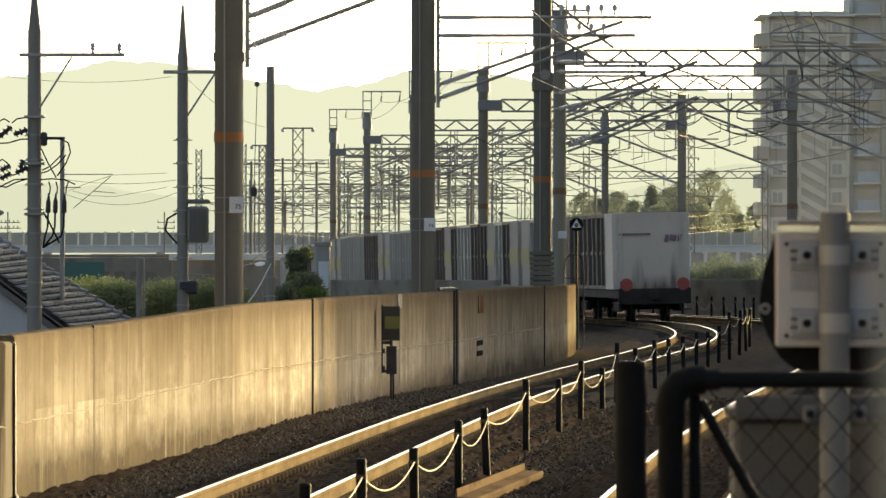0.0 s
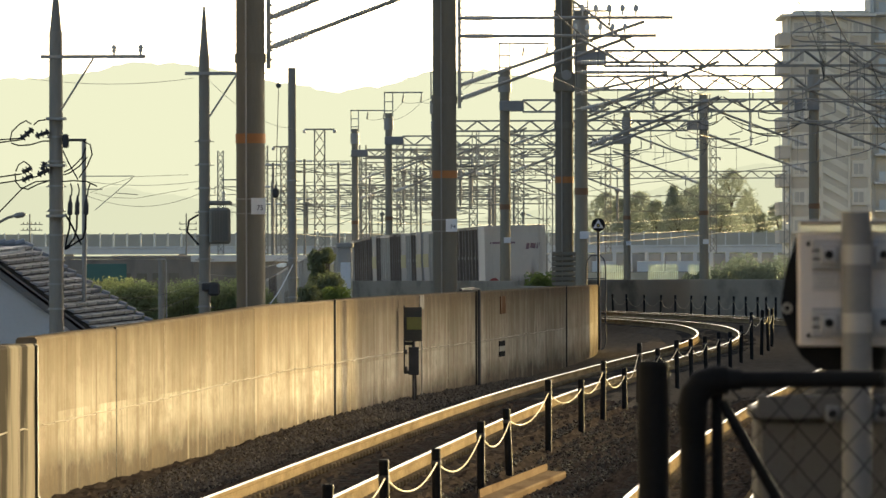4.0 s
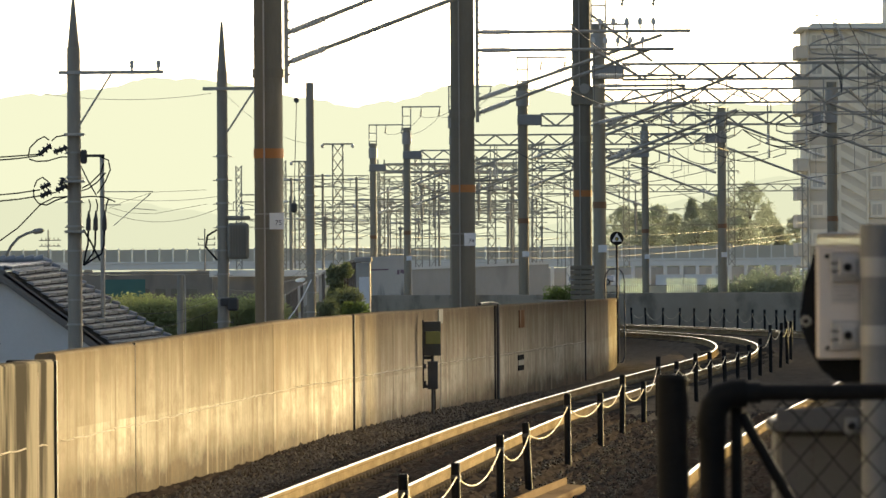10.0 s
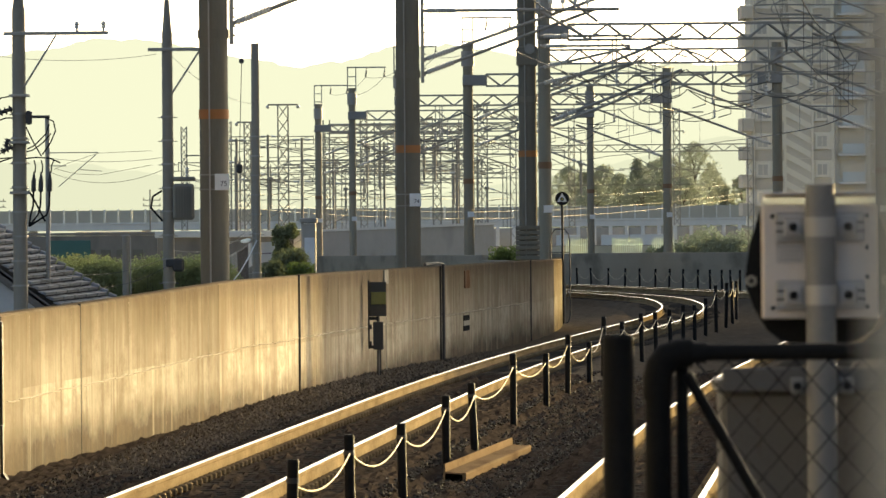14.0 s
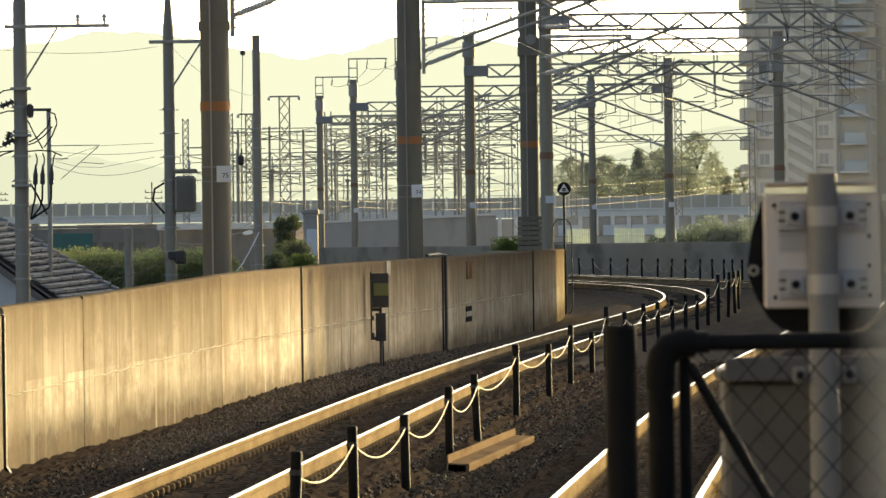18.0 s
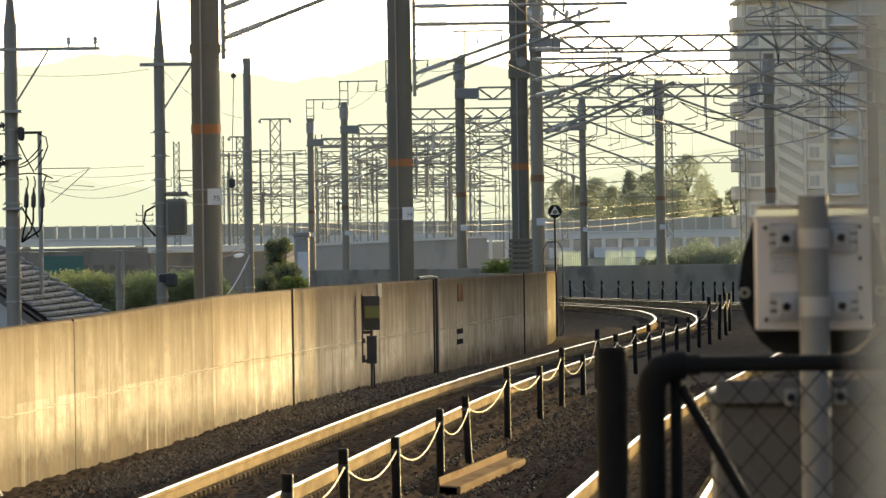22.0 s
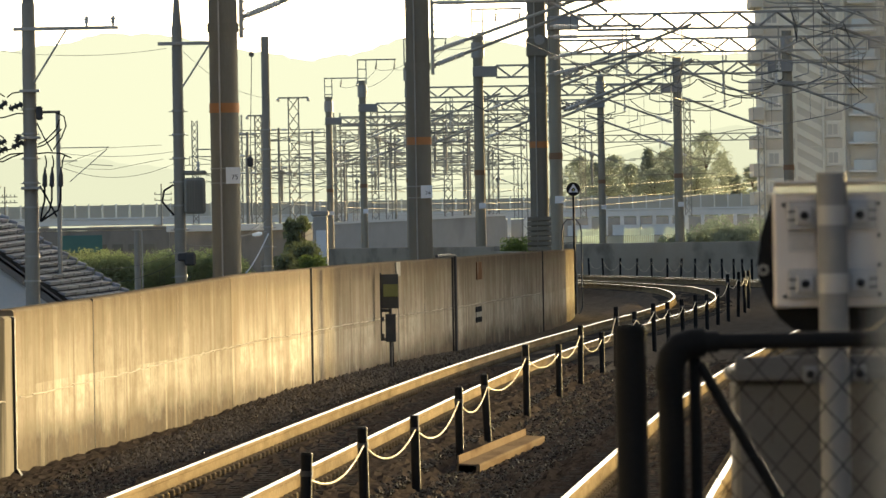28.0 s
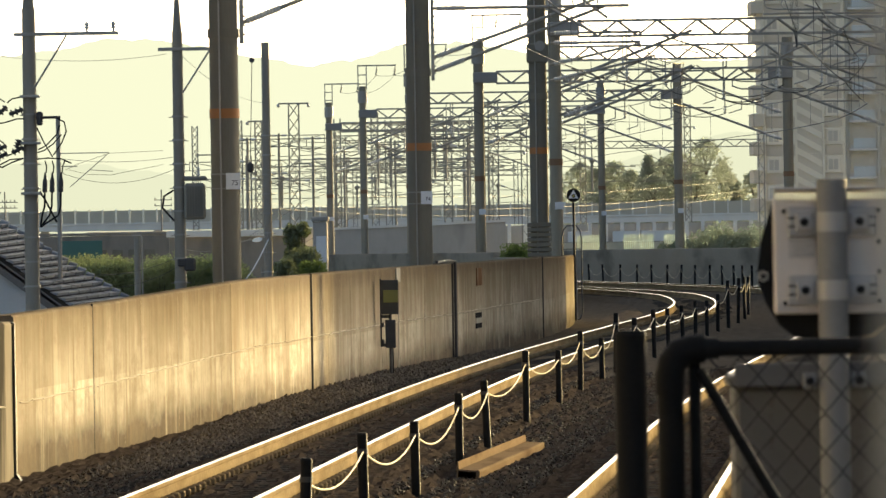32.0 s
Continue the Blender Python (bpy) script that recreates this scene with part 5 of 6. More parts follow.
def yard_portal(u0, u1, y, z, bays, drops):
    t = thing("yard_portal", "grey steel lattice portal of the far rail yard", "portal", (u0 * y / 1000, y, -6.0), "yard portals")
    span = (u1 - u0) * y / 1000
    g = Geo()
    lattice_beam(g, (0, 0, z + 6), (span, 0, z + 6), 0.5, bays, 0.03)
    part("beam", g, YARDGREY, t, "zigzag lattice beam")
    for x in (0, span):
        p = Geo()
        for sx in (-0.2, 0.2):
            p.box((x + sx, 0, (z + 6.6) / 2), (0.08, 0.08, z + 6.6))
        for k in range(24):
            a, b = (z + 6.4) * k / 24, (z + 6.4) * (k + 1) / 24
            p.tube((x - 0.2, 0, a if k % 2 else b), (x + 0.2, 0, b if k % 2 else a), 0.025, None, 4)
        part("post", p, YARDGREY, t, "zigzag braced post")
    for f in drops:
        a = Geo()
        x = span * f
        a.lathe((x, 0, z + 6), (x, 0, z + 2.6), [(0, 0.04), (0.28, 0.05), (0.3, 0.22), (0.34, 0.2), (0.4, 0.1), (0.95, 0.085), (1, 0.03)], 8)
        a.tube((x, 0, z + 4.9), (x + 2.4, 0, z + 4.1), 0.032, None, 6)
        a.tube((x, 0, z + 3.7), (x + 2.2, 0, z + 4.0), 0.03, None, 6)
        a.tube((x - 3.4, 0, z + 4.5), (x + 3.2, 0, z + 4.4), 0.03, None, 6)
        a.tube((x - 3.2, 0, z + 5.8), (x, 0, z + 4.2), 0.03, None, 6)
        a.tube((x - 3.4, 0, z + 5.9), (x - 1.2, 0, z + 5.9), 0.038, None, 6)
        a.tube((x - 1.2, 0, z + 5.95), (x - 1.2, 0, z + 5.2), 0.04, None, 6)
        a.tube((x - 2.8, 0, z + 3.3), (x + 2.8, 0, z + 3.35), 0.03, None, 6)
        part("cantilever", a, YARDGREY, t, "hinged arm with wire clamps")
        part("insulator", Geo().tube((x + 0.3, 0, z + 4.82), (x + 0.7, 0, z + 4.68), 0.08, None, 8), PORCELAIN, t)
    return t


for a in ((-12, 4, 540, 8.6, 8, (0.3, 0.8)), (-12.5, 10, 590, 8.4, 12, (0.3, 0.75)), (-22.5, -3, 640, 7.2, 10, (0.2, 0.7)), (-9, 6, 700, 7.6, 9, (0.4, 0.8)), (-22, 12, 760, 7.0, 18, (0.36, 0.85)), (-6, 5, 565, 8.8, 6, (0.5,)), (-10, 9, 820, 7.8, 10, (0.45,)), (-23.5, 3, 900, 8.6, 14, (0.6,)), (-2, 11, 720, 9.2, 7, (0.5,)), (13, 38, 620, 8.0, 12, (0.2, 0.6))):
    yard_portal(*a)


# ------------------------------------------------------------------ overhead wires
NEWWIRE = material("bright_aluminium_wire", (0.13, 0.125, 0.11), (0.17, 0.165, 0.15), 0.65, 1.0, 3, 0)


def wire(p, q, sag, r, name="overhead_wire", label="thin dark overhead wire", n=14, mat=None):
    p, q = Vector(p), Vector(q)
    pts = []
    for i in range(n + 1):
        f = i / n
        c = p.lerp(q, f)
        c.z -= sag * 4 * f * (1 - f)
        pts.append(c)
    return tagged(part(name, Geo().line(pts, r, 5), mat or WIRE), label, "wire", "overhead wires")


def boom_mast(u, y, top, seed):
    """A slim yard pole with hinged booms on both sides at several heights."""
    rgm = np.random.default_rng(seed)
    t = thing("boom_mast", "slim grey yard mast with hinged wire booms", "mast", (u * y / 1000, y, -6.0), "boom masts")
    h = EYE.z + top * y / 1000 + 6
    part("pole", Geo().tube((0, 0, 0), (0, 0, h), 0.11, 0.09, 8), YARDGREY, t, "", True)
    z = h - 0.15
    while z > h - 3.6:
        for sx in (-1, 1):
            if rgm.random() < 0.82:
                l = 1.6 + 2.6 * rgm.random()
                g = Geo()
                g.tube((0, 0, z), (sx * l, 0, z), 0.036, None, 6)
                g.tube((0, 0, z - 0.85), (sx * l * 0.9, 0, z - 0.05), 0.028, None, 6)
                g.tube((sx * l, 0, z + 0.05), (sx * l, 0, z - 0.55), 0.03, None, 6)
                g.tube((sx * l * 0.4, 0, z - 0.5), (sx * l * 1.25, 0, z - 0.62), 0.028, None, 6)
                boom = part("boom", g, YARDGREY, t, "horizontal boom with a diagonal stay")
                part("insulator", Geo().tube((sx * 0.2, 0, z), (sx * 0.6, 0, z), 0.075, None, 8), PORCELAIN, boom)
        z -= 0.95 + 0.7 * rgm.random()
    return t


for k, (u, y, top) in enumerate(((-22.6, 600, 11.0), (-18.9, 640, 11.4), (-14.9, 600, 11.0), (-11.2, 680, 9.8), (-5.2, 700, 10.4), (3.4, 660, 10.8))):
    boom_mast(u, y, top, 60 + k)

# droppers that fan out from a wire clamp beside the tower, with strings of small insulators
held = FRAMES[0]


def hung(u, v):
    return aim(u, v, 250) - held.location


for k in range(7):
    p, q = hung(42.4, 20.4), hung(41.5 + 0.16 * k, 28.9 - 0.32 * k)
    part("dropper", Geo().line([tuple(p), tuple(p.lerp(q, 0.5) + Vector((0.02 * (k - 3), 0, 0))), tuple(q)], 0.006, 5), WIRE, held)
    for n in range(3):
        part("bead", Geo().ball(tuple(q + Vector((0.05 * n, 0, -0.03 * n))), 0.028, 0, 6, 4), PORCELAIN, held)
part("carrier", Geo().line([tuple(hung(a, b)) for a, b in ((39.3, 30.0), (40.8, 26.8), (42.4, 22.4), (43.6, 22.0), (47.5, 21.2), (54.0, 20.0))], 0.011, 6), NEWWIRE, held, "bright sagging carrier wire")
for a, b in (((38.4, 29.9), (39.9, 29.6)), ((40.9, 29.4), (42.6, 29.0)), ((40.0, 27.6), (41.4, 27.0))):
    part("insulator_string", ribs(hung(*a), hung(*b), 0.012, 0.035, 7), PORCELAIN, held, "string of bead insulators")
for a, b, c in (((44.5, 27.9), (49.0, 26.6), (56, 23.8)), ((43.4, 25.6), (49.0, 23.8), (56, 21.4))):
    part("feeder_tube", Geo().line([tuple(hung(*a)), tuple(hung(*b)), tuple(hung(*c))], 0.03, 8), GALV, held, "", True)
for v, r in ((28.0, 0.02), (26.1, 0.02), (24.5, 0.025), (18.2, 0.02), (15.4, 0.022)):
    part("cross_span", Geo().line([tuple(hung(38.5, v + 0.05)), tuple(hung(40.5, v + 0.12)), tuple(hung(56.0, v - 0.05))], r, 6), GALV, held)
for u, v in ((38.6, 25.8), (40.6, 25.7), (45.8, 17.6), (43.6, 14.9)):
    bow = [hung(u + 3.6, v + 1.6), hung(u + 1.0, v + 0.9), hung(u + 0.15, v + 0.45), hung(u, v), hung(u + 0.3, v - 0.5), hung(u + 1.4, v - 0.7), hung(u + 6.0, v - 0.75)]
    part("pull_off_arm", Geo().line([tuple(b) for b in bow], 0.022, 6), GALV, held, "bent pull-off arm")

ys = [140, 178, 213] + [p[0] for p in PORTALS] + [540, 590, 640]
for off in (0.0, 4.6):
    for a, b in zip(ys[:-1], ys[1:]):
        pa, pb = on_line(a, off, 5.1), on_line(b, off, 5.1)
        wire(pa, pb, 0.05, 0.012, "contact_wire", "thin contact wire over the track")
        pa.z, pb.z = 6.2, 6.2
        m = wire(pa, pb, 0.22, 0.012, "messenger_wire", "thin messenger wire with droppers")
        for f in (0.2, 0.4, 0.6, 0.8):
            c = pa.lerp(pb, f)
            part("dropper", Geo().tube((c.x, c.y, 6.2 - 0.22 * 4 * f * (1 - f)), (c.x, c.y, 5.1), 0.006, None, 5), WIRE, m)
for u0_, v0, y0, u1_, v1, y1, sag in ((-62, 23.3, 214, -32, 21.0, 222, 0.35), (-62, 24.0, 214, -46, 23.5, 214, 0.2), (-44.9, 8.9, 226, -30.8, 8.9, 222, 0.12), (-44.9, 7.3, 226, -30.8, 7.6, 222, 0.35), (-30.6, -2.0, 222, -20.4, 0.6, 270, 0.35), (-48, -4.5, 214, -30.8, -4.0, 222, 0.5), (-48, -3.3, 214, -30.8, -2.9, 222, 0.4),
                                     (-30.6, 21.2, 222, -20.3, 15, 270, 0.3), (-2.3, 32, 178, 12.5, 22.0, 252, 0.05), (-2.3, 30.5, 178, 12.5, 20.8, 252, 0.05)):
    wire(aim(u0_, v0, y0), aim(u1_, v1, y1), sag, 0.006)
for (ya, ua, za, _), (yb, ub, zb, _) in zip(PORTALS[:-1], PORTALS[1:]):
    for dx, dz in ((0.72, 1.95), (1.65, 1.95), (6.0, 0.35)):
        wire((ua * ya / 1000 + dx, ya, za + dz), (ub * yb / 1000 + dx, yb, zb + dz), 0.35, 0.011, "feeder_wire", "thin dark feeder wire between portals")
for k, v in enumerate((4.9, 3.7, 3.2)):
    wire(aim(-23, v - 0.3, 590), aim(38, v + 0.4, 738), 0.9 + 0.2 * k, 0.008, "feeder_wire", "overhead wire catching the low sun", 14, NEWWIRE)


# ------------------------------------------------------------------ rope posts beside the track
NEAR_POSTS = ((60.5, 0.86), (68.6, 0.84), (77.3, 0.73), (86.4, 0.8), (93.5, 0.8), (105.0, 0.95), (116.6, 0.78), (124.8, 0.93), (133.5, 0.71), (139.2, 1.04), (148.1, 0.86), (156.1, 0.92), (162.9, 0.87), (170.3, 0.85), (177.0, 0.87), (183.5, 0.82), (190.0, 0.9), (197.5, 1.15), (205.5, 1.15), (213.5, 1.12), (222.5, 1.06))
FAR_POST_Y = (298.0, 301.0, 304.0, 308.0, 312.5, 318.0, 323.5, 329.0, 335.5, 342.0, 349.5, 357.5, 364.5)
post_me = Geo().tube((0, 0, -0.1), (0, 0, 0.83), 0.042, 0.042, 12).mesh("shaft", [BLACK], True)
cap_me = Geo().tube((0, 0, 0.83), (0, 0, 0.85), 0.046, 0.036, 12).mesh("cap", [BLACK], True)
ring_me = Geo().tube((0, 0, 0.68), (0, 0, 0.72), 0.047, None, 12).mesh("ring", [DARK], True)
rg = np.random.default_rng(11)


def rope_post(y, off, drop, tall):
    p = on_line(y, off, drop)
    t = thing("rope_post", "slim black plastic post carrying a slack rope", "post", p, "rope posts")
    t.rotation_euler = (rg.normal() * 0.02, rg.normal() * 0.025, 0)
    t.scale = (1, 1, tall / 0.85)
    piece("shaft", post_me, t)
    piece("cap", cap_me, t)
    piece("ring", ring_me, t)
    return p + Vector((0, 0, 0.7 * t.scale.z))


def ropes(heads, sag):
    for a, b in zip(heads[:-1], heads[1:]):
        pts = []
        dip = sag * (0.85 + 0.3 * rg.random())
        for i in range(13):
            f = i / 12
            c = Vector(a).lerp(b, f)
            c.z -= dip * 4 * f * (1 - f)
            pts.append(c)
        tagged(part("rope", Geo().line(pts, 0.0075, 6), ROPE, None, "", True), "slack pale rope between black posts", "rope", "ropes")


ropes([rope_post(y, 1.43, -0.33, tall) for y, tall in NEAR_POSTS], 0.18)
ropes([rope_post(y, 6.1, -0.22, 0.9) for y in FAR_POST_Y], 0.34)

BROWNSTEEL = material("brown_rusted_steel", (0.15, 0.108, 0.068), (0.23, 0.17, 0.107), 0.92, 0, 2, 0.1, (1, 0.15, 1), 30, 0, 0.0, (0.09, 0.06, 0.04), 2.5, 0.5, 0.68)

# rail offcut lying on the ballast
def steel_offcut():
    t = thing("steel_section", "rusty steel section lying on the ballast", "steel beam", (0.22, 82.6, -0.26))
    t.rotation_euler = (0, 0, -math.atan2(0.82, 11.2))
    st = [(Vector((0, 0, 0)), Vector((1, 0, 0))), (Vector((0, 10.4, 0)), Vector((1, 0, 0)))]
    part("web", Geo().sweep(st, [(-0.085, 0.045), (0.09, 0.03), (0.09, 0.046), (-0.085, 0.06)]), BROWNSTEEL, t)
    part("flange", Geo().sweep(st, [(-0.105, -0.03), (-0.09, -0.03), (-0.08, 0.06), (-0.083, 0.135), (-0.098, 0.135), (-0.1, 0.06)]), BROWNSTEEL, t, "upright flange")
    part("flange", Geo().sweep(st, [(0.085, -0.03), (0.12, -0.03), (0.125, 0.03), (0.118, 0.046), (0.105, 0.052), (0.088, 0.046)]), BROWNSTEEL, t, "low flange")
    for k in range(4):
        part("bolt_hole", Geo().tube((0.0, 2 + 2.4 * k, 0.045), (0.0, 2 + 2.4 * k, 0.052), 0.02, None, 10), INK, t)


steel_offcut()

# ------------------------------------------------------------------ things on the wall
def wall_point(y, z, out=0.0):
    return on_line(y, wall_off(y) + out, z)


def trackside_box():
    y = 136.4
    c = wall_point(y, wall_rise(y), 0.25)
    t = thing("trackside_signal_box", "dark trackside indicator with a yellow panel on a thin post", "signal", c)
    part("post", Geo().tube((0, 0, -0.4), (0, 0, 0.8), 0.025, None, 8), DARK, t)
    up = part("upper_box", Geo().box((0.0, 0, 0.93), (0.27, 0.2, 0.55), None, 0.006), DIMOLIVE, t, "grey-olive square indicator")
    part("panel", Geo().box((0.008, -0.11, 0.945), (0.235, 0.02, 0.2), None, 0.003), OLIVE, up, "dull yellow panel")
    part("backing_bar", Geo().box((-0.15, 0.04, 0.68), (0.025, 0.03, 1.1), None, 0.004), DARK, t, "thin upright mounting bar")
    part("arm", Geo().box((-0.07, 0.05, 0.62), (0.16, 0.03, 0.05), None, 0.004), DARK, t)
    lo = part("lower_box", Geo().box((0.0, 0, 0.34), (0.165, 0.16, 0.45), None, 0.008), DARK, t, "small dark control box")
    part("hinge", Geo().tube((-0.12, -0.08, 0.45), (-0.12, -0.08, 0.52), 0.02, None, 8), DARK, lo)
    part("hinge", Geo().tube((-0.12, -0.08, 0.18), (-0.12, -0.08, 0.25), 0.02, None, 8), DARK, lo)
    part("bracket", Geo().box((-0.09, 0.05, 0.16), (0.12, 0.03, 0.05), None, 0.004), DARK, t)
    part("conduit", Geo().line([(0.03, 0.02, 0.12), (0.035, 0.02, -0.1), (0.03, 0.02, -0.4)], 0.012), BLACK, t)


DIMOLIVE = material("faded_olive_steel", (0.06, 0.056, 0.044), (0.085, 0.079, 0.062), 0.75, 0, 4, 0.05)
# white in a dull grey tone with darker blotches
CHALK = material("dull_white_paint", (0.26, 0.245, 0.2), (0.38, 0.355, 0.295), 0.85, 0, 3, 0.05, (1, 1, 0.4), 30, 0, 0.05, (0.16, 0.145, 0.11), 3.0)
OLIVE = material("olive_yellow", (0.2, 0.19, 0.05), (0.26, 0.24, 0.07), 0.6, 0, 5, 0.02)
trackside_box()
RUSTY = material("rust_plate", (0.1, 0.06, 0.036), (0.19, 0.105, 0.06), 0.9, 0, 3, 0.2, (1, 1, 1), 30, 0, 0.0, (0.2, 0.165, 0.12), 3.0, 0.5, 0.62)
part("lime_run", Geo().box(wall_point(142.0, 0.28, -0.006), (0.018, 0.45, 1.0)), LIME, wall, "pale lime run down the concrete")
part("lime_run", Geo().box(wall_point(148.5, 0.35, -0.0065), (0.018, 0.25, 0.7)), LIME, wall)
for y, z, w, h, mat, nm, lb in ((141.8, 1.38, 1.0, 0.24, CHALK, "white_marker", "white strip fixed to the wall top"), (163.8, 1.2, 1.6, 0.34, RUSTY, "rust_plate", "rust-brown plate on the concrete wall")):
    h_ = hd(y)
    tagged(part(nm, Geo().box(wall_point(y, z, 0.012), (0.02, w, h), Matrix.Rotation(-h_, 3, "Z"), 0.004), mat), lb, "plate")
mk = thing("marker_plate", "small black and white striped marker on the wall", "sign", wall_point(163.4, 0.36, 0.015))
for k, mat in enumerate((INK, CHALK, INK)):
    part("stripe", Geo().box((0, 0, 0.1 - 0.1 * k), (0.02, 1.6, 0.098), Matrix.Rotation(-0.069, 3, "Z"), 0.002), mat, mk)
# pipe hooked over the joint
tagged(part("drain_pipe", Geo().line([wall_point(155.8, -0.3, 0.06), wall_point(155.8, 1.53, 0.06), wall_point(155, 1.55, 0.0), wall_point(152.5, 1.54, -0.05)], 0.03, 8), DARK), "dark pipe hooked over the wall joint", "pipe")

# end post and pipe before the near wall
ep = thing("steel_end_post", "dark steel post with splayed foot at the wall end", "post", wall_point(87.0, -0.55, -0.05))
part("shaft", Geo().box((0, 0, 0.89), (0.13, 0.3, 1.84), None, 0.015), BLACK, ep)
part("foot", Geo().put([(-0.07, -0.2, 0), (0.22, -0.2, 0), (0.07, -0.2, 0.25), (-0.07, -0.2, 0.25), (-0.07, 0.2, 0), (0.22, 0.2, 0), (0.07, 0.2, 0.25), (-0.07, 0.2, 0.25)], [(0, 1, 2, 3), (7, 6, 5, 4), (0, 4, 5, 1), (1, 5, 6, 2), (2, 6, 7, 3), (3, 7, 4, 0)]), BLACK, ep, "splayed foot")
part("hoop", Geo().line([(-0.1, -1, 0.25), (-0.22, -2, 0.3), (-0.22, -2, 1.5), (-0.26, -2, 1.62), (-0.55, -2, 1.64)], 0.02, 8), BLACK, ep, "bent black pipe")
part("cap_plate", Geo().box((-0.2, 0, 1.79), (0.5, 0.35, 0.05), None, 0.01), BLACK, ep)

# round sign and ladder hoop at the wall end
sg = thing("round_sign", "round black sign with a white triangle on a slim post", "sign", aim(15.74, 3.55, 217))
part("post", Geo().tube((0, 0, -3.2), (0, 0, 0), 0.03, None, 8), BLACK, sg)
part("disc", Geo().disc((0, -0.02, 0), 0.175, 0.03, 28), BLACK, sg, "black disc", True)
part("triangle", Geo().put([(-0.13, -0.04, -0.08), (0.13, -0.04, -0.08), (0, -0.04, 0.14), (-0.13, -0.036, -0.08), (0.13, -0.036, -0.08), (0, -0.036, 0.14)], [(0, 1, 2), (5, 4, 3), (0, 3, 4, 1), (1, 4, 5, 2), (2, 5, 3, 0)]), WHITE, sg, "white triangle")
part("ring", Geo().disc((0, -0.045, -0.015), 0.05, 0.008, 16), INK, sg, "dark ring")
part("dot", Geo().disc((0, -0.051, -0.015), 0.022, 0.006, 12), YELLOW, sg, "dull yellow dot")
lh = thing("ladder_hoop", "black bent-tube ladder rail at the wall end", "handrail", aim(15.45, 0, 219))
lh.location.z = -0.3
part("rail", Geo().line([(-0.25, 0, -0.3), (-0.25, 0, 2.15), (-0.22, 0, 2.32), (-0.12, 0, 2.45), (0.12, 0, 2.45), (0.22, 0, 2.32), (0.25, 0, 2.15), (0.25, 0, 0.2), (0.2, 0, 0.05), (0.12, 0, 0.02)], 0.019, 8), DARK, lh)
for z in (0.95, 1.85):
    part("rung", Geo().tube((-0.25, 0, z), (0.25, 0, z), 0.012, None, 6), DARK, lh)

# ------------------------------------------------------------------ platform end: gate, signal back, cabinet
FY = 15.6


def gate():
    t = thing("chain_link_gate", "black tubular gate with chain-link mesh at the platform end", "gate", (0, FY, 0.96))
    z0 = 0.96

    def loc(u, v):
        p = aim(u, v, FY)
        return Vector((p.x, 0, p.z - z0))
    a, b = loc(27.15, -14.75), loc(66, -14.75)
    r = 0.0155
    part("upright", Geo().line([(a.x - 0.005, 0, 0.0), (a.x - 0.005, 0, a.z - 0.075), (a.x, 0, a.z - 0.03), (a.x + 0.03, 0, a.z), (a.x + 0.06, 0, a.z + 0.001)], 0.0245, 16), BLACK, t, "thick bent tube upright", True)
    part("top_rail", Geo().tube((a.x + 0.05, 0, a.z), (b.x, 0, a.z), r, None, 16), BLACK, t, "", True)
    part("elbow", Geo().line([(a.x - 0.006, 0, a.z - 0.085), (a.x - 0.006, 0, a.z - 0.05), (a.x - 0.001, 0, a.z - 0.025), (a.x + 0.012, 0, a.z - 0.008), (a.x + 0.035, 0, a.z - 0.001), (a.x + 0.058, 0, a.z)], 0.0275, 16), BLACK, t, "cast corner fitting", True)
    part("collar", Geo().tube((a.x + 0.055, 0, a.z), (a.x + 0.085, 0, a.z), 0.02, None, 16), BLACK, t, "", True)
    part("inner_bar", Geo().tube((loc(29.75, 0).x, 0.02, 0.0), (loc(29.75, 0).x, 0.02, loc(0, -15.6).z), 0.0118, None, 10), BLACK, t, "thin inner bar", True)
    p, q = loc(30.3, -17.3), loc(38.0, -31.0)
    part("brace", Geo().tube((p.x, 0.01, p.z), (p.x + (q.x - p.x) * 2.4, 0.01, p.z + (q.z - p.z) * 2.4), 0.0105, None, 10), BLACK, t, "diagonal brace", True)
    # woven wires: two families of zigzags that hook round each other
    px, pz = 0.0615, 0.072
    x0, x1, zt, zb = loc(31.2, 0).x, loc(66, 0).x, loc(0, -15.7).z, loc(0, -42).z
    n = int((x1 - x0) / (px / 2)) + 2
    me = None
    for i in range(n):
        g = Geo()
        pts, k, z = [], 0, zt
        while z > zb:
            pts.append((x0 + i * px / 2 + (px / 2 + 0.0012) * ((k + i) % 2), 0.002 * (1 if k % 2 else -1), z))
            z -= pz / 2
            k += 1
        g.line(pts, 0.0016, 6)
        part("mesh_wire", g, BLACK, t)
    return t


gate()
bp = thing("gate_post", "round black fence post with a domed cap", "post", (0, FY - 0.15, 0.96))
c = aim(22.2, -12.95, FY - 0.15)
part("shaft", Geo().tube((c.x, 0, 0), (c.x, 0, c.z - 0.96), 0.029, None, 20), BLACK, bp, "", True)
part("cap", Geo().tube((c.x, 0, c.z - 0.962), (c.x, 0, c.z - 0.953), 0.0305, 0.026, 20), BLACK, bp, "shallow domed cap", True)


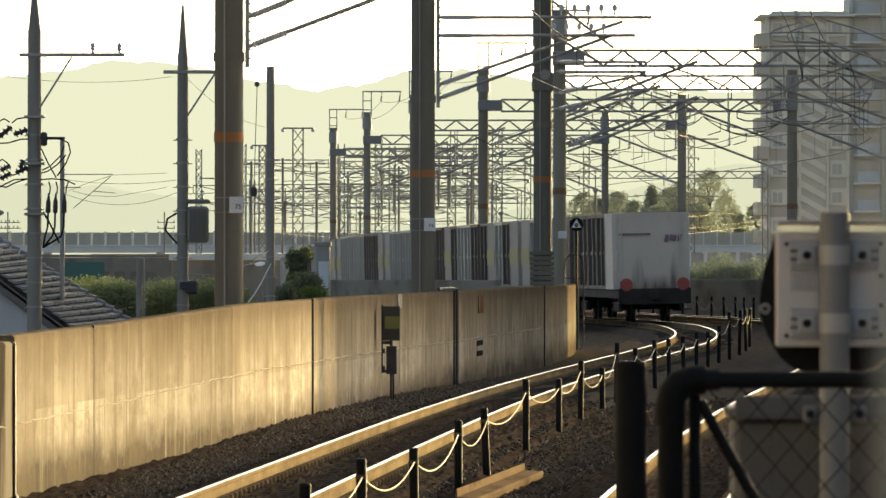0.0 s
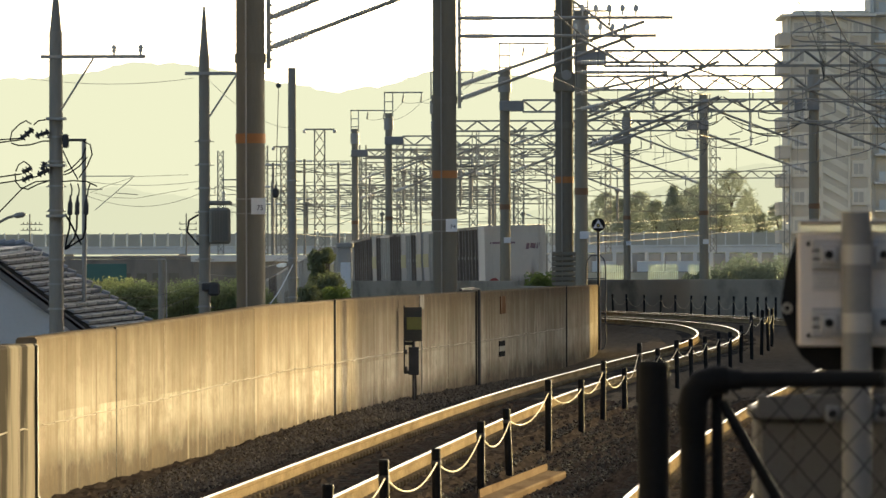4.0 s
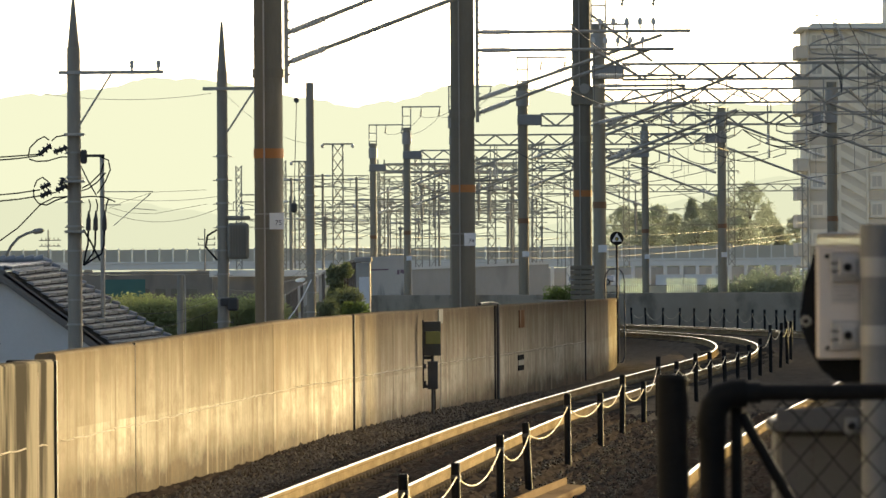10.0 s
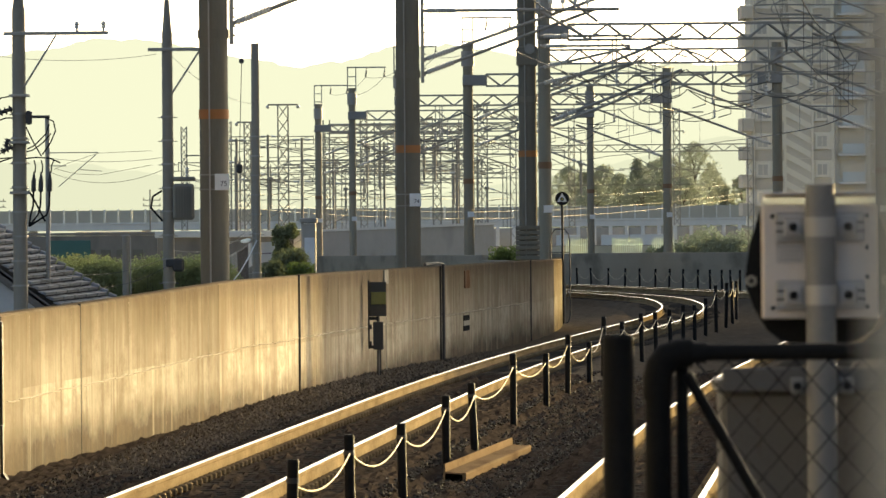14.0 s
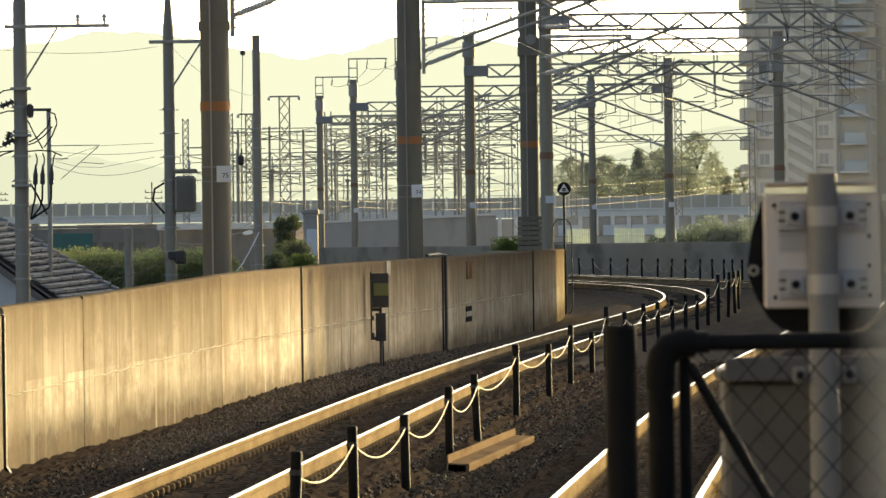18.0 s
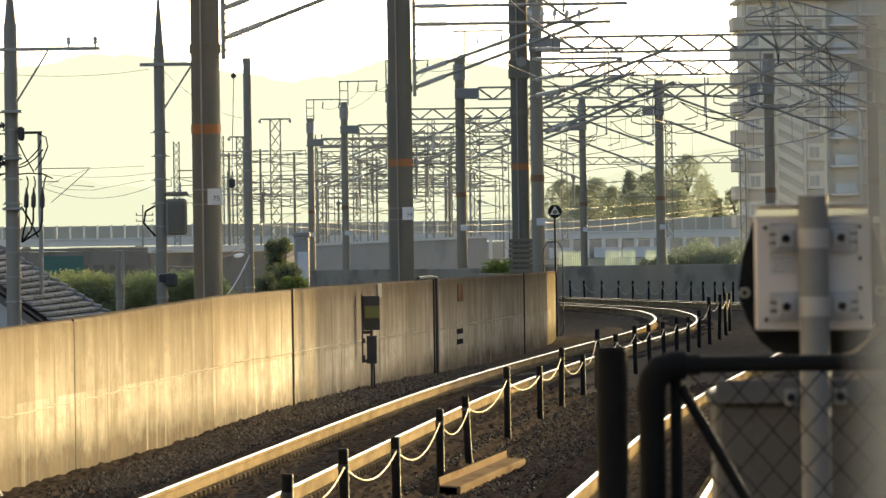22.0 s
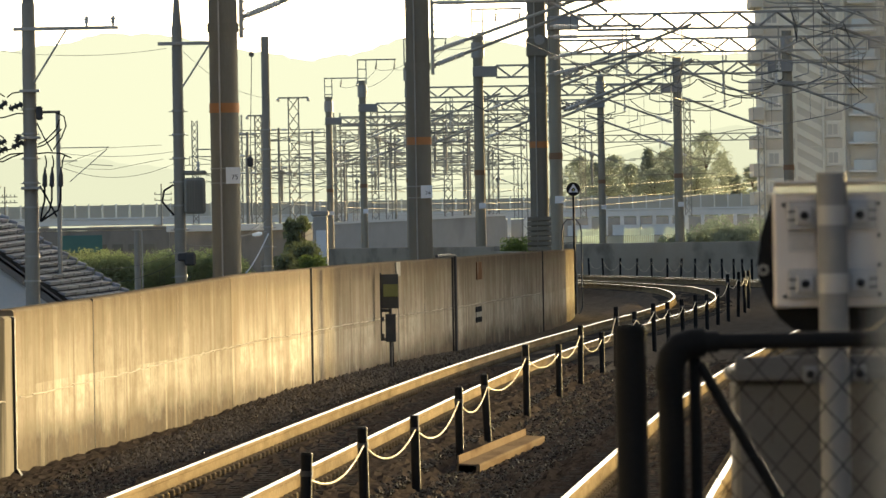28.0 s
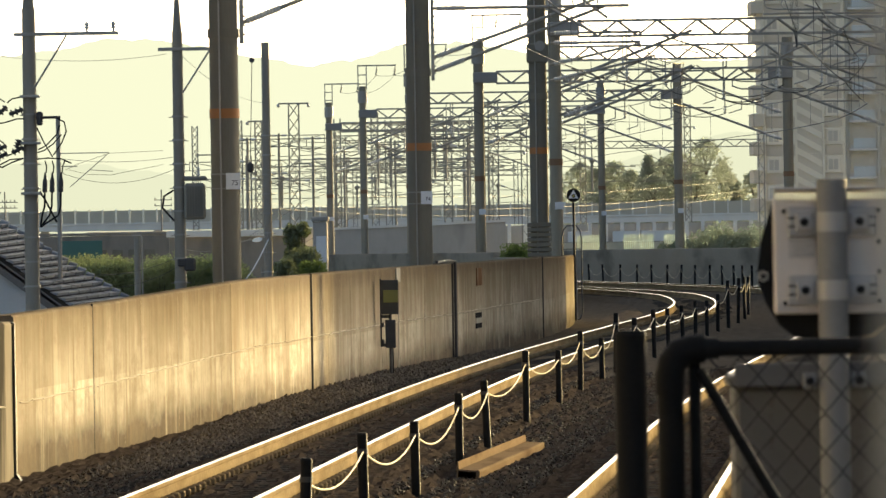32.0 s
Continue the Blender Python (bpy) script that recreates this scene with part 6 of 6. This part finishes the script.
def signal_back():
    y = 16.2
    s = y / 1000.0
    o = aim(46.2, 0, y)
    t = thing("signal_unit", "back of a small pink-grey signal box clamped to a grey post", "signal", (o.x, y, 0.96))
    zz = o.z - 0.96

    def L(u, v):
        return Vector(((u - 46.2) * s, 0, zz + v * s))
    part("post", Geo().tube((0, 0, 0), (0, 0, L(0, 4.95).z), 0.0285, None, 24), POSTGREY, t, "grey tubular post", True)
    # backplate: wide black shield with a round lower edge
    g = Geo()
    ring = [(-6.8, 2.4), (6.8, 2.4), (8.2, -2.2), (8.7, -5.6), (8.6, -7.2), (7.7, -9.6), (6.2, -12.2), (4.6, -13.5), (2.5, -14.1), (0, -14.3), (-2.5, -14.1), (-4.6, -13.5), (-6.2, -12.2), (-7.7, -9.6), (-8.6, -7.2), (-8.7, -5.6), (-8.2, -2.2)]
    n = len(ring)
    vs = [Vector((a * s, 0.10, zz + b * s)) for a, b in ring] + [Vector((a * s * 0.98, 0.125, zz + b * s * 0.98)) for a, b in ring]
    g.put(vs, [tuple(range(n)), tuple(range(n, 2 * n))[::-1]] + [(i, n + i, n + (i + 1) % n, (i + 1) % n) for i in range(n)])
    shield = part("backplate", g, BLACK, t, "black shield-shaped backplate")
    for a in (-8.0, 8.0):
        part("washer", Geo().disc((a * s, 0.095, zz - 6.4 * s), 0.011, 0.006, 16), GALV, shield, "", True)
        part("bolt", Geo().disc((a * s, 0.09, zz - 6.4 * s), 0.005, 0.012, 8), BLACK, shield)
    c = L(46.2, -4.15)
    body = part("housing", Geo().box((c.x, 0.07, c.z), (13.6 * s, 0.07, 13.5 * s), None, 0.004), PINKGREY, t, "pink-grey metal housing")
    part("hood", Geo().box((c.x, 0.05, L(0, 3.75).z), (13.2 * s, 0.09, 0.005), Matrix.Rotation(-0.06, 3, "X"), 0.002), PINKGREY, body, "thin top plate")
    part("lip", Geo().box((c.x, 0.1, L(0, 3.1).z), (13.2 * s, 0.004, 0.015), None, 0.0015), LIP, body, "pale translucent top lip")
    for a, b in ((-5.6, 1.25), (5.5, 1.25), (-5.6, -9.6), (5.5, -9.5), (5.5, -2.5), (5.5, -6.0)):
        part("screw", Geo().disc((a * s, 0.032, zz + b * s), 0.0042, 0.008, 10), INK, body)
    lab = part("rating_plate", Geo().box((-3.55 * s, 0.033, zz - 3.1 * s), (3.2 * s, 0.003, 2.4 * s), None, 0.0005), LABEL, body, "pale printed rating plate")
    for k in range(4):
        part("print_bar", Geo().box((-3.6 * s + 0.002 * (k % 2), 0.031, zz + (-2.35 - 0.5 * k) * s), ((2.5 - 0.3 * (k % 3)) * s, 0.002, 0.1 * s)), POSTGREY, lab)
    for b in (-0.05, -8.1):
        band = part("clamp_band", Geo().tube((0, 0, zz + (b - 1.15) * s), (0, 0, zz + (b + 1.15) * s), 0.0305, None, 24), CLAMP, t, "pressed steel clamp band", True)
        part("channel", Geo().box((0, 0.028, zz + b * s), (10.4 * s, 0.016, 3.5 * s), None, 0.003), CLAMP, t)
        for sx in (-1, 1):
            part("lug", Geo().box((sx * 3.25 * s, 0.012, zz + b * s), (2.1 * s, 0.016, 2.2 * s), None, 0.003), CLAMP, band)
            part("bolt", Geo().disc((sx * 3.25 * s, 0.0, zz + b * s), 0.0088, 0.02, 6), INK, band, "dark bolt head")
            for dz in (-0.5, 0.5):
                part("slot", Geo().box((sx * 4.75 * s, 0.019, zz + (b + dz) * s), (0.9 * s, 0.003, 0.22 * s)), INK, band)
    # lower clamp and rail
    b = -18.8
    band = part("clamp_band", Geo().tube((0, 0, zz + (b - 1.2) * s), (0, 0, zz + (b + 1.2) * s), 0.0305, None, 24), POSTGREY, t, "pressed steel clamp band", True)
    for sx in (-1, 1):
        part("lug", Geo().box((sx * 2.9 * s, 0.0, zz + b * s), (1.7 * s, 0.02, 2.0 * s), None, 0.003), POSTGREY, band)
        part("bolt", Geo().disc((sx * 2.9 * s, -0.015, zz + b * s), 0.0085, 0.02, 6), INK, band)
    part("rail", Geo().box((0, 0.034, zz - 18.0 * s), (23.4 * s, 0.02, 2.7 * s), None, 0.003), CABGREY, t, "grey mounting rail")
    part("rail_lip", Geo().box((0, 0.022, zz - 18.9 * s), (23.4 * s, 0.006, 0.9 * s), None, 0.001), CABGREY, t)
    return t


LIP = leafy("translucent_lip", (0.75, 0.72, 0.66), (0.5, 0.48, 0.62), 0.55)
PINKGREY = material("pink_grey_housing", (0.63, 0.575, 0.515), (0.7, 0.64, 0.575), 0.55, 0, 9, 0.03, (1, 1, 1), 160)
POSTGREY = material("grey_painted_post", (0.2, 0.2, 0.195), (0.245, 0.245, 0.238), 0.55, 0, 6, 0.03, (1, 1, 1), 90)
CLAMP = material("zinc_clamp", (0.4, 0.39, 0.375), (0.47, 0.46, 0.44), 0.5, 0.2, 8, 0.04, (1, 1, 1), 90)
LABEL = material("label_silver", (0.52, 0.49, 0.45), (0.56, 0.53, 0.49), 0.5, 0, 8, 0)
CABGREY = material("speckled_grey_cabinet", (0.11, 0.107, 0.1), (0.145, 0.14, 0.13), 0.7, 0, 4, 0.1, (1, 1, 1), 120, 0, 0.3, (0.1, 0.085, 0.07), 40, 0.6, 0.7)
signal_back()
cb = thing("trackside_cabinet", "grey weathered trackside cabinet behind the chain-link gate", "cabinet", (0, 16.55, 0))
c0, c1 = aim(34.4, -19.4, 16.55), aim(66, -60, 16.55)
part("body", Geo().box(((c0.x + c1.x) / 2, 0.15, (c0.z + 0.0) / 2), (c1.x - c0.x, 0.3, c0.z), None, 0.01), CABGREY, cb, "plain steel body")
part("lid", Geo().box(((c0.x + c1.x) / 2, 0.14, c0.z + 0.012), (c1.x - c0.x + 0.02, 0.34, 0.024), None, 0.004), CABGREY, cb, "overhanging lid")

# platform under the camera
g = Geo()
pts = [(-0.25, -12), (0.32, 16.3), (6, 16.3), (6, -12)]
g.put([(x, y, 0.96) for x, y in pts] + [(x, y, -0.4) for x, y in pts], [(3, 2, 1, 0), (4, 5, 6, 7), (0, 1, 5, 4), (1, 2, 6, 5), (2, 3, 7, 6), (3, 0, 4, 7)])
tagged(part("platform", g, CONCRETE), "grey concrete station platform end", "platform", "", "structure")

# unseen blocks on both sides and behind the platform, added to block sun and sky
for x0, x1, y0, y1, h in ((30, 45, -100, 50, 36), (30, 45, 51, 80, 13.75), (30, 36, 187.5, 245.0, 36), (30, 34, 272, 326, 36), (30, 34, 337, 361, 36), (30, 34, 361.6, 405, 13.4), (30, 34, 405.6, 454, 36), (30, 34, 454.6, 490, 15.6), (30, 34, 490.6, 500, 36), (-46, -30, -100, 130, 28), (-28, 28, -80, -60, 12)):
    blk = thing("town_block", "plain grey block added out of view to cast shade", "building", ((x0 + x1) / 2, (y0 + y1) / 2, -6), "town blocks")
    part("wall", Geo().box((0, 0, h / 2), (x1 - x0, y1 - y0, h), None, 0.05), SHEDGREY, blk)
    part("roof", Geo().box((0, 0, h + 0.15), (x1 - x0 + 0.4, y1 - y0 + 0.4, 0.3), None, 0.05), PALE, blk)
# pole added out of view on the right, for its shadow on the wall
big_pole(67.0, 143.4, 0.5, "", 2.9, 4.1, False)
COLGREY = material("cool_grey_paint", (0.26, 0.3, 0.35), (0.31, 0.35, 0.41), 0.8, 0, 5, 0.02, (1, 1, 1), 60, 0, 0.05)
pc = thing("platform_column", "grey painted steel column at the platform edge", "column", (0.192, 1.1, 0.96))
part("shaft", Geo().box((0, 0, 1.6), (0.26, 0.2, 3.2), None, 0.02), COLGREY, pc)
part("base_plate", Geo().box((0, 0, 0.015), (0.4, 0.34, 0.03), None, 0.004), POSTGREY, pc)
SAND = material("sandy_soil", (0.1, 0.08, 0.06), (0.16, 0.13, 0.1), 0.95, 0, 4, 0.4, (1, 1, 1), 30, 0, 0.0)
# sandy heap at the end of the wall
sand = Geo()
rs = np.random.default_rng(3)
cols, rows_ = 15, 15
vs = []
for i in range(rows_):
    for j in range(cols):
        a, b = i / (rows_ - 1) * 2 - 1, j / (cols - 1) * 2 - 1
        hgt = max(0.0, 1 - a * a - b * b) * (0.16 + 0.05 * math.sin(3 * a + 2 * b)) + 0.02 * rs.normal()
        vs.append(on_line(221 + 7 * a, -1.75 + 0.8 * b, -0.34 + hgt))
sand.put(vs, [(i * cols + j, i * cols + j + 1, (i + 1) * cols + j + 1, (i + 1) * cols + j) for i in range(rows_ - 1) for j in range(cols - 1)])
tagged(part("soil_mound", sand, SAND, None, "", True), "low uneven mound of sandy soil at the wall end", "soil")
# ------------------------------------------------------------------ container train
BOX_L, BOX_W, BOX_H = 3.72, 2.45, 2.42
FLOOR_Z = 1.05
SPEED, REAR0 = 17.3, 268.0
_arc = np.concatenate(([0.0], np.cumsum(np.hypot(np.diff(_cx), STEP))))


def place(y_rear, ahead):
    """Pose on the first track of a body whose centre runs so far ahead of the rear end."""
    s = np.interp(y_rear, _hy, _arc) + ahead
    y = float(np.interp(s, _arc, _hy))
    slope = (cz(y + 4) - cz(y - 4)) / 8.0
    return Matrix.Translation(on_line(y)) @ Matrix.Rotation(-hd(y), 4, "Z") @ Matrix.Rotation(math.atan(slope), 4, "X") @ Matrix.Rotation(-0.02, 4, "Y")


CONT = {
    "white": material("white_container", (0.44, 0.41, 0.35), (0.52, 0.485, 0.415), 0.55, 0, 0.8, 0.05, (1, 1, 0.4), 14, 0.05, 0.4, (0.34, 0.3, 0.25), 1.4, 0.62, 0.9),
    "silver": material("pale_frame_paint", (0.37, 0.345, 0.285), (0.45, 0.42, 0.35), 0.5, 0.1, 0.8, 0.05, (1, 1, 0.4), 14, 0.08),
    "brown": material("brown_container", (0.1, 0.08, 0.06), (0.14, 0.112, 0.085), 0.6, 0, 0.8, 0.05, (1, 1, 0.4), 14, 0.1),
    "olive": material("olive_container", (0.2, 0.185, 0.14), (0.26, 0.24, 0.185), 0.6, 0, 0.8, 0.05, (1, 1, 0.4), 14, 0.1),
    "grey": material("grey_container", (0.27, 0.255, 0.215), (0.33, 0.31, 0.265), 0.6, 0, 0.8, 0.05, (1, 1, 0.4), 14, 0.1),
}
STRIPE = material("faded_yellow_stripe", (0.3, 0.27, 0.1), (0.36, 0.32, 0.13), 0.6, 0, 3, 0)
REDLAMP = material("red_tail_disc", (0.3, 0.06, 0.05), (0.36, 0.08, 0.065), 0.5, 0, 5, 0)


def sooty_white():
    """White paint with two brown soot plumes that climb from the sill."""
    m = material("sooty_white_paint", (0.52, 0.485, 0.41), (0.6, 0.56, 0.475), 0.55, 0, 0.8, 0.05, (1, 1, 0.4), 14, 0.0, 0.4, (0.38, 0.34, 0.29), 1.4, 0.62, 0.9)
    t = m.node_tree
    b = t.nodes["Principled BSDF"]
    base = b.inputs["Base Color"].links[0].from_socket
    co = t.nodes.new("ShaderNodeTexCoord")
    sep = t.nodes.new("ShaderNodeSeparateXYZ")
    t.links.new(co.outputs["Object"], sep.inputs[0])

    def calc(op, p, q=0.0, r=None):
        n = t.nodes.new("ShaderNodeMath")
        n.operation = op
        for k, v in enumerate((p, q) if r is None else (p, q, r)):
            if isinstance(v, float):
                n.inputs[k].default_value = v
            else:
                t.links.new(v, n.inputs[k])
        return n.outputs[0]
    mp = t.nodes.new("ShaderNodeMapping")
    mp.inputs["Scale"].default_value = (7, 1, 0.7)
    t.links.new(co.outputs["Object"], mp.inputs[0])
    nz = t.nodes.new("ShaderNodeTexNoise")
    nz.inputs["Scale"].default_value = 1.0
    nz.inputs["Detail"].default_value = 5
    t.links.new(mp.outputs[0], nz.inputs["Vector"])
    rise = calc("SUBTRACT", sep.outputs["Z"], FLOOR_Z)
    total = None
    for x0, width, tall in ((-0.42, 0.3, 1.15), (0.72, 0.22, 1.25), (0.2, 1.5, 0.5)):
        side = calc("DIVIDE", calc("ABSOLUTE", calc("SUBTRACT", sep.outputs["X"], x0)), width)
        up_ = calc("DIVIDE", rise, tall)
        fall = calc("SUBTRACT", 1.0, calc("ADD", calc("MULTIPLY", side, side), up_))
        plume = calc("MAXIMUM", fall, 0.0)
        total = plume if total is None else calc("MAXIMUM", total, plume)
    amount = calc("MINIMUM", calc("MULTIPLY", total, calc("MULTIPLY_ADD", nz.outputs[0], 2.6, -0.4)), 0.85)
    amount = calc("MAXIMUM", amount, 0.0)
    mx = t.nodes.new("ShaderNodeMix")
    mx.data_type = "RGBA"
    t.links.new(amount, mx.inputs["Factor"])
    t.links.new(base, mx.inputs["A"])
    mx.inputs["B"].default_value = (0.1, 0.07, 0.05, 1)
    t.links.new(mx.outputs["Result"], b.inputs["Base Color"])
    return m


LASTWHITE = sooty_white()
UNDER = material("dark_underframe", (0.02, 0.018, 0.016), (0.04, 0.034, 0.03), 0.8, 0, 3, 0.1)
MAUVE = material("mauve_lettering", (0.2, 0.13, 0.145), (0.24, 0.165, 0.18), 0.6, 0, 5, 0)


def container(kind, last=False, stripe=False):
    m = LASTWHITE if last else CONT[kind]
    frame_mat = m if (last or stripe or kind == "brown") else CONT["silver"]
    lab = {"white": "white freight container with recessed doors on a flat wagon", "olive": "pale-framed freight container with olive recessed panels", "brown": "reddish brown freight container on a flat wagon", "grey": "grey pale-framed freight container with recessed panels"}[kind]
    if last:
        lab = "white insulated freight container with sooty rear doors"
    t = thing("freight_container", lab, "container", group="freight containers")
    w, l, h, z = BOX_W, BOX_L - 0.1, BOX_H, FLOOR_Z
    deep = 0.02 if (last or stripe) else 0.16
    body = part("body", Geo().box((0, 0, z + h / 2), (w - 2 * deep, l - 0.06, h - 0.04), None, 0.01), m, t)
    g = Geo()
    for sx in (-1, 1):
        for sy in (-1, 1):
            g.box((sx * (w / 2 - 0.08), sy * (l / 2 - 0.1), z + h / 2), (0.16, 0.2, h), None, 0.015)
    for zz in (0.06, h - 0.05):
        for sx in (-1, 1):
            g.box((sx * (w / 2 - 0.08), 0, z + zz), (0.15, l - 0.36, 0.11))
        for sy in (-1, 1):
            g.box((0, sy * (l / 2 - 0.05), z + zz), (w - 0.3, 0.1, 0.11))
    part("edge_frame", g, frame_mat, t, "raised corner posts and rails")
    if not last and not stripe:
        for sx in (-1, 1):
            part("door_post", Geo().box((sx * (w / 2 - 0.09), 0.0, z + h / 2), (0.15, 0.34, h - 0.2), None, 0.01), frame_mat, body)
            part("door_bar", Geo().box((sx * (w / 2 - 0.12), 0, z + h * 0.48), (0.1, l - 0.4, 0.12), None, 0.01), frame_mat, body)
            for y in (-0.85, 0.85):
                part("door_leaf", Geo().box((sx * (w / 2 - 0.14), y, z + h / 2), (0.05, 0.5, h - 0.35), None, 0.01), m, body)
    if stripe:
        part("stripe", Geo().box((-w / 2 - 0.008, 0, z + h * 0.47), (0.012, l, 0.6)), STRIPE, t, "faded yellow stripe")
        part("stripe", Geo().box((w / 2 + 0.008, 0, z + h * 0.47), (0.012, l, 0.6)), STRIPE, t, "faded yellow stripe")
    if last:
        y = -l / 2 - 0.004
        for dx in (-0.93, 0.93):
            part("lock_rod", Geo().tube((dx, y - 0.01, z + 0.1), (dx, y - 0.01, z + h - 0.1), 0.018, None, 8), m, body)
        for k in range(4):
            for dx in (-1.16, 1.16):
                part("hinge", Geo().box((dx, y - 0.01, z + 0.35 + 0.58 * k), (0.09, 0.04, 0.07)), m, body)
        part("print_bar", Geo().box((-0.5, y - 0.004, z + h - 0.68), (1.0, 0.006, 0.075)), MAUVE, body, "row of small lettering")
        part("print_shape", Geo().box((0.5, y - 0.004, z + h - 0.83), (0.12, 0.006, 0.24), Matrix.Rotation(0.2, 3, "Y")), MAUVE, body, "slanted mauve emblem")
        part("print_shape", Geo().box((0.71, y - 0.004, z + h - 0.81), (0.2, 0.006, 0.2), Matrix.Rotation(0.2, 3, "Y"), 0.06), MAUVE, body, "slanted mauve emblem")
        part("print_shape", Geo().box((0.92, y - 0.004, z + h - 0.81), (0.1, 0.006, 0.24), Matrix.Rotation(0.2, 3, "Y")), MAUVE, body, "slanted mauve emblem")
    return t


def wagon(last=False):
    t = thing("container_wagon", "dark low flat wagon carrying five freight containers", "freight wagon", group="container wagons")
    part("underframe", Geo().box((0, 0, 0.9), (2.3, 19.4, 0.26), None, 0.02), UNDER, t, "dark steel underframe")
    part("sill", Geo().box((0, 0, 0.66), (0.5, 18.6, 0.26)), UNDER, t)
    for y in (-6.8, 6.8):
        bog = part("bogie", Geo().box((-0.95, y, 0.48), (0.12, 2.4, 0.3), None, 0.03).box((0.95, y, 0.48), (0.12, 2.4, 0.3), None, 0.03).box((0, y, 0.5), (1.9, 0.3, 0.22)), UNDER, t)
        for dy in (-0.9, 0.9):
            for sx in (-0.55, 0.55):
                part("wheel", Geo().tube((sx - 0.06, y + dy, 0.42), (sx + 0.06, y + dy, 0.42), 0.42, None, 20), UNDER, bog, "", True)
    if last:
        part("buffer_beam", Geo().box((0, -9.72, 0.82), (2.3, 0.1, 0.5), None, 0.02), UNDER, t)
        part("coupler", Geo().box((0, -9.95, 0.85), (0.3, 0.5, 0.3), None, 0.05), UNDER, t, "automatic coupler")
        for sx in (-0.9, 0.9):
            part("tail_disc", Geo().disc((sx, -9.86, 1.2), 0.2, 0.03, 24), REDLAMP, t, "round red tail disc", True)
            part("handrail", Geo().line([(sx * 1.2, -9.8, 0.6), (sx * 1.2, -9.85, 1.0), (sx * 1.2, -9.75, 1.3)], 0.018, 6), UNDER, t)
            part("step", Geo().box((sx * 1.12, -9.75, 0.4), (0.3, 0.25, 0.04)), UNDER, t)
    return t


RUNS = (("white", 1), ("brown", 4), ("olive", 1), ("white", 1), ("olive", 2), ("striped", 2), ("brown", 1), ("grey", 1), ("striped", 1), ("brown", 2), ("olive", 2), ("brown", 1), ("striped", 1), ("brown", 4), ("olive", 3), ("grey", 2), ("striped", 2), ("brown", 3), ("olive", 4), ("grey", 1), ("striped", 3), ("white", 4), ("brown", 3), ("olive", 4), ("white", 2))
KINDS = [k for k, n in RUNS for _ in range(n)]
CARS = []
w_last, w_base = wagon(True), wagon(False)
masters = {}
for i in range(11):
    car = w_last if i == 0 else (w_base if i == 1 else copy_thing(w_base, Matrix()))
    CARS.append((car, 10.2 + i * 20.4))
    for k in range(5):
        n = i * 5 + k
        kind = KINDS[n % len(KINDS)]
        stripe = kind == "striped"
        kind = "grey" if stripe else kind
        key = (kind, n == 0, stripe)
        if key not in masters:
            masters[key] = container(kind, n == 0, stripe)
            c = masters[key]
        else:
            c = copy_thing(masters[key], Matrix())
        CARS.append((c, 10.2 + i * 20.4 - 7.6 + 3.8 * k))


# ------------------------------------------------------------------ cars on the far road
def car(mat, label):
    t = thing("car", label, "car", (0, 0, 0), "passing cars")
    part("body", Geo().box((0, 0, 0.6), (4.4, 1.7, 0.6), None, 0.15), mat, t)
    part("cabin", Geo().put([(-1.7, -0.75, 0.88), (1.2, -0.75, 0.88), (0.7, -0.65, 1.5), (-1.4, -0.65, 1.5), (-1.7, 0.75, 0.88), (1.2, 0.75, 0.88), (0.7, 0.65, 1.5), (-1.4, 0.65, 1.5)], [(0, 1, 2, 3), (7, 6, 5, 4), (0, 4, 5, 1), (1, 5, 6, 2), (2, 6, 7, 3), (3, 7, 4, 0)]), mat, t)
    for x in (-0.85, 0.35):
        part("side_window", Geo().box((x, -0.73, 1.2), (0.95, 0.05, 0.4), None, 0.02), GLASS, t)
    for x in (-1.35, 1.4):
        for y in (-0.8, 0.8):
            w = part("wheel", Geo().tube((x, y - 0.1, 0.32), (x, y + 0.1, 0.32), 0.32, None, 14), BLACK, t, "", True)
            part("rim", Geo().tube((x, y - 0.11, 0.32), (x, y + 0.11, 0.32), 0.18, None, 12), GALV, w, "", True)
    return t


CARWHITE = material("white_car_paint", (0.7, 0.7, 0.7), (0.74, 0.74, 0.74), 0.25, 0, 3, 0)
CARSILVER = material("silver_car_paint", (0.45, 0.46, 0.48), (0.5, 0.5, 0.52), 0.25, 0.5, 3, 0)
car_a, car_b = car(CARWHITE, "white car driving along the far road"), car(CARSILVER, "silver car driving along the far road")


def motions():
    """The train runs away round the curve and down behind the town; two cars pass along the far road."""
    for ob, ahead in CARS:
        walk(ob, [(t, place(REAR0 + SPEED * t, ahead)) for t in (0, 1, 2, 3, 4, 5, 6, 7, 8, 10, 12, 15, 18, 22, 27, 32)])
    for ob, t0, x0, v in ((car_a, 7.0, 12.6, 6.3), (car_b, 9.5, 7.5, 5.6)):
        walk(ob, [(t, pose(min(48.0, max(-38.0, x0 + (t - t0) * v)), 803.0 if ob is car_a else 806.5, 0.56)) for t in (0, 2, 4, 6, 8, 10, 12, 14, 17, 20, 24, 28, 32)])


motions()
